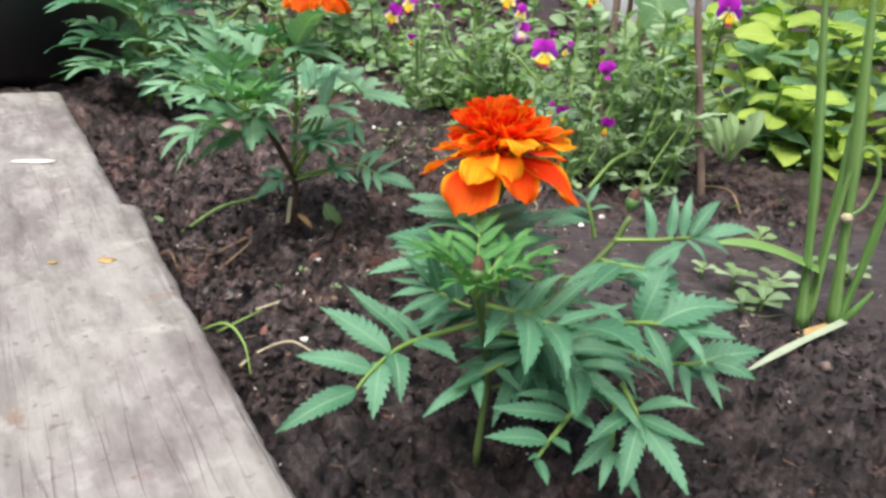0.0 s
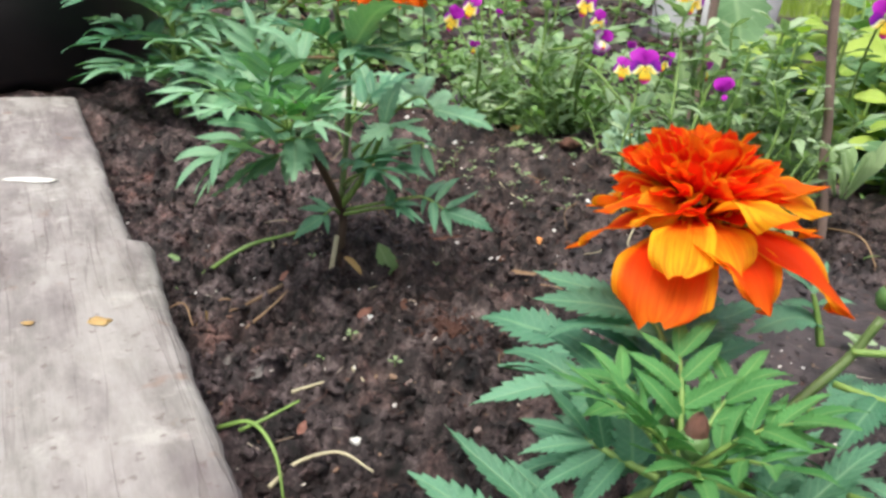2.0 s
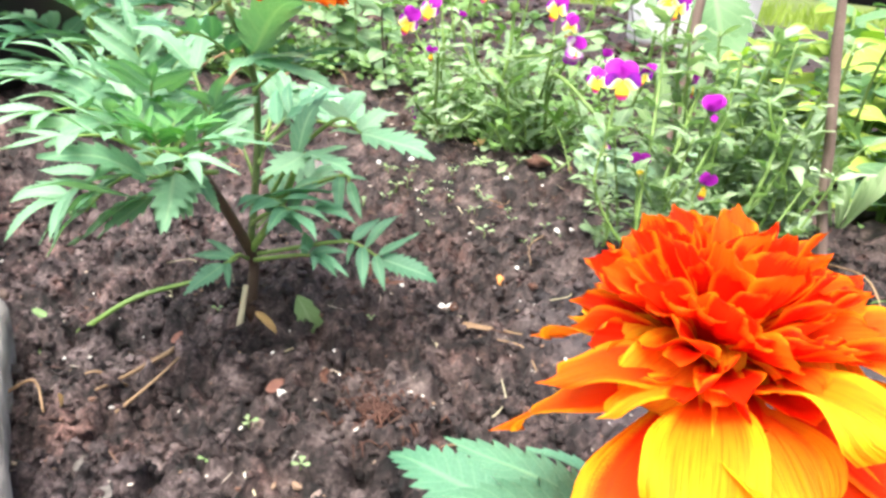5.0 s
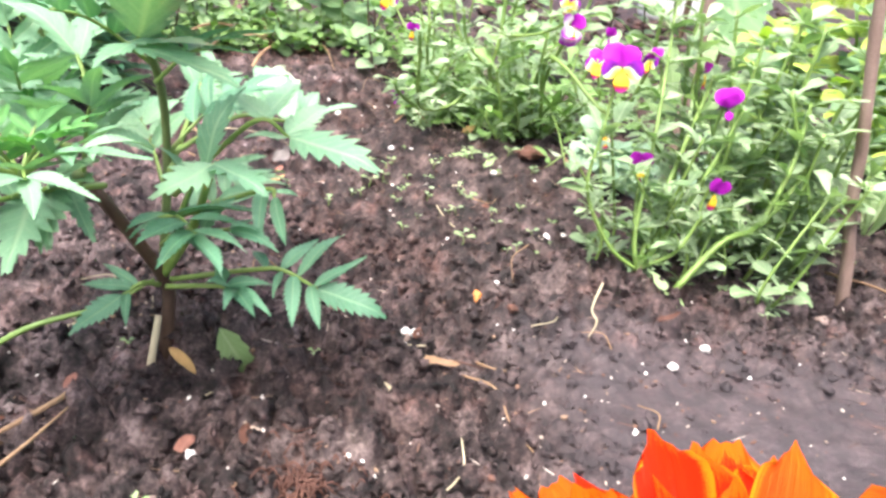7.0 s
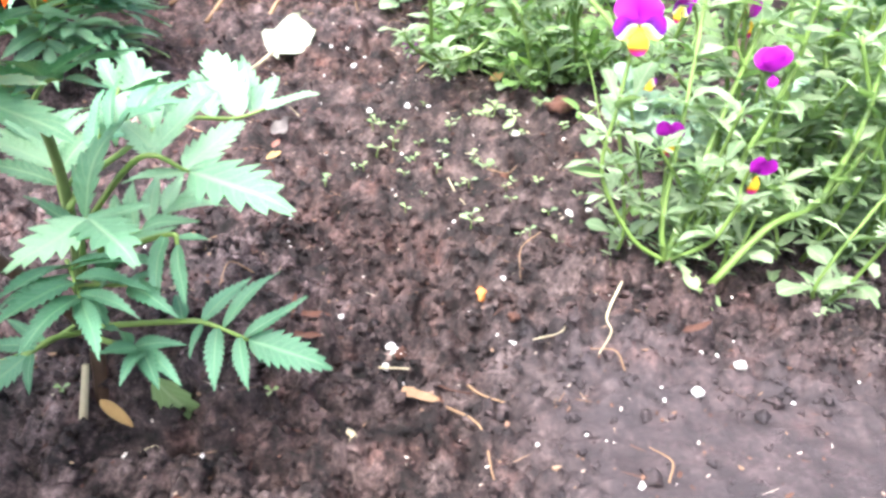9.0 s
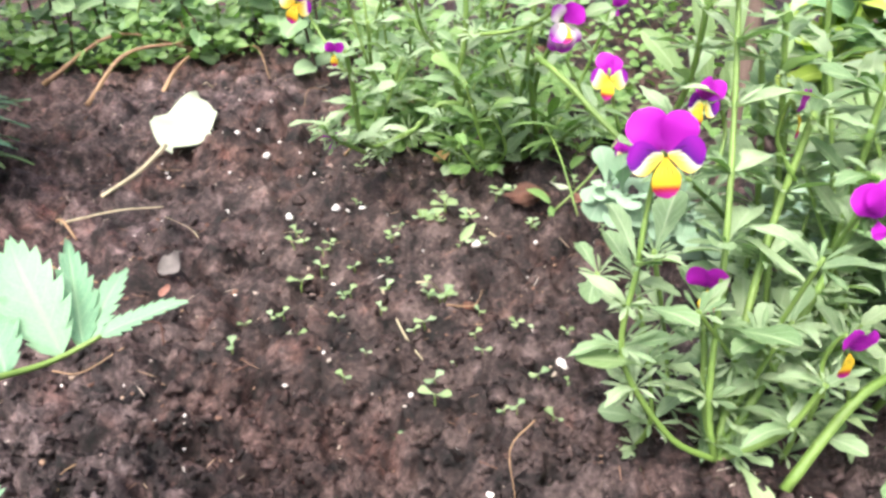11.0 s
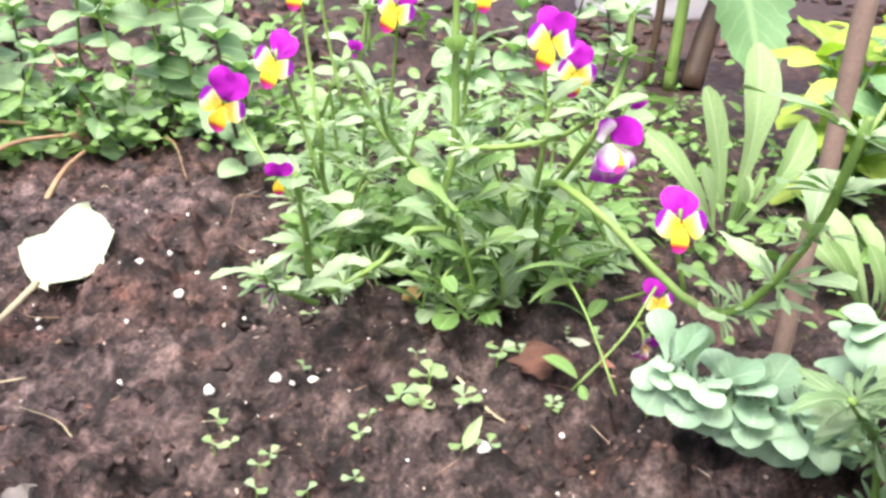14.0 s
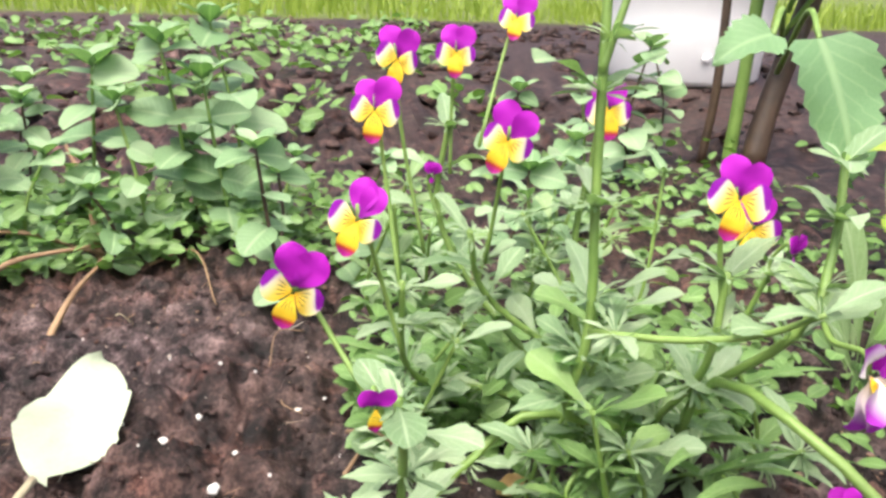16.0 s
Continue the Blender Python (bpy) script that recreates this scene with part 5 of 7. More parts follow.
def build_third_marigold():
    root = on_ground(-0.164, 0.815, -0.003)
    p = thing("marigold_plant", root, "leafy green marigold growing near the black bucket", "flower", "marigolds in the bed")
    q = random.Random(21)
    stem_part(p, [root, V(-0.163, 0.812, 0.05), V(-0.160, 0.805, 0.10), V(-0.155, 0.800, 0.15)], 0.0030, 0.0018, STEM_GREEN)
    for i in range(26):
        z = 0.010 + 0.125 * i / 26
        a = i * 2.4
        b = V(-0.162, 0.810, z * 0.9)
        reach = q.uniform(0.062, 0.086)
        marigold_leaf(p, b, b + V(math.cos(a) * reach, math.sin(a) * reach, q.uniform(-0.006, 0.034)), 4, 0.031, 220 + i, MARI_SHEEN if i % 4 else MARI_LEAF, "sheen_leaflet" if i % 4 else "marigold_leaflet")
    for i, (t, n) in enumerate((((-0.099, 0.837, 0.014), 3), ((-0.104, 0.790, 0.022), 4), ((-0.098, 0.825, 0.050), 4), ((-0.128, 0.760, 0.018), 4), ((-0.105, 0.800, 0.082), 4))):
        marigold_leaf(p, V(-0.163, 0.812, 0.02 + 0.012 * i), V(*t), n, 0.027, 270 + i, PALE_LEAF if i == 0 else MARI_SHEEN, "yellowing_leaflet" if i == 0 else "sheen_leaflet")
    marigold_bloom(p, (-0.049, 0.793, 0.134), 0.0195, 6)
    stem_part(p, [V(-0.163, 0.812, 0.05), V(-0.10, 0.800, 0.075), V(-0.050, 0.793, 0.115)], 0.0020, 0.0016, STEM_GREEN)


build_main_marigold()
build_second_marigold()
build_third_marigold()


# ---- violas ----
def viola_flower(plant, at, face, size=0.023, roll=0.0, style="open", seed=0, spread=None, slim=1.0):
    """A viola: two purple petals above, two purple and cream at the sides, a yellow lip with a purple tip."""
    q = random.Random(seed + int(at[0] * 9999))
    at, face = Vector(at), (Vector(face).normalized() + V(q.uniform(-0.22, 0.22), 0, q.uniform(-0.15, 0.15))).normalized()
    base = aim(at, V(0, 0, 1) + rand_unit(q) * 0.04, face)
    z = face
    x = V(0, 0, 1).cross(z).normalized()
    y = z.cross(x)
    base = Matrix.Translation(at) @ Matrix((x, y, z)).transposed().to_4x4() @ pose(0, 0, 0, 0, 0, roll) @ Matrix.Diagonal((size * 0.93 * slim, size * 0.96, size * 0.93, 1))
    calyx = Shape()
    calyx.tube([V(0, 0, -0.03), V(0, 0, -0.08), V(0, 0.01, -0.18)], [0.05, 0.06, 0.04], 8)
    for k in range(5):
        a = k * 1.257 + 0.3
        calyx.add(blade(0.32, 0.1, "lance", n=5, across=2, seed=k), aim((0, 0, -0.12), (math.cos(a), math.sin(a), 0.1), (0, 0, -1)))
    head = part("flower", calyx.mesh("calyx", SEPAL), plant, base, "purple and yellow viola flower" if style == "open" else "drooping purple viola flower")
    up = bank("viola_upper", lambda i: blade(1.0, 0.90, "round", 0, 0, 0.25, 0.08, 0.05, 14, 8, seed=i), V_UPPER, 4)
    def side_petal(i, mirror):
        sh = blade(1.0, 0.95, "round", 0, 0, 0.28, 0.05, 0.03, 12, 6, seed=i + 5)
        if mirror:
            sh.uv = [(1 - u, v) for u, v in sh.uv]
        return sh

    side, key = (V_SIDE, "viola_side") if slim == 1.0 else (V_SIDE_GOLD, "viola_gold_side")
    sd = bank(key, lambda i: side_petal(i, False), side, 4)
    sdm = bank(key + "_mirrored", lambda i: side_petal(i, True), side, 4)
    lo = bank("viola_lower", lambda i: blade(1.0, 0.76, "round", 0, 0, 0.25, 0.12, 0.05, 12, 6, seed=i + 9), V_LOWER, 4)
    pale = bank("viola_faded", lambda i: blade(1.0, 0.9, "round", 0, 0, 0.7, 0.3, 0.07, 12, 6, seed=i + 3), V_PALE, 4)

    def petal(mesh, ang, length, lift, lean):
        a = radians(ang + q.uniform(-5, 5))
        way = V(math.sin(a), math.cos(a), lean)
        part("petal", mesh, head, base @ aim((math.sin(a) * 0.03, math.cos(a) * 0.03, lift), way, (0, 0, 1), length))

    if style == "open":
        spread = spread or q.uniform(26, 34)
        petal(q.choice(up), spread, 0.58 * q.uniform(0.88, 1.06), -0.03, q.uniform(-0.1, 0.15))
        petal(q.choice(up), -spread, 0.58 * q.uniform(0.88, 1.06), -0.05, q.uniform(-0.1, 0.15))
        droop = q.uniform(93, 104)
        petal(q.choice(sd), droop, 0.47 * q.uniform(0.92, 1.08), 0.045, 0.10)
        petal(q.choice(sdm), -droop, 0.47 * q.uniform(0.92, 1.08), 0.045, 0.10)
        petal(q.choice(lo), 180, (0.47 if slim == 1.0 else 0.51) * q.uniform(0.92, 1.05), 0.055, 0.16)
    elif style == "small":
        petal(q.choice(up), 35, 0.6, -0.03, 0.3)
        petal(q.choice(up), -35, 0.6, -0.05, 0.3)
        petal(q.choice(lo), 180, 0.55, 0.02, 0.2)
    elif style == "back":
        petal(q.choice(up), 30, 0.6, 0, 0.1)
        petal(q.choice(up), -30, 0.6, 0.03, 0.1)
        petal(q.choice(up), 0, 0.56, 0.06, 0.25)
        petal(q.choice(up), 180, 0.30, 0.02, 0.3)
    else:
        for k, (a, l, lean) in enumerate(((35, 0.5, 0.9), (-50, 0.45, 1.1), (165, 0.62, 0.5), (-165, 0.6, 0.35), (180, 0.5, 1.0), (140, 0.55, 0.2), (60, 0.5, 0.5), (-140, 0.5, 0.9))):
            petal(q.choice(up if k in (0, 6) else lo if k == 4 else pale), a, l, 0.03 * k - 0.1, lean)
    return head


def viola_leaf_bank(material, key):
    return bank(key, lambda i: blade(1.0, 0.36 + 0.04 * (i % 3), "spoon" if i % 2 == 0 else "lance", 0 if i % 4 == 0 else 4, 0.24, 0.25 + 0.15 * (i % 4), 0.22, 0.06, 14, 4, seed=i, twist=0.25 * (i % 3 - 1)), material, 10)


def stipules(material):
    def make(i):
        sh = Shape()
        q = random.Random(i)
        for k in range(7):
            a = k / 6 * 3.3 - 1.65 + q.uniform(-0.15, 0.15)
            sh.add(blade(q.uniform(0.55, 1.0), 0.13, "spoon", n=6, across=2, droop=0.5, seed=k), aim((0, 0, 0), (math.sin(a), math.cos(a), q.uniform(0.0, 0.6)), (0, -0.3, 1)))
        return sh
    return bank("stipules_" + material.name, make, material, 4)


def viola_shoot(plant, pts, r0=0.0014, nodes=5, leaf=0.024, seed=0, material=VIOLA_LEAF, start=0.15, per=2, stem=None, end=1.0):
    q = random.Random(seed)
    stem_part(plant, pts, r0, r0 * 0.75, stem or STEM_GREEN, 16)
    path = curve_pts(pts, 40)
    leaves = viola_leaf_bank(material, "viola_leaf_" + material.name)
    sti = stipules(material)
    for k in range(nodes):
        s = start + (end - start) * k / max(1, nodes - 1)
        i = min(39, int(s * 40))
        d = (path[i + 1] - path[max(0, i - 1)]).normalized()
        az = q.uniform(0, 6.28) if k == 0 else az + 2.3
        for j in range(per):
            a = az + j * (2 * math.pi / per) + q.uniform(-0.4, 0.4)
            h = V(math.cos(a), math.sin(a), q.uniform(0.1, 0.7))
            part("leaf", q.choice(leaves), plant, aim(path[i], h + d * 0.25, V(0, 0, 1) + d * 0.3, leaf * q.uniform(0.65, 1.15)))
            part("stipule", q.choice(sti), plant, aim(path[i], V(math.cos(a + 1.1), math.sin(a + 1.1), 0.3), d, leaf * q.uniform(0.38, 0.6)))


def peduncle(plant, base, flower, face, r=0.0008):
    base, f = Vector(base), Vector(flower)
    back = f - Vector(face).normalized() * 0.003
    stem_part(plant, [base, base.lerp(back, 0.6) - Vector(face).normalized() * 0.004, back + V(0, 0, 0.0035), f - Vector(face).normalized() * 0.001], r, r * 0.8, STEM_GREEN, 10, "flower_stalk", 6)


def build_viola_near():
    root = on_ground(0.228, 0.586, 0.0)
    p = thing("viola_plant", root, "purple and yellow viola plant rooted in a soil mound", "flower", "violas in the bed")
    viola_shoot(p, [root, V(0.212, 0.585, 0.028), V(0.197, 0.590, 0.053), V(0.200, 0.596, 0.080)], 0.0010, 4, 0.021, 1, start=0.55)
    viola_shoot(p, [root, V(0.225, 0.592, 0.035), V(0.230, 0.612, 0.075), V(0.235, 0.635, 0.108), V(0.238, 0.655, 0.140)], 0.0011, 7, 0.025, 2, start=0.25)
    viola_shoot(p, [root, V(0.226, 0.596, 0.03), V(0.226, 0.606, 0.050)], 0.0013, 3, 0.017, 3)
    viola_shoot(p, [root, V(0.243, 0.582, 0.03), V(0.250, 0.580, 0.050)], 0.0011, 3, 0.018, 4)
    viola_shoot(p, [root, V(0.245, 0.600, 0.035), V(0.262, 0.610, 0.07), V(0.270, 0.615, 0.095)], 0.0015, 5, 0.024, 5)
    viola_shoot(p, [root, V(0.240, 0.610, 0.04), V(0.252, 0.630, 0.07), V(0.262, 0.640, 0.105)], 0.0015, 5, 0.024, 6)
    viola_shoot(p, [V(0.246, 0.578, 0.012), V(0.267, 0.590, 0.034), V(0.290, 0.602, 0.042), V(0.315, 0.62, 0.07)], 0.0017, 4, 0.022, 7, start=0.5, stem=STEM_GREEN)
    viola_shoot(p, [V(0.29, 0.602, 0.042), V(0.300, 0.610, 0.07), V(0.305, 0.62, 0.10)], 0.0014, 4, 0.024, 8)
    q = random.Random(15)
    for i in range(15):
        b = on_ground(q.uniform(0.208, 0.300), q.uniform(0.583, 0.640))
        viola_shoot(p, [b, b + V(q.uniform(-0.01, 0.01), q.uniform(-0.01, 0.01), 0.02), b + V(q.uniform(-0.02, 0.02), q.uniform(-0.015, 0.015), q.uniform(0.03, 0.08))], 0.0009, 4, 0.020, 330 + i, VIOLA_LEAF, 0.1)
    for at, f, size, roll, st, base in (((0.203, 0.598, 0.109), (-0.15, -1, 0.28), 0.0215, 4, "open", (0.200, 0.597, 0.078)), ((0.228, 0.640, 0.108), (-0.9, -0.3, 0.1), 0.015, 5, "open", (0.232, 0.632, 0.09)),
                                        ((0.226, 0.609, 0.062), (-0.4, -1, 0.1), 0.014, 8, "small", (0.226, 0.606, 0.045)), ((0.252, 0.578, 0.062), (0.2, -1, 0.1), 0.014, -10, "small", (0.25, 0.58, 0.045)),
                                        ((0.247, 0.577, 0.101), (0.15, -1, 0.35), 0.016, 10, "back", (0.255, 0.60, 0.07)), ((0.255, 0.636, 0.106), (0.8, -0.6, 0.1), 0.014, -8, "small", (0.258, 0.634, 0.085)),
                                        ((0.243, 0.672, 0.152), (-0.8, -0.6, 0.1), 0.022, 0, "open", (0.238, 0.655, 0.135))):
        viola_flower(p, at, f, size, roll, st)
        peduncle(p, base, at, f)
    basal = bank("basal_leaf", lambda i: blade(1.0, 0.42, "spoon", 0, 0, 0.5, 0.15, 0.04, 14, 4, seed=i + 30), PALE_LEAF, 4)
    for i, (b, t, s) in enumerate((((0.228, 0.582, 0.014), (0.220, 0.568, 0.012), 0.020), ((0.236, 0.58, 0.012), (0.250, 0.566, 0.010), 0.019), ((0.262, 0.588, 0.03), (0.277, 0.588, 0.026), 0.014), ((0.232, 0.582, 0.02), (0.236, 0.57, 0.02), 0.016), ((0.205, 0.588, 0.05), (0.184, 0.588, 0.06), 0.022))):
        part("leaf", basal[i % 4], p, aim(b, Vector(t) - Vector(b), (0, 0, 1), s))


def build_viola_far():
    root = on_ground(0.215, 0.845, 0.0)
    p = thing("viola_plant", root, "large sprawling viola plant full of purple and yellow flowers", "flower", "violas in the bed")
    S = [  # stem points, radius, nodes, leaf length
        ([root, V(0.183, 0.822, 0.047), V(0.163, 0.812, 0.06), V(0.167, 0.811, 0.088), V(0.167, 0.818, 0.13), V(0.166, 0.824, 0.20)], 0.0018, 6, 0.026, 0.45),
        ([root, V(0.163, 0.832, 0.047), V(0.137, 0.830, 0.030), V(0.114, 0.800, 0.034), V(0.111, 0.778, 0.072), V(0.109, 0.772, 0.092)], 0.0016, 6, 0.022, 0.4),
        ([V(0.114, 0.79, 0.034), V(0.100, 0.782, 0.045), V(0.095, 0.775, 0.055)], 0.0012, 4, 0.022, 0.3),
        ([root, V(0.19, 0.86, 0.04), V(0.15, 0.875, 0.07), V(0.14, 0.865, 0.10)], 0.0015, 6, 0.023, 0.2),
        ([root, V(0.16, 0.87, 0.03), V(0.12, 0.855, 0.05), V(0.115, 0.845, 0.09)], 0.0015, 6, 0.022, 0.25),
        ([root, V(0.185, 0.86, 0.05), V(0.18, 0.87, 0.09), V(0.183, 0.872, 0.12)], 0.0015, 6, 0.024, 0.2),
        ([root, V(0.16, 0.89, 0.05), V(0.135, 0.91, 0.09), V(0.138, 0.912, 0.13)], 0.0015, 6, 0.023, 0.2),
        ([root, V(0.205, 0.815, 0.06), V(0.211, 0.782, 0.100), V(0.222, 0.790, 0.120), V(0.227, 0.800, 0.142)], 0.0015, 5, 0.025, 0.3),
        ([V(0.165, 0.806, 0.090), V(0.184, 0.790, 0.095), V(0.198, 0.778, 0.102), V(0.207, 0.768, 0.112)], 0.0011, 2, 0.022, 0.1),
        ([root, V(0.20, 0.80, 0.075), V(0.207, 0.765, 0.082), V(0.230, 0.735, 0.062), V(0.242, 0.722, 0.064), V(0.247, 0.705, 0.095), V(0.244, 0.692, 0.130)], 0.0016, 6, 0.026, 0.6),
        ([root, V(0.20, 0.83, 0.04), V(0.198, 0.80, 0.08), V(0.200, 0.80, 0.11)], 0.0014, 5, 0.022, 0.2),
        ([root, V(0.175, 0.84, 0.03), V(0.155, 0.82, 0.04)], 0.0012, 4, 0.022, 0.2),
        ([root, V(0.225, 0.82, 0.03), V(0.235, 0.80, 0.05)], 0.0012, 4, 0.022, 0.2),
        ([root, V(0.24, 0.86, 0.05), V(0.252, 0.86, 0.085)], 0.0013, 4, 0.022, 0.2),
        ([V(0.166, 0.82, 0.16), V(0.172, 0.822, 0.18), V(0.18, 0.825, 0.20)], 0.0012, 2, 0.024, 0.2),
    ]
    for i, (pts, r, n, lf, st) in enumerate(S):
        viola_shoot(p, pts, r, n, lf, 300 + i, start=st)
    q = random.Random(77)
    for i in range(15):
        a = q.uniform(0, 6.28)
        d = q.uniform(0.01, 0.07)
        b = on_ground(0.205 - 0.03 + math.cos(a) * d * 1.1, 0.845 + math.sin(a) * d * 0.8)
        viola_shoot(p, [b, b + V(q.uniform(-0.012, 0.012), q.uniform(-0.012, 0.012), 0.02), b + V(q.uniform(-0.02, 0.02), q.uniform(-0.02, 0.02), q.uniform(0.03, 0.075))], 0.0010, 4, 0.023, 400 + i, VIOLA_DARK if i % 2 else VIOLA_LEAF, 0.1)
    for i in range(11):
        b = on_ground(q.uniform(0.10, 0.27), q.uniform(0.90, 0.985))
        viola_shoot(p, [b, b + V(q.uniform(-0.01, 0.01), q.uniform(-0.01, 0.01), 0.03), b + V(q.uniform(-0.02, 0.02), q.uniform(-0.02, 0.02), q.uniform(0.05, 0.09))], 0.0011, 5, 0.023, 450 + i, PALE_LEAF if i % 2 else VIOLA_LEAF, 0.15)
    strap = bank("strap_leaf", lambda i: blade(1.0, 0.13, "lance", 0, 0, 0.5, 0.3, 0.02, 16, 4, seed=i), VIOLA_DARK, 4)
    for i in range(13):
        b = on_ground(q.uniform(0.19, 0.235), q.uniform(0.80, 0.86), q.uniform(0.0, 0.03))
        a = q.uniform(3.3, 6.1)
        part("leaf", strap[i % 4], p, aim(b, V(math.cos(a), math.sin(a), q.uniform(0.3, 1.1)), (0, 0, 1), q.uniform(0.03, 0.055)))
    F = [  # flower, facing, size, roll, style, stalk foot
        ((0.085, 0.796, 0.109), (0.0, -1, 0.1), 0.0235, -12, "open", (0.107, 0.778, 0.080)), ((0.101, 0.821, 0.119), (-0.15, -1, 0.2), 0.0225, -14, "open", (0.115, 0.83, 0.07)),
        ((0.107, 0.859, 0.143), (-0.1, -1, 0.15), 0.022, -4, "open", (0.115, 0.846, 0.085)), ((0.115, 0.876, 0.157), (0.3, -1, 0.1), 0.022, -10, "open", (0.125, 0.87, 0.09)),
        ((0.139, 0.904, 0.157), (0.0, -1, 0.15), 0.021, 5, "open", (0.138, 0.905, 0.11)), ((0.147, 0.843, 0.137), (-0.2, -1, 0.25), 0.0235, -12, "open", (0.145, 0.86, 0.09)),
        ((0.185, 0.864, 0.143), (0.05, -1, 0.2), 0.022, 6, "open", (0.183, 0.87, 0.11)), ((0.197, 0.796, 0.132), (0.0, -1, 0.3), 0.0235, -5, "open", (0.2, 0.80, 0.10)),
        ((0.213, 0.813, 0.118), (-0.1, -1, 0.2), 0.021, 0, "open", (0.205, 0.805, 0.09)), ((0.204, 0.747, 0.109), (0.0, -0.9, 0.1), 0.024, 0, "droop", (0.207, 0.768, 0.110)),
        ((0.222, 0.729, 0.090), (-0.2, -1, 0.25), 0.0205, 6, "open", (0.232, 0.738, 0.062)), ((0.253, 0.796, 0.028), (0.0, -1, 0.2), 0.018, 20, "open", (0.24, 0.81, 0.02)),
        ((0.104, 0.770, 0.091), (0.1, -1, 0.0), 0.012, 0, "small", (0.108, 0.775, 0.08)), ((0.097, 0.790, 0.040), (0.1, -1, -0.2), 0.014, 0, "back", (0.105, 0.80, 0.04)),
        ((0.179, 0.845, 0.016), (0.0, -1, -0.4), 0.013, 0, "back", (0.19, 0.845, 0.02)), ((0.168, 0.935, 0.168), (0.0, -1, 0.2), 0.021, 0, "open", (0.15, 0.91, 0.12)),
        ((0.131, 0.907, 0.109), (0.3, -1, 0.0), 0.011, 0, "back", (0.135, 0.905, 0.09)), ((0.256, 0.855, 0.093), (0.3, -1, 0.0), 0.016, 0, "back", (0.252, 0.86, 0.08)),
        ((0.258, 0.700, 0.146), (-0.8, -0.7, 0.0), 0.0215, 0, "open", (0.246, 0.694, 0.125)), ((0.240, 0.775, 0.020), (0.3, -1, -0.3), 0.014, 0, "droop", (0.245, 0.79, 0.02))]
    for at, f, size, roll, st, foot in F:
        viola_flower(p, at, f, size * 0.91, roll - 8, st, spread=17 + 9 * (at[2] > 0.125), slim=0.84)
        peduncle(p, foot, at, f)
    stem_part(p, [V(0.210, 0.80, 0.043), V(0.214, 0.775, 0.035), V(0.219, 0.748, 0.016)], 0.0006, 0.0005, STEM_GREEN, 10, "trailing_stem", 6)
    stem_part(p, [V(0.243, 0.78, 0.042), V(0.228, 0.768, 0.028), V(0.207, 0.76, 0.010)], 0.0006, 0.0005, STEM_GREEN, 10, "trailing_stem", 6)


build_viola_near()
build_viola_far()


def build_viola_right():
    root = on_ground(0.315, 0.655, 0.0)
    p = thing("viola_plant", root, "leafy viola plant beside the wooden stake", "flower", "violas in the bed")
    q = random.Random(5)
    for i in range(23):
        a, d = q.uniform(0, 6.28), q.uniform(0.005, 0.05)
        b = on_ground(root.x + math.cos(a) * d * 1.2, root.y + math.sin(a) * d)
        viola_shoot(p, [b, b + V(q.uniform(-0.02, 0.02), q.uniform(-0.02, 0.02), 0.04), b + V(q.uniform(-0.03, 0.03), q.uniform(-0.02, 0.02), q.uniform(0.06, 0.115))], 0.0012, 6, 0.024, 500 + i, VIOLA_LEAF, 0.15)
    for i in range(9):
        b = on_ground(q.uniform(0.262, 0.345), q.uniform(0.635, 0.70))
        viola_shoot(p, [b, b + V(q.uniform(-0.01, 0.01), q.uniform(-0.01, 0.01), 0.06), b + V(q.uniform(-0.02, 0.02), q.uniform(-0.02, 0.02), q.uniform(0.11, 0.145))], 0.0013, 7, 0.026, 560 + i, VIOLA_LEAF, 0.3)
    at, f = V(0.319, 0.56, 0.15), V(-0.1, -1, 0.1)
    viola_flower(p, at, f, 0.0215)
    peduncle(p, at + V(0.01, 0.03, -0.05), at, f)


build_viola_right()


# ---- glaucous leafy plants beside the violas ----
def build_sedum(name_label, spine, count, size, seed):
    root = on_ground(spine[0][0], spine[0][1], 0.0)
    p = thing("succulent_plant", root, name_label, "plant", "succulents in the bed")
    q = random.Random(seed)
    stem_part(p, [root] + [V(*s) - V(0, 0, 0.004) for s in spine], 0.0014, 0.0010, STEM_GREEN)
    leaves = bank("sedum_leaf", lambda i: blade(1.0, 0.60 + 0.04 * i, "spoon", 0, 0, 0.35, 0.06, 0.05, 14, 4, seed=i), SEDUM_LEAF, 5)
    path = curve_pts([V(*s) for s in spine], 30)
    for i in range(count):
        k = min(29, int(30 * (i + 0.5) / count))
        d = (path[k + 1] - path[k]).normalized()
        a = i * 2.399
        x = d.cross(V(0, 0, 1)).normalized()
        y = x.cross(d)
        w = (x * math.cos(a) + y * math.sin(a)) * 0.9 + d * 0.25 - V(0, 0.15, 0.40) + rand_unit(q) * 0.25
        part("leaf", q.choice(leaves), p, aim(path[k], w, d * 0.4 + y + V(0, -0.5, 0.35) + rand_unit(q) * 0.15, size * q.uniform(0.75, 1.25)))


build_sedum("pale blue-green succulent plant lying on the soil", [(0.285, 0.724, 0.012), (0.272, 0.718, 0.024), (0.255, 0.720, 0.031), (0.238, 0.725, 0.037), (0.222, 0.733, 0.043)], 105, 0.0150, 14)
build_sedum("pale green succulent sprig by the stick", [(0.335, 0.735, 0.010), (0.326, 0.725, 0.024), (0.316, 0.712, 0.034)], 26, 0.016, 10)
build_sedum("pale green succulent sprig among the violas", [(0.335, 0.775, 0.010), (0.330, 0.76, 0.03), (0.325, 0.75, 0.04)], 24, 0.018, 12)


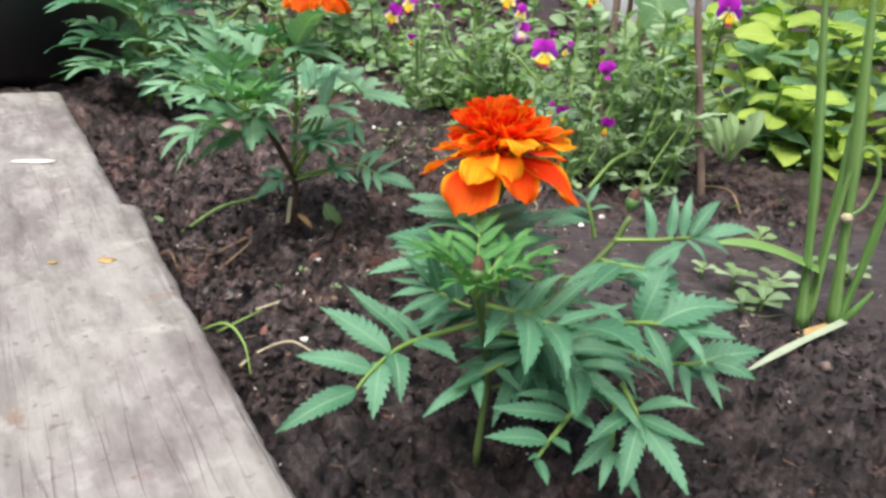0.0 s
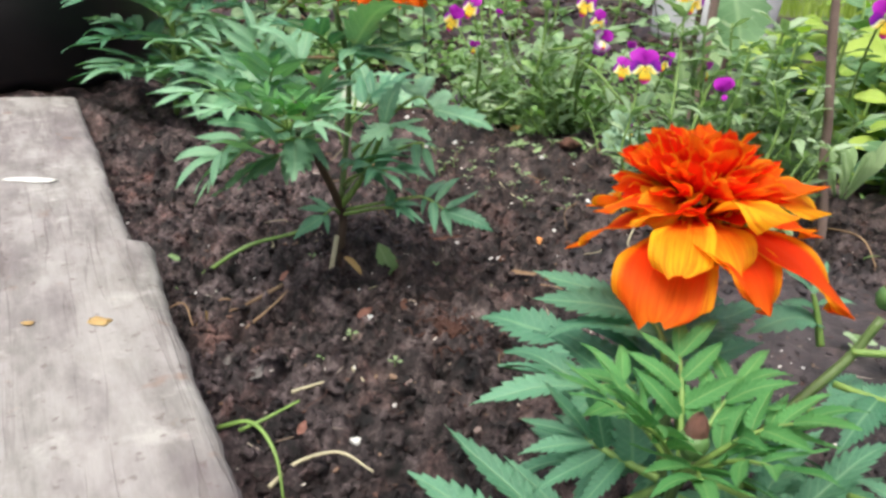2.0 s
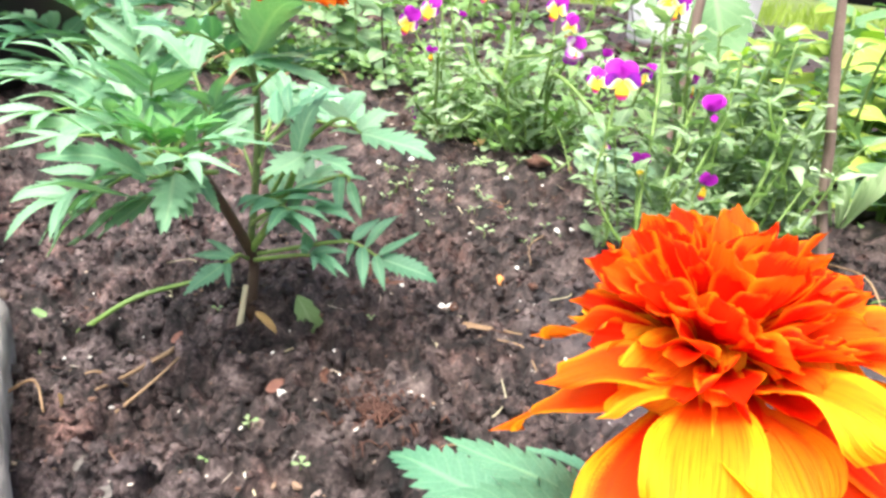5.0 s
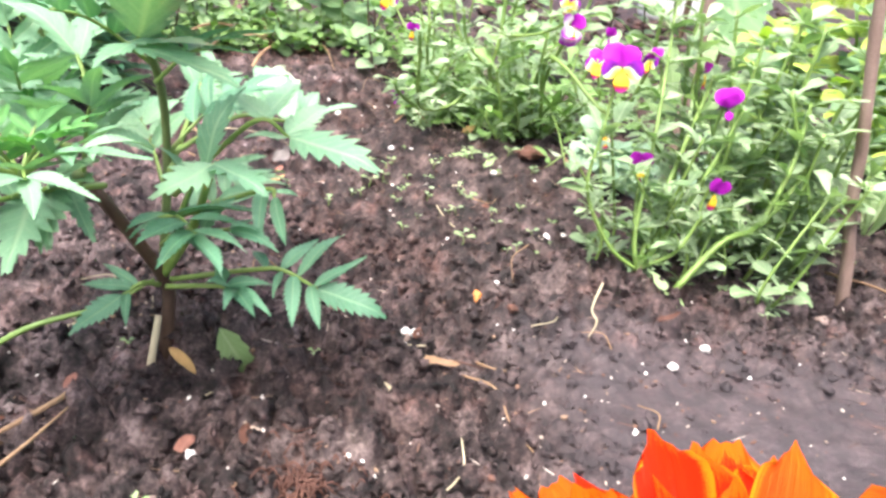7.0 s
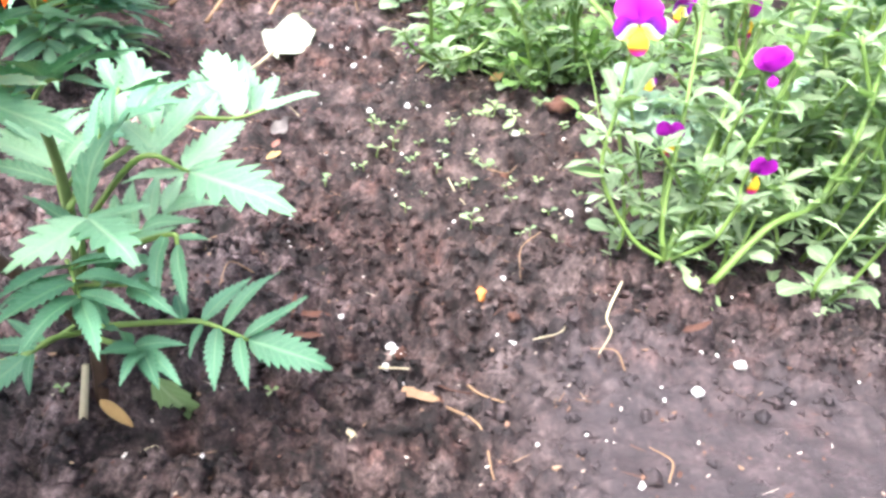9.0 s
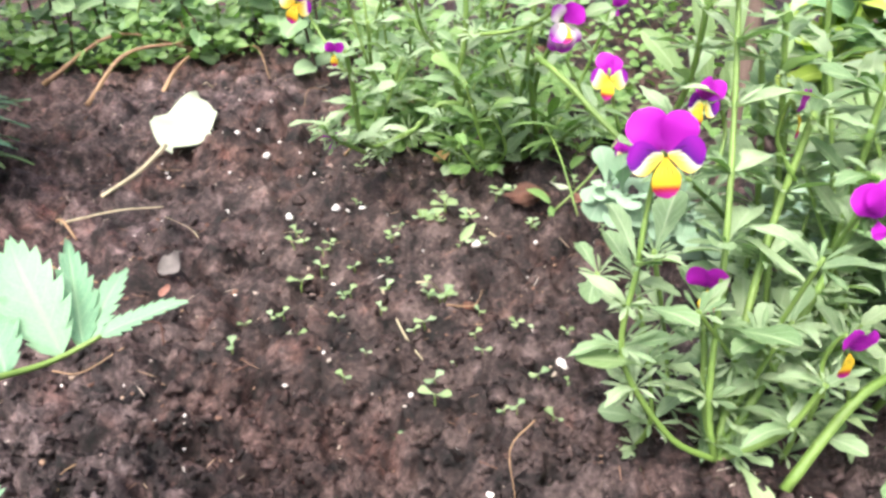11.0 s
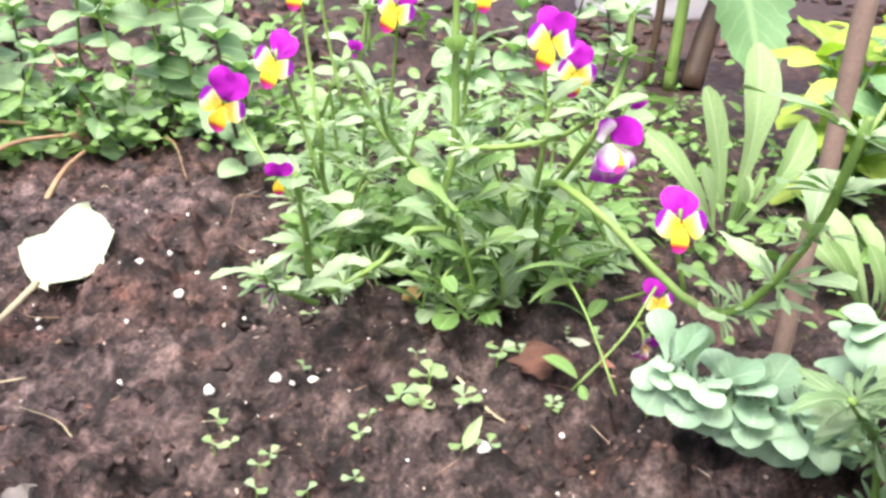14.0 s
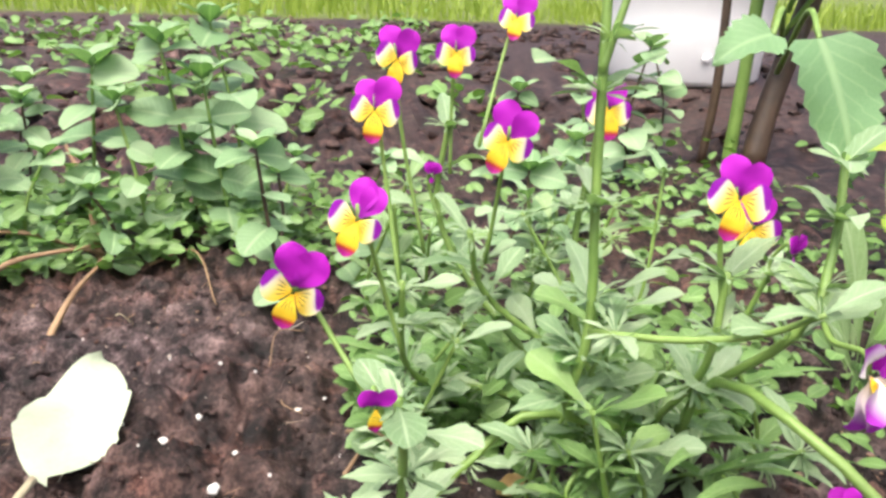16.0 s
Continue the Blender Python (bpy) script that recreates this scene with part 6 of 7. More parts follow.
# ---- light green plants with spoon-shaped leaves ----
def build_spoon_plant(at, leaves, label):
    root = on_ground(*at)
    p = thing("seedling_plant", root, label, "plant", "pale spoon-leaved plants")
    meshes = bank("spoon_leaf", lambda i: blade(1.0, 0.19 + 0.03 * (i % 2), "spoon", 0, 0, 0.35 + 0.15 * i, 0.25, 0.06, 16, 4, seed=i), PALE_LEAF, 4)
    for i, (b, t) in enumerate(leaves):
        b, t = Vector(b), Vector(t)
        part("leaf", meshes[i % 4], p, aim(b, t - b + V(0, 0, 0.01), (0.1, -1, 0.5), (t - b).length))


def spoon_set(x, y, n, h, seed):
    q = random.Random(seed)
    out = []
    for i in range(n):
        a = i * 2.4 + q.uniform(-0.3, 0.3)
        z = ground_z(x, y)
        out.append(((x + 0.004 * math.cos(a), y + 0.004 * math.sin(a), z), (x + math.cos(a) * h * q.uniform(0.25, 0.8), y + math.sin(a) * h * q.uniform(0.25, 0.8), z + h * q.uniform(0.5, 1.0))))
    return out


build_spoon_plant((0.347, 0.92), [((0.347, 0.92, 0.01), (0.328, 0.918, 0.09)), ((0.352, 0.922, 0.01), (0.366, 0.92, 0.116)), ((0.335, 0.905, 0.01), (0.291, 0.898, 0.07)), ((0.35, 0.91, 0.01), (0.40, 0.90, 0.075))] + spoon_set(0.347, 0.92, 6, 0.045, 3), "pale green spoon-leaved plant growing in the bed")
build_spoon_plant((0.40, 0.69), spoon_set(0.40, 0.69, 18, 0.05, 4), "pale green young plant with spoon-shaped leaves")
build_spoon_plant((0.43, 0.80), spoon_set(0.43, 0.80, 12, 0.06, 5), "light green leafy plant in the bed")
build_spoon_plant((0.385, 0.83), spoon_set(0.385, 0.83, 12, 0.06, 6), "light green leafy plant near the stick")


# ---- leafy herb patch behind the violas ----
def build_mint(x, y, h, seed, size, lean=(0, 0)):
    q = random.Random(seed)
    root = on_ground(x, y, -0.002)
    p = thing("mint_plant", root, "upright green herb stem with paired oval leaves", "herb", "herbs behind the violas")
    top = root + V(lean[0] + q.uniform(-0.02, 0.02), lean[1] + q.uniform(-0.02, 0.02), h)
    pts = [root, root.lerp(top, 0.5) + V(q.uniform(-0.01, 0.01), q.uniform(-0.01, 0.01), 0), top]
    stem_part(p, pts, 0.0013, 0.0009, STEM_DARK if q.random() < 0.5 else STEM_GREEN, 10)
    path = curve_pts(pts, 30)
    leaves = bank("mint_leaf", lambda i: blade(1.0, 0.74 + 0.08 * (i % 3), "oval", 7 if i % 2 else 0, 0.06, 0.25 + 0.15 * (i % 3), 0.2, 0.03, 12, 4, seed=i), MINT_LEAF, 6)
    young = bank("mint_young", lambda i: blade(1.0, 0.64, "oval", 0, 0, 0.3, 0.3, 0.02, 10, 4, seed=i), MINT_LEAF, 3)
    n = max(3, int(h / 0.017))
    a0 = q.uniform(0, 3.14)
    for k in range(n):
        s = 0.15 + 0.82 * k / (n - 1)
        i = min(29, int(30 * s))
        a = a0 + (k % 2) * 1.57 + q.uniform(-0.3, 0.3)
        l = size * (1.05 - 0.25 * abs(s - 0.6)) * q.uniform(0.8, 1.15)
        for w in (0, math.pi):
            part("leaf", q.choice(leaves), p, aim(path[i], V(math.cos(a + w), math.sin(a + w), q.uniform(-0.35, 0.4)), V(0, -0.5, 1) + rand_unit(q) * 0.5, l * 0.82))
    for w in range(4):
        a = a0 + w * 1.57
        part("leaf", young[w % 3], p, aim(path[-1], V(math.cos(a), math.sin(a), 0.8), (-math.cos(a), -math.sin(a), 0.7), size * 0.65))


STEMS = ((-0.068, 1.095, 0.118, 0.036), (-0.022, 1.066, 0.094, 0.026), (-0.002, 1.075, 0.114, 0.034), (0.030, 1.062, 0.108, 0.034), (0.028, 1.120, 0.132, 0.036), (0.066, 0.988, 0.086, 0.025),
         (-0.006, 1.105, 0.066, 0.026), (-0.090, 1.065, 0.064, 0.026), (-0.128, 1.120, 0.124, 0.034), (-0.118, 1.080, 0.074, 0.028), (-0.045, 1.055, 0.052, 0.024), (0.055, 1.040, 0.056, 0.026), (0.098, 1.020, 0.050, 0.024))
for i, (x, y, h, size) in enumerate(STEMS):
    build_mint(x, y, h, 600 + i, size)
q = random.Random(4)
for i in range(26):
    build_mint(q.uniform(-0.38, -0.13), 1.06 + 0.17 * q.random() ** 1.3, q.uniform(0.05, 0.115), 640 + i, q.uniform(0.025, 0.034))
for i in range(9):
    build_mint(q.uniform(-0.14, 0.13), q.uniform(1.05, 1.13), q.uniform(0.03, 0.055), 680 + i, q.uniform(0.018, 0.024))
for i, (x, y, h) in enumerate(((0.30, 1.22, 0.10), (0.36, 1.28, 0.13), (0.26, 1.15, 0.07), (0.42, 1.36, 0.12), (0.21, 1.12, 0.06), (0.24, 1.3, 0.09))):
    build_mint(x, y, h, 700 + i, 0.034)


# ---- broad-leaved plant with dark stems, in front of the white bucket ----
def build_broad_plant():
    root = on_ground(0.516, 1.33, -0.004)
    p = thing("dahlia_plant", root, "tall plant with dark stems and broad toothed leaves", "plant")
    stem_part(p, [root, V(0.535, 1.345, 0.08), V(0.572, 1.36, 0.2), V(0.60, 1.37, 0.34)], 0.013, 0.010, STEM_DARK)
    stem_part(p, [on_ground(0.495, 1.34), V(0.497, 1.34, 0.1), V(0.50, 1.34, 0.30)], 0.007, 0.006, STEM_GREEN)
    stem_part(p, [on_ground(0.475, 1.36), V(0.48, 1.36, 0.1), V(0.475, 1.37, 0.30)], 0.005, 0.004, STEM_DARK)
    leaves = bank("broad_leaf", lambda i: blade(1.0, 0.86, "heart", 8, 0.20, 0.5, 0.15, 0.06, 27, 8, seed=i), BIG_LEAF, 3)
    for i, (b, t, s, up) in enumerate((((0.455, 1.165, 0.148), (0.468, 1.10, 0.075), 0.118, (0.15, -0.8, 0.75)), ((0.42, 1.17, 0.150), (0.372, 1.15, 0.142), 0.06, (0, -0.6, 1)), ((0.58, 1.30, 0.21), (0.68, 1.22, 0.16), 0.13, (0, -0.6, 1)), ((0.55, 1.33, 0.24), (0.45, 1.27, 0.22), 0.12, (0, -0.5, 1)), ((0.53, 1.33, 0.2), (0.56, 1.45, 0.2), 0.12, (0, -0.3, 1)))):
        b, t = Vector(b), Vector(t)
        part("leaf", leaves[i % 3], p, aim(b, t - b, up, s))
        stem_part(p, [V(0.535, 1.345, 0.10 + 0.02 * i), b.lerp(V(0.535, 1.345, 0.14), 0.4) + V(0, 0, 0.02), b], 0.003, 0.0022, STEM_GREEN, 8, "leaf_stalk", 6)


build_broad_plant()


# ---- yellow-green plants on the far right ----
def build_lime_plant(x, y, h, seed, size, mats=(LIME_LEAF, BIG_LEAF)):
    q = random.Random(seed)
    root = on_ground(x, y, -0.003)
    p = thing("leafy_plant", root, "bushy plant with broad yellow-green leaves", "plant", "yellow-green plants")
    for sidx in range(4):
        top = root + V(q.uniform(-0.05, 0.05), q.uniform(-0.05, 0.05), h * q.uniform(0.7, 1.1))
        pts = [root, root.lerp(top, 0.5) + V(q.uniform(-0.01, 0.01), q.uniform(-0.01, 0.01), 0), top]
        stem_part(p, pts, 0.0022, 0.0014, STEM_GREEN)
        path = curve_pts(pts, 20)
        for k in range(9):
            i = min(19, int(20 * (0.2 + 0.8 * k / 8)))
            a = k * 2.4 + sidx
            lime = mats[0] if q.random() < 0.62 else mats[1]
            leaves = bank("lime_" + lime.name, lambda j: blade(1.0, 0.68, "oval", 7 if j % 2 else 0, 0.08, 0.6, 0.2, 0.04, 16, 4, seed=j), lime, 4)
            part("leaf", q.choice(leaves), p, aim(path[i], V(math.cos(a), math.sin(a), q.uniform(-0.1, 0.6)), V(0, -0.35, 1) + rand_unit(q) * 0.3, size * 0.85 * q.uniform(0.6, 1.2)))


for i, (x, y, h, s) in enumerate(((0.47, 0.745, 0.09, 0.05), (0.55, 0.80, 0.13, 0.055), (0.50, 0.90, 0.14, 0.055), (0.64, 0.92, 0.16, 0.06), (0.58, 0.70, 0.10, 0.05), (0.72, 1.05, 0.2, 0.07), (0.60, 1.05, 0.16, 0.06), (0.80, 0.9, 0.18, 0.07), (0.52, 0.74, 0.06, 0.05), (0.48, 0.82, 0.11, 0.055), (0.44, 0.95, 0.12, 0.05), (0.56, 0.95, 0.15, 0.06), (0.68, 0.8, 0.12, 0.06), (0.50, 1.05, 0.10, 0.05))):
    build_lime_plant(x, y, h, 800 + i, s)


# ---- onion tuft ----
def build_onion():
    root = on_ground(0.336, 0.390, -0.003)
    p = thing("onion_plant", root, "tuft of tall green onion leaves with a curled scape", "plant")
    r1, r2 = V(0.3250, 0.389, 0.0), V(0.3455, 0.393, 0.0)
    for b, m, t, r in ((r1, (0.3110, 0.391, 0.085), (0.290, 0.395, 0.185), 0.0029), (r1 + V(0.002, 0.001, 0), (0.3285, 0.395, 0.060), (0.3270, 0.400, 0.115), 0.0024), (r2, (0.3285, 0.391, 0.095), (0.312, 0.392, 0.185), 0.0034), (r2 + V(0.002, 0, 0), (0.351, 0.391, 0.050), (0.352, 0.388, 0.135), 0.0026), (r2 + V(0.001, -0.001, 0), (0.351, 0.388, 0.012), (0.357, 0.386, 0.026), 0.0022)):
        b, t = Vector(b), Vector(t)
        path = curve_pts([b, Vector(m), t], 18)
        sh = Shape()
        sh.tube([q2 - b for q2 in path], [r * (1.25 - 0.45 * math.sin(math.pi * min(1, k / 9)) - 0.95 * (k / 18) ** 2) for k in range(19)], 10)
        part("leaf", sh.mesh("onion_leaf", ONION_LEAF), p, Matrix.Translation(b))
    sh = Shape()
    path = curve_pts([r1 + V(0.004, 0, 0.006), V(0.3275, 0.390, 0.045), V(0.3270, 0.390, 0.080), V(0.3297, 0.389, 0.1015), V(0.3365, 0.388, 0.1000), V(0.3412, 0.388, 0.0880), V(0.3392, 0.388, 0.0740), V(0.3330, 0.388, 0.0670)], 36)
    sh.tube([q2 - r1 for q2 in path], [0.0015 - 0.0006 * k / 36 for k in range(37)], 8)
    scape = part("scape", sh.mesh("scape", ONION_LEAF), p, Matrix.Translation(r1))
    s = lump(random.Random(2), 0.0034, 0.8, 2, 0.12)
    part("flower_bud", s.mesh("onion_bud", STEM_PALE), scape, aim((0.3312, 0.388, 0.0658), (-1, 0, -0.35)), "pale papery flower bud")
    flat = blade(0.066, 0.0085, "strap", n=18, droop=0.55, fold=0.4, seed=2)
    part("leaf", flat.mesh("onion_flat_leaf", ONION_LEAF), p, aim((0.3260, 0.388, 0.034), (-1, 0.0, 0.46), (0.2, -0.3, 1)))
    dry = blade(0.105, 0.0045, "strap", n=14, droop=0.05, fold=0.3, wave=0.05, seed=3)
    part("withered_leaf", dry.mesh("onion_dry_leaf", WHITE_LEAF), p, aim((0.347, 0.386, 0.007), (-0.085, -0.061, 0.004), (0, 0, 1)), "withered pale onion leaf lying on soil")
    dry = blade(0.038, 0.005, "strap", n=10, droop=0.1, fold=0.3, seed=4)
    part("withered_leaf", dry.mesh("onion_tan_leaf", DRY), p, aim((0.338, 0.384, 0.005), (-1, -0.5, 0.0), (0, 0, 1)), "tan withered onion leaf")


build_onion()


# ---- loose things on the soil ----
def build_white_leaf():
    sh = blade(0.068, 0.043, "oval", 3, 0.10, -0.25, 0.22, 0.09, 24, 8, seed=12)
    m = aim((-0.009, 0.857, 0.012), (0.0, 0.98, 0.06), (0.1, -0.3, 1))
    leaf = thing("fallen_leaf", (-0.011, 0.852, 0.016), "bleached white fallen leaf lying on the soil", "leaf")
    part("leaf_blade", sh.mesh("white_leaf", WHITE_LEAF), leaf, m)
    stem_part(leaf, [V(-0.011, 0.852, 0.016), V(-0.020, 0.825, 0.010), V(-0.032, 0.800, 0.007)], 0.0016, 0.0011, STEM_PALE, 8, "leaf_stalk", 6)


build_white_leaf()


def pebble(x, y, size, material=PERLITE, label="small white perlite grain on the soil", name="perlite_grain", cat="pebble", flat=0.75, seed=None, group="white grains on the soil"):
    r = random.Random(seed if seed is not None else int(x * 1e5) + int(y * 1e4))
    m = lump(r, size * 0.8, flat, 3 if size > 0.008 else 2, 0.75)
    single(name, m.mesh(name, material), Matrix.Translation(on_ground(x, y, size * flat * 0.6)) @ pose(0, 0, 0, 0, 0, r.uniform(0, 360)), label, cat, group)


for x, y, s in ((0.071, 0.789, 0.0030), (0.097, 0.786, 0.0030), (0.112, 0.780, 0.0032), (0.159, 0.736, 0.0034), (0.173, 0.735, 0.0034), (0.195, 0.651, 0.0034), (0.150, 0.570, 0.0036), (0.119, 0.544, 0.0026),
                (0.123, 0.536, 0.0032), (0.166, 0.548, 0.0024), (0.103, 0.782, 0.0018), (0.248, 0.535, 0.0028), (0.049, 0.85, 0.003), (0.028, 0.87, 0.0022), (0.035, 0.90, 0.002), (0.168, 0.728, 0.0030), (0.119, 0.531, 0.0020), (0.126, 0.520, 0.0024), (0.055, 0.447, 0.0022), (0.060, 0.353, 0.0026), (0.230, 0.520, 0.0028), (0.205, 0.655, 0.0024), (0.215, 0.648, 0.0020)):
    pebble(x, y, s)
q = random.Random(31)
for i in range(170):
    pebble(q.uniform(-0.05, 0.30), q.uniform(0.36, 0.98), abs(q.gauss(0.0004, 0.0004)) + 0.0005, seed=i)
for i in range(24):
    pebble(q.uniform(-0.05, 0.35), q.uniform(0.33, 0.98), q.uniform(0.0015, 0.004), STONE, "small brown stone on the soil", "pebble", seed=900 + i, group="brown stones on the soil")
pebble(0.197, 0.772, 0.0115, RUST, "rust-brown soil clod among seedlings", "clod", "soil clod", 0.4, 1, "clods")
pebble(0.153, 0.588, 0.0042, ORANGE_CRUMB, "small orange crumb of bark on the soil", "bark_crumb", "bark", 0.9, 2, "bark crumbs")
pebble(-0.066, 0.730, 0.015, STONE, "rounded grey-brown stone half sunk in soil", "pebble", "stone", 0.5, 3, "brown stones on the soil")


def build_clods():
    """Loose crumbs of earth over the bed, too many to count."""
    r = random.Random(8)
    kinds = [lump(r, 1.0, 0.7, 2, 1.3) for _ in range(14)]
    small = [lump(r, 1.0, 0.75, 1, 1.2) for _ in range(14)]
    verts, faces = [], []
    for i in range(34000):
        x, y = r.uniform(-0.22, 0.42), r.uniform(0.2, 1.05) if r.random() < 0.5 else r.uniform(0.3, 0.7)
        flat = smooth01(0.16, 0.22, x + 0.25 * (y - 0.45)) * (1 - smooth01(0.50, 0.56, y))
        flat *= smooth01(0.36, 0.42, y)
        if r.random() < flat * 0.93 or (y > 0.64 and r.random() < 0.55):
            continue
        big = i % 5 == 0
        s = min(0.0042, 0.0011 + abs(r.gauss(0, 0.0010))) if big else 0.0005 + abs(r.gauss(0, 0.0005))
        k = r.choice(kinds if big else small)
        base = len(verts)
        a = r.uniform(0, 6.28)
        ca, sa = math.cos(a) * s, math.sin(a) * s
        z = ground_z(x, y) + s * 0.3
        verts += [(x + p[0] * ca - p[1] * sa, y + p[0] * sa + p[1] * ca, z + p[2] * s) for p in k.v]
        faces += [tuple(base + j for j in f) for f in k.f]
    for i in range(900):
        x, y, s = r.uniform(-1.2, 1.3), r.uniform(1.35, 3.3), 0.006 + abs(r.gauss(0, 0.010))
        k = r.choice(kinds)
        base = len(verts)
        z = ground_z(x, y)
        verts += [(x + p[0] * s, y + p[1] * s, z + p[2] * s * 0.8) for p in k.v]
        faces += [tuple(base + j for j in f) for f in k.f]
    me = bpy.data.meshes.new("soil_crumbs")
    me.from_pydata(verts, [], faces)
    me.polygons.foreach_set("use_smooth", np.ones(len(me.polygons), dtype=bool))
    me.materials.append(SOIL)
    tagged(new("soil_crumbs", me), "loose dark crumbs of earth over the bed", "soil", kind="stuff")


build_clods()


def build_grit():
    """Fine bits of bark, straw, grit and root strewn through the soil, past counting."""
    m, n, l, b = mat("soil_grit")
    geo = n.new("ShaderNodeNewGeometry")
    col = ramp(n, l, geo.outputs["Random Per Island"], [(0.0, (0.03, 0.018, 0.014)), (0.3, (0.10, 0.045, 0.03)), (0.55, (0.16, 0.09, 0.06)), (0.75, (0.25, 0.17, 0.11)), (0.9, (0.36, 0.31, 0.26)), (1.0, (0.62, 0.58, 0.52))])
    l.new(col, b.inputs["Base Color"])
    b.inputs["Roughness"].default_value = 0.8
    r = random.Random(41)
    bit = lump(r, 1.0, 0.8, 1, 0.6)
    verts, faces = [], []
    for i in range(5200):
        x, y = r.uniform(-0.14, 0.40), r.uniform(0.24, 1.02)
        a, ln = r.uniform(0, 6.28), 0.0004 + abs(r.gauss(0, 0.0006))
        w = ln * r.uniform(0.3, 0.9)
        if r.random() < 0.2:
            ln, w = ln * r.uniform(3, 6), 0.0003
        z = ground_z(x, y) + w * 0.5
        ca, sa = math.cos(a), math.sin(a)
        base = len(verts)
        verts += [(x + p[0] * ln * ca - p[1] * w * sa, y + p[0] * ln * sa + p[1] * w * ca, z + p[2] * w) for p in bit.v]
        faces += [tuple(base + j for j in f) for f in bit.f]
    me = bpy.data.meshes.new("soil_grit")
    me.from_pydata(verts, [], faces)
    me.materials.append(m)
    tagged(new("soil_grit", me), "fine bits of bark, straw and grit in the soil", "soil", kind="stuff")


build_grit()


def twig(pts, r, material, label, name="straw", cat="straw", group="dry straws on the soil"):
    pts = [on_ground(p[0], p[1], p[2] if len(p) > 2 else 0.0025) for p in pts]
    b = pts[0]
    path = curve_pts(pts, 18)
    sh = Shape()
    sh.tube([p - b for p in path], [r * 0.52 * (1 - 0.5 * i / 18) for i in range(19)], 6)
    single(name, sh.mesh(name, material), Matrix.Translation(b), label, cat, group)


twig([(0.167, 0.780), (0.180, 0.762), (0.190, 0.748)], 0.0014, STEM_PALE, "dry pale stick lying on the soil", "stick", "stick")
twig([(-0.034, 0.478, 0.004), (-0.012, 0.484, 0.007), (0.010, 0.496, 0.009), (0.024, 0.507, 0.010)], 0.0024, STEM_GREEN, "green grass stalk lying on the soil", "grass_stalk", "grass")
twig([(0.002, 0.425), (0.011, 0.439, 0.006), (0.014, 0.456, 0.004)], 0.0015, STEM_STRAW, "curved dry straw on the soil")
twig([(0.150, 0.528), (0.155, 0.520, 0.004), (0.165, 0.513)], 0.0012, STEM_STRAW, "curved dry straw on the soil")
twig([(0.143, 0.512), (0.155, 0.500, 0.004), (0.160, 0.480), (0.166, 0.465)], 0.0010, STEM_STRAW, "curved dry straw on the soil")
twig([(-0.04, 0.425), (-0.028, 0.43, 0.008), (-0.02, 0.42, 0.004)], 0.0014, STEM_STRAW, "curled dry straw beside the plank")
twig([(0.036, 0.322), (0.042, 0.334, 0.007), (0.056, 0.332, 0.006), (0.068, 0.328)], 0.0017, STEM_PALE, "bent pale straw beside the plank")
twig([(0.013, 0.344), (0.026, 0.339, 0.010), (0.036, 0.329, 0.006), (0.041, 0.320)], 0.0017, STEM_GREEN, "limp grass blade beside the plank", "grass_stalk", "grass")
twig([(0.013, 0.346), (0.027, 0.346, 0.010), (0.039, 0.355, 0.007)], 0.0017, STEM_GREEN, "limp grass blade beside the plank", "grass_stalk", "grass")
twig([(-0.108, 0.974), (-0.09, 1.02, 0.022), (-0.05, 1.045, 0.012)], 0.0042, STEM_STRAW, "arching dry brown twig on the soil", "twig", "twig")
twig([(-0.16, 1.02), (-0.11, 1.06, 0.024), (-0.045, 1.05, 0.008)], 0.0040, STEM_STRAW, "arching dry brown twig on the soil", "twig", "twig")
twig([(-0.050, 0.950), (-0.047, 1.00, 0.010), (-0.043, 1.055, 0.012)], 0.0042, STEM_STRAW, "dry brown twig on the soil", "twig", "twig")
twig([(-0.045, 1.045), (-0.075, 1.12, 0.03), (-0.13, 1.24, 0.05)], 0.0050, STEM_STRAW, "dry brown twig leaning into the herbs", "twig", "twig")
twig([(-0.02, 1.05), (0.008, 1.044, 0.012), (0.026, 1.0, 0.003)], 0.0016, STEM_STRAW, "bent dry stalk on the soil", "twig", "twig")
twig([(-0.045, 0.775), (-0.02, 0.785, 0.004), (0.0, 0.80, 0.003)], 0.0014, STEM_PALE, "pale dry stick on the soil", "stick", "stick")
twig([(-0.05, 0.755), (-0.03, 0.735, 0.004), (-0.005, 0.718)], 0.0014, STEM_STRAW, "pale dry stick on the soil", "stick", "stick")
twig([(0.125, 0.70), (0.135, 0.675, 0.003), (0.142, 0.66)], 0.0012, STEM_PALE, "pale dry straw on the soil")
twig([(0.209, 0.572), (0.202, 0.556, 0.004), (0.203, 0.548, 0.003), (0.197, 0.535)], 0.0011, STEM_PALE, "pale dry root below the viola", "root", "root", "")
twig([(0.120, 0.88), (0.135, 0.90, 0.02), (0.15, 0.90, 0.012)], 0.0016, STEM_STRAW, "dry twig among the violas", "twig", "twig")
twig([(0.095, 0.86), (0.108, 0.875, 0.01), (0.118, 0.865)], 0.0018, STEM_STRAW, "dry twig among the violas", "twig", "twig")
q = random.Random(17)
for i in range(60):
    x, y, a, l = q.uniform(-0.05, 0.3), q.uniform(0.34, 1.0), q.uniform(0, 6.28), q.uniform(0.008, 0.028)
    twig([(x, y), (x + math.cos(a) * l * 0.5, y + math.sin(a) * l * 0.5, 0.004), (x + math.cos(a + 0.5) * l, y + math.sin(a + 0.5) * l)], q.uniform(0.0004, 0.0009), q.choice((STEM_STRAW, STEM_RUST, STEM_PALE)), "thin dry root thread on the soil", "root_thread", "straw", "root threads")


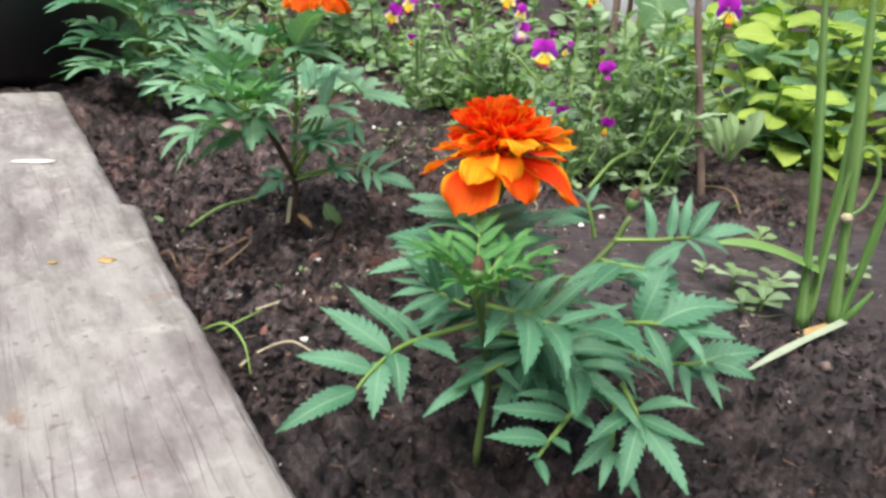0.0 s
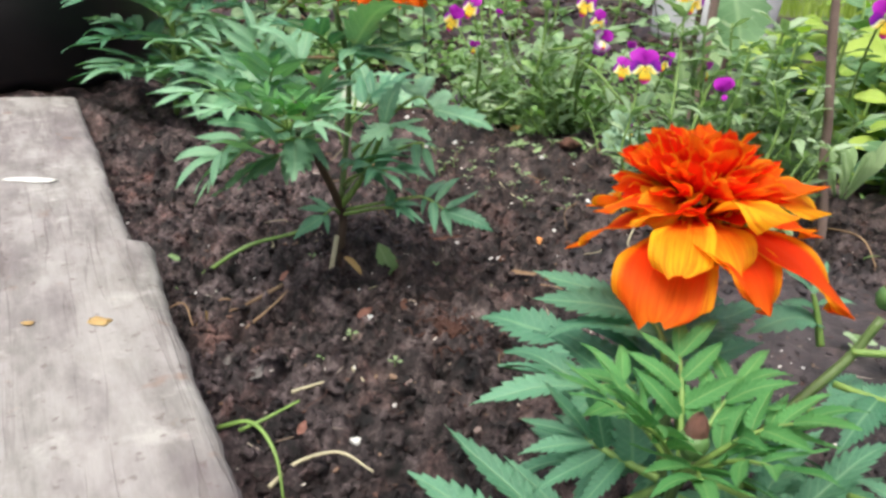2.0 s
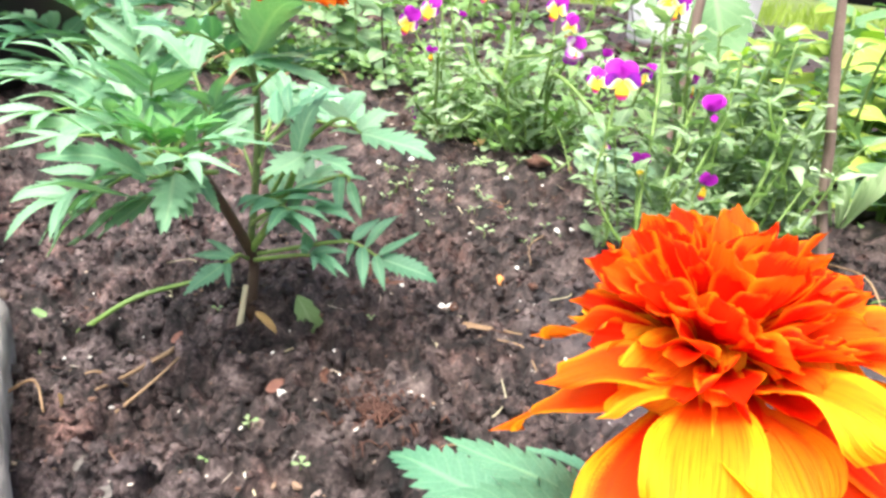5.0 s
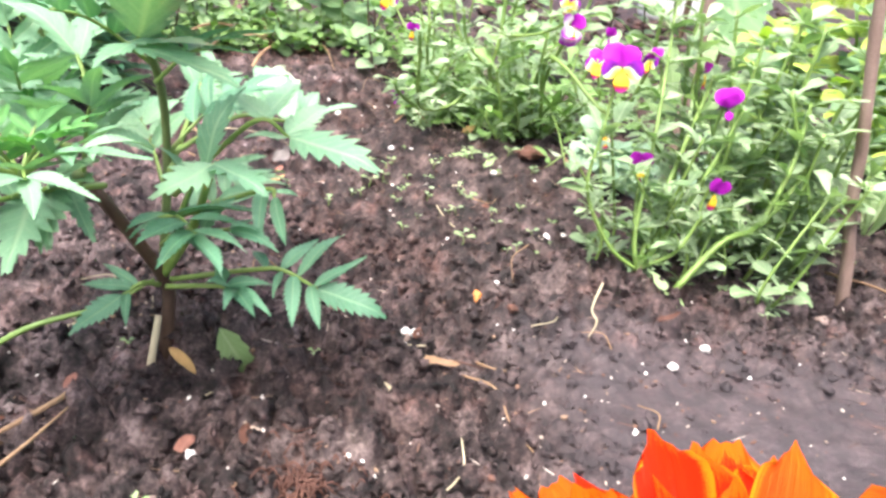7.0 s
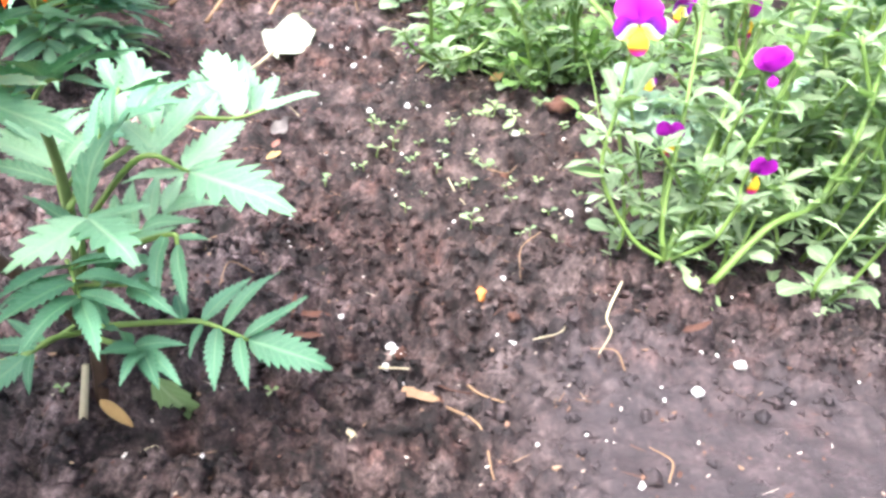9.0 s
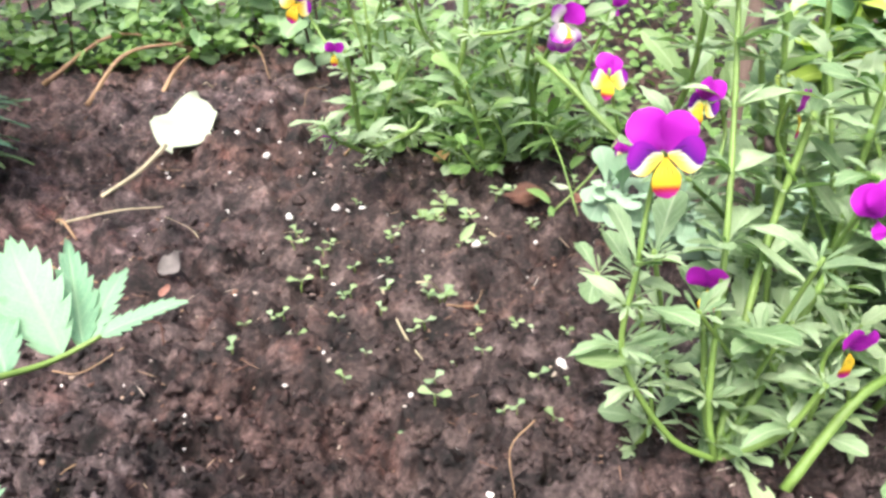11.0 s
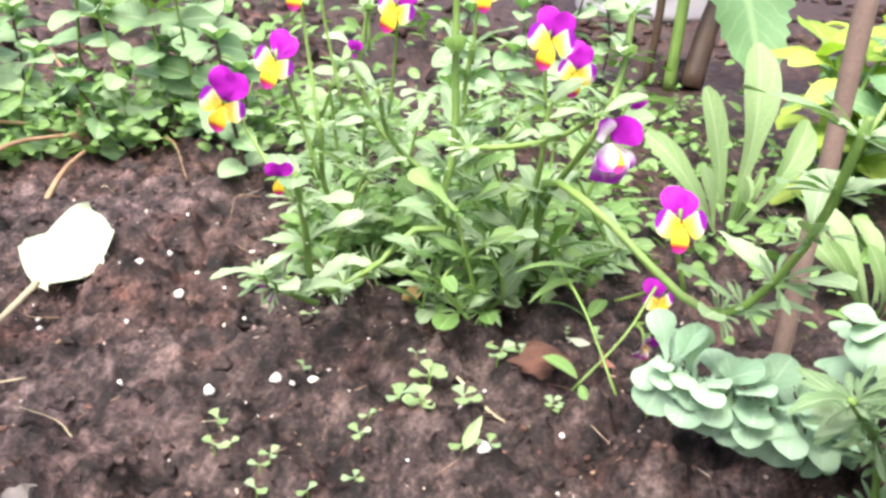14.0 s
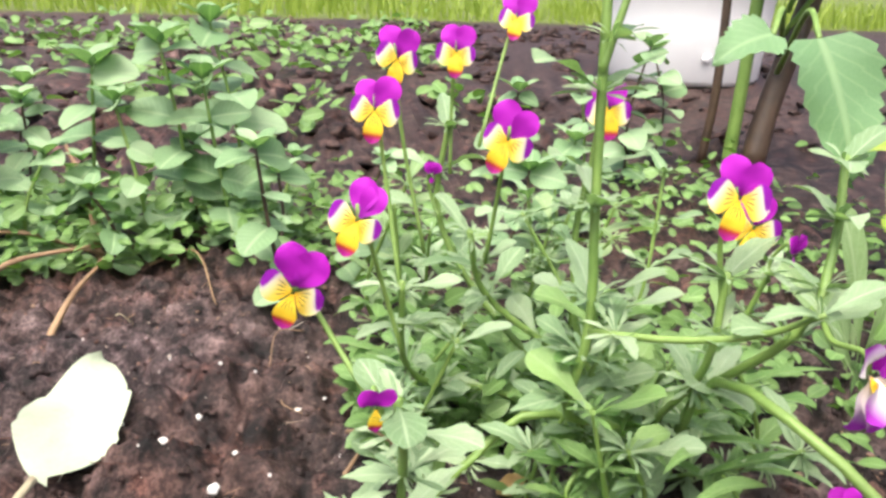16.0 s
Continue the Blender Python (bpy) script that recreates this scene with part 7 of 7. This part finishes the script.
def litter(x, y, size, way, material, label, shape="oval", width=0.6, curl=0.8, name="dry_leaf", cat="dry leaf", group="dry leaves on the soil", dz=0.003):
    """A small curled leaf or flake lying on the soil."""
    sh = blade(size, size * width, shape, 3, 0.15, -curl, 0.35, 0.10, 12, 4, seed=int(x * 1e4))
    a = radians(way)
    single(name, sh.mesh(name, material), aim(on_ground(x, y, dz), (math.cos(a), math.sin(a), 0.12), (0.2, -0.4, 1)), label, cat, group)


litter(0.024, 0.716, 0.018, 15, GREY_LEAF, "grey curled dry leaf lying on the soil", "lance", width=0.85, curl=1.2)
litter(0.028, 0.690, 0.010, 30, DRY, "orange-brown dry leaf lying on the soil")
litter(0.030, 0.697, 0.007, 60, PINK_LEAF, "dark red dry leaf scrap on the soil")
litter(0.160, 0.722, 0.015, 60, PALE_LEAF, "fallen green leaf lying on the soil", "lance", 0.35, 0.2, "fallen_leaf", "leaf", "")
litter(0.048, 0.452, 0.010, 20, PINK_LEAF, "pinkish dry leaf scrap on the soil", curl=1.4)
litter(0.071, 0.450, 0.008, 100, RUST, "brown dry scrap on the soil", curl=1.4)
litter(0.008, 0.466, 0.007, 60, PINK_LEAF, "reddish dry leaf scrap on the soil", curl=1.6)
litter(-0.008, 0.460, 0.005, 150, PINK_LEAF, "reddish dry leaf scrap on the soil", curl=1.6)
litter(0.014, 0.376, 0.013, 10, GREY_LEAF, "greyish brown dry leaf beside the plank", width=0.45, curl=1.5)
litter(0.000, 0.396, 0.008, 40, GREY_LEAF, "greyish dry scrap beside the plank", curl=1.5)
litter(0.040, 0.349, 0.006, 80, PINK_LEAF, "tan dry scrap beside the plank", curl=1.2)
litter(-0.020, 0.424, 0.014, -10, DRY, "curled yellow-brown dry leaf beside the plank", width=0.25, curl=1.8)
litter(0.081, 0.543, 0.010, 95, RUST, "reddish dry scrap on the soil", "lance", 0.3)
litter(0.082, 0.552, 0.014, -12, RUST, "flat brown bark strip on the soil", "strap", 0.22, 0.2)
litter(0.088, 0.521, 0.012, -12, RUST, "flat brown bark strip on the soil", "strap", 0.22, 0.2)
litter(0.127, 0.512, 0.016, -25, STEM_STRAW, "flat tan bark strip on the soil", "strap", 0.25, 0.2)
litter(-0.006, 0.500, 0.009, 20, STEM_PALE, "pale curled flake on the soil", "strap", 0.3, 2.6)
litter(0.150, 0.840, 0.014, 30, DRY, "dry brown leaf under the violas", width=0.6)
litter(0.230, 0.776, 0.012, 160, PINK_LEAF, "shrivelled pinkish flower on the soil", width=0.6, curl=1.6)
litter(0.224, 0.790, 0.015, 190, WHITE_LEAF, "shrivelled pale flower on the soil", width=0.3, curl=0.6)
litter(0.300, 0.663, 0.014, 20, DRY, "dry leaf beside the stake", curl=1.4)
litter(0.228, 0.545, 0.012, 10, RUST, "dry reddish scrap under the viola", "lance", 0.3)
for i, (x, y, s, m) in enumerate(((0.162, 0.695, 0.0046, RUST), (0.124, 0.535, 0.0030, RUST), (0.166, 0.556, 0.0032, RUST), (0.140, 0.520, 0.0024, RUST), (-0.080, 0.507, 0.0034, STONE))):
    pebble(x, y, s, m, "small reddish stone on the soil" if m is RUST else "small grey stone beside the plank", "pebble", "stone", 0.8, 950 + i, "reddish stones")
twig([(0.0085, 0.4681), (0.0085, 0.4567, 0.006), (-0.0030, 0.4414, 0.004), (-0.0069, 0.4309)], 0.0022, STEM_STRAW, "forked brown root lying on the soil", "root", "root", "")
twig([(-0.0021, 0.4462), (-0.0117, 0.4414, 0.004), (-0.0223, 0.4385)], 0.0012, STEM_STRAW, "thin brown root on the soil", "root", "root", "")
twig([(-0.0502, 0.7823), (-0.0425, 0.7737, 0.005), (-0.0338, 0.7651)], 0.0022, STEM_STRAW, "short orange-tan twig on the soil", "twig", "twig")
twig([(0.1067, 0.5312), (0.1279, 0.5283, 0.003)], 0.0012, STEM_PALE, "thin pale straw on the soil")
twig([(0.1308, 0.4080), (0.1327, 0.3965)], 0.0018, STEM_RUST, "dark red stick end on the soil", "stick", "stick")
twig([(0.0528, 0.3975), (0.0586, 0.3860, 0.004)], 0.0014, STEM_PALE, "short pale straw on the soil")
twig([(0.0316, 0.3784), (0.0451, 0.3793, 0.004)], 0.0018, STEM_PALE, "short pale straw on the soil")
twig([(0.0961, 0.8883), (0.1086, 0.8683, 0.012), (0.1279, 0.8587)], 0.0018, STEM_STRAW, "dry twig among the violas", "twig", "twig")
twig([(0.1664, 1.0163), (0.1760, 1.0402, 0.01), (0.1952, 1.0545)], 0.0018, STEM_STRAW, "dry twig among the herbs", "twig", "twig")
twig([(0.3637, 0.6534), (0.3666, 0.5961, 0.004), (0.3685, 0.5674)], 0.0018, STEM_STRAW, "dry stick beside the stake", "stick", "stick")


for x, y, n in ((-0.044, 0.474, 4), (-0.040, 0.462, 3)):
    litter(x, y, 0.007, 40 * n, PALE_LEAF, "small green fallen leaf beside the plank", "oval", 0.6, 0.3, "fallen_leaf", "leaf", "")


def build_ring():
    sh = Shape()
    path = [V(0.0035 * math.cos(a), 0.003 * math.sin(a), 0.0003 * a) for a in [i * 0.35 for i in range(17)]]
    sh.tube(path, [0.0013 - 0.00005 * i for i in range(17)], 8)
    single("snail_shell", sh.mesh("snail_shell", STEM_PALE), Matrix.Translation(on_ground(0.1115, 0.486, 0.0015)), "tiny pale ring-shaped snail shell on the soil", "shell")


build_ring()


def build_rust_patch():
    r = random.Random(6)
    at = on_ground(0.0925, 0.430, 0.0)
    sh = Shape()
    for i in range(120):
        a, d = r.uniform(0, 6.28), abs(r.gauss(0, 0.010))
        b = V(math.cos(a) * d, math.sin(a) * d * 1.2, 0.001)
        w = r.uniform(0, 6.28)
        e = b + V(math.cos(w), math.sin(w), r.uniform(0.0, 0.22)) * r.uniform(0.003, 0.008)
        sh.tube(curve_pts([b, b.lerp(e, 0.5) + V(0, 0, 0.003), e], 5), 0.00032, 4)
    single("root_tuft", sh.mesh("root_tuft", STEM_RUST), Matrix.Translation(at), "tuft of rusty fine roots on the soil", "roots")


build_rust_patch()


def seedling(x, y, size, seed, leaves=2):
    q = random.Random(seed)
    at = on_ground(x, y)
    p = thing("seedling", at, "tiny green seedling sprouting from the soil", "seedling", "seedlings in the soil")
    h = size * q.uniform(0.6, 1.1)
    stem_part(p, [at, at + V(0, 0, h * 0.5), at + V(q.uniform(-1, 1) * size * 0.3, q.uniform(-1, 1) * size * 0.3, h)], size * 0.07, size * 0.05, STEM_GREEN, 4, "stem", 5)
    mesh = bank("seed_leaf", lambda i: blade(1.0, 0.72, "spoon", 0, 0, 0.35, 0.15, 0.03, 8, 4, seed=i), VIOLA_LEAF, 3)
    pale = bank("seed_leaf_pale", lambda i: blade(1.0, 0.72, "spoon", 0, 0, 0.35, 0.15, 0.03, 8, 4, seed=i), PALE_LEAF, 3)
    a = q.uniform(0, 6.28)
    for k in range(leaves):
        w = a + k * 2 * math.pi / leaves if leaves < 4 else a + k * 2.4
        part("leaf", q.choice(pale if q.random() < 0.6 else mesh), p, aim(at + V(0, 0, h * (1 if leaves < 4 else 0.5 + 0.5 * k / leaves)), V(math.cos(w), math.sin(w), 0.4), (0, 0, 1), size * q.uniform(0.8, 1.2)))


for i, (x, y, s, n) in enumerate(((0.049, 0.420, 0.006, 4), (0.143, 0.762, 0.012, 6), (0.155, 0.772, 0.013, 6), (0.150, 0.752, 0.011, 5), (0.128, 0.742, 0.009, 5), (0.126, 0.726, 0.008, 4), (0.165, 0.752, 0.010, 4), (0.197, 0.752, 0.008, 4),
                                  (0.185, 0.785, 0.010, 5), (0.170, 0.73, 0.010, 3), (0.108, 0.70, 0.008, 5), (0.145, 0.69, 0.007, 4), (0.178, 0.66, 0.007, 3), (0.200, 0.668, 0.006, 3), (0.12, 0.66, 0.006, 2), (0.165, 0.655, 0.007, 2),
                                  (0.155, 0.655, 0.006, 2), (0.170, 0.625, 0.006, 2), (0.133, 0.62, 0.005, 2), (0.205, 0.60, 0.005, 3), (0.04, 0.40, 0.006, 3), (0.07, 0.40, 0.006, 3), (0.02, 0.49, 0.006, 3), (0.085, 0.50, 0.006, 3), (0.10, 0.73, 0.007, 3))):
    seedling(x, y, s * (0.62 if y > 0.745 else 0.5), 1000 + i, min(n, 4 if y > 0.745 else 3))
for i, (x, y, s, n) in enumerate(((0.305, 0.435, 0.013, 6), (0.312, 0.410, 0.014, 6), (0.335, 0.440, 0.013, 5), (0.350, 0.500, 0.012, 6), (0.292, 0.450, 0.010, 4), (0.318, 0.425, 0.012, 5), (0.296, 0.402, 0.010, 4), (0.385, 0.450, 0.013, 5), (0.372, 0.470, 0.010, 4))):
    seedling(x, y, s, 1200 + i, n)
q = random.Random(19)
for i in range(50):
    seedling(q.uniform(0.06, 0.24), q.uniform(0.62, 0.82), q.uniform(0.003, 0.006), 1100 + i)


def build_low_weeds():
    """A mat of tiny round-leaved weeds, uncountable."""
    r = random.Random(10)
    leaf = [blade(1.0, 0.62, "oval", n=6, across=2, droop=0.3, seed=i) for i in range(4)]
    sh = Shape()
    for i in range(4600):
        u = r.random()
        if u < 0.60:
            x, y = r.uniform(-0.4, 0.17), 1.035 + abs(r.gauss(0, 0.075))
        elif u < 0.82:
            x, y = 0.10 + abs(r.gauss(0, 0.09)), 0.86 + abs(r.gauss(0, 0.06))
        else:
            x, y = r.gauss(0.36, 0.06) + 0.08 * math.sin(i * 0.01), r.gauss(1.05, 0.16)
        a = r.uniform(0, 6.28)
        z = ground_z(x, y, False) + abs(r.gauss(0, 0.018)) + 0.002
        sh.add(r.choice(leaf), aim((x, y, z), (math.cos(a), math.sin(a), r.uniform(-0.3, 0.8)), rand_unit(r) * 0.8 + V(0, -0.2, 1), r.uniform(0.005, 0.015)))
    # looser tufts on the earth beyond the herbs
    for c in range(42):
        cx, cy = r.uniform(-0.95, 0.25), r.uniform(1.3, 2.7)
        for i in range(26):
            x, y, a = cx + r.gauss(0, 0.05), cy + r.gauss(0, 0.05), r.uniform(0, 6.28)
            z = ground_z(x, y, False) + abs(r.gauss(0, 0.025)) + 0.003
            sh.add(r.choice(leaf), aim((x, y, z), (math.cos(a), math.sin(a), r.uniform(-0.2, 0.9)), rand_unit(r) * 0.8 + V(0, -0.2, 1), r.uniform(0.014, 0.034)))
    tagged(new("low_weeds", sh.mesh("low_weeds", VIOLA_DARK)), "mat of tiny round-leaved green weeds", "weeds", kind="stuff")


build_low_weeds()


def build_lawn():
    r = random.Random(12)
    sh = Shape()
    for i in range(5200):
        y = 3.5 + abs(r.gauss(0, 1.0))
        x = r.uniform(-2.2, 2.6) * (y / 3.2)
        a = r.uniform(0, 6.28)
        h = r.uniform(0.05, 0.13)
        b = V(x, y, ground_z(x, y, False) - 0.003)
        lean = V(math.cos(a), math.sin(a), 0) * h * r.uniform(0.1, 0.7)
        side = V(-math.sin(a + 0.7), math.cos(a + 0.7), 0) * r.uniform(0.002, 0.004)
        t = b + lean + V(0, 0, h)
        m = b + lean * 0.35 + V(0, 0, h * 0.6)
        sh.grid([[b - side, b + side], [m - side * 0.8, m + side * 0.8], [t - side * 0.1, t + side * 0.1]])
    tagged(new("lawn_grass", sh.mesh("lawn_grass", GRASS)), "bright green lawn grass beyond the bed", "grass", kind="stuff")


build_lawn()
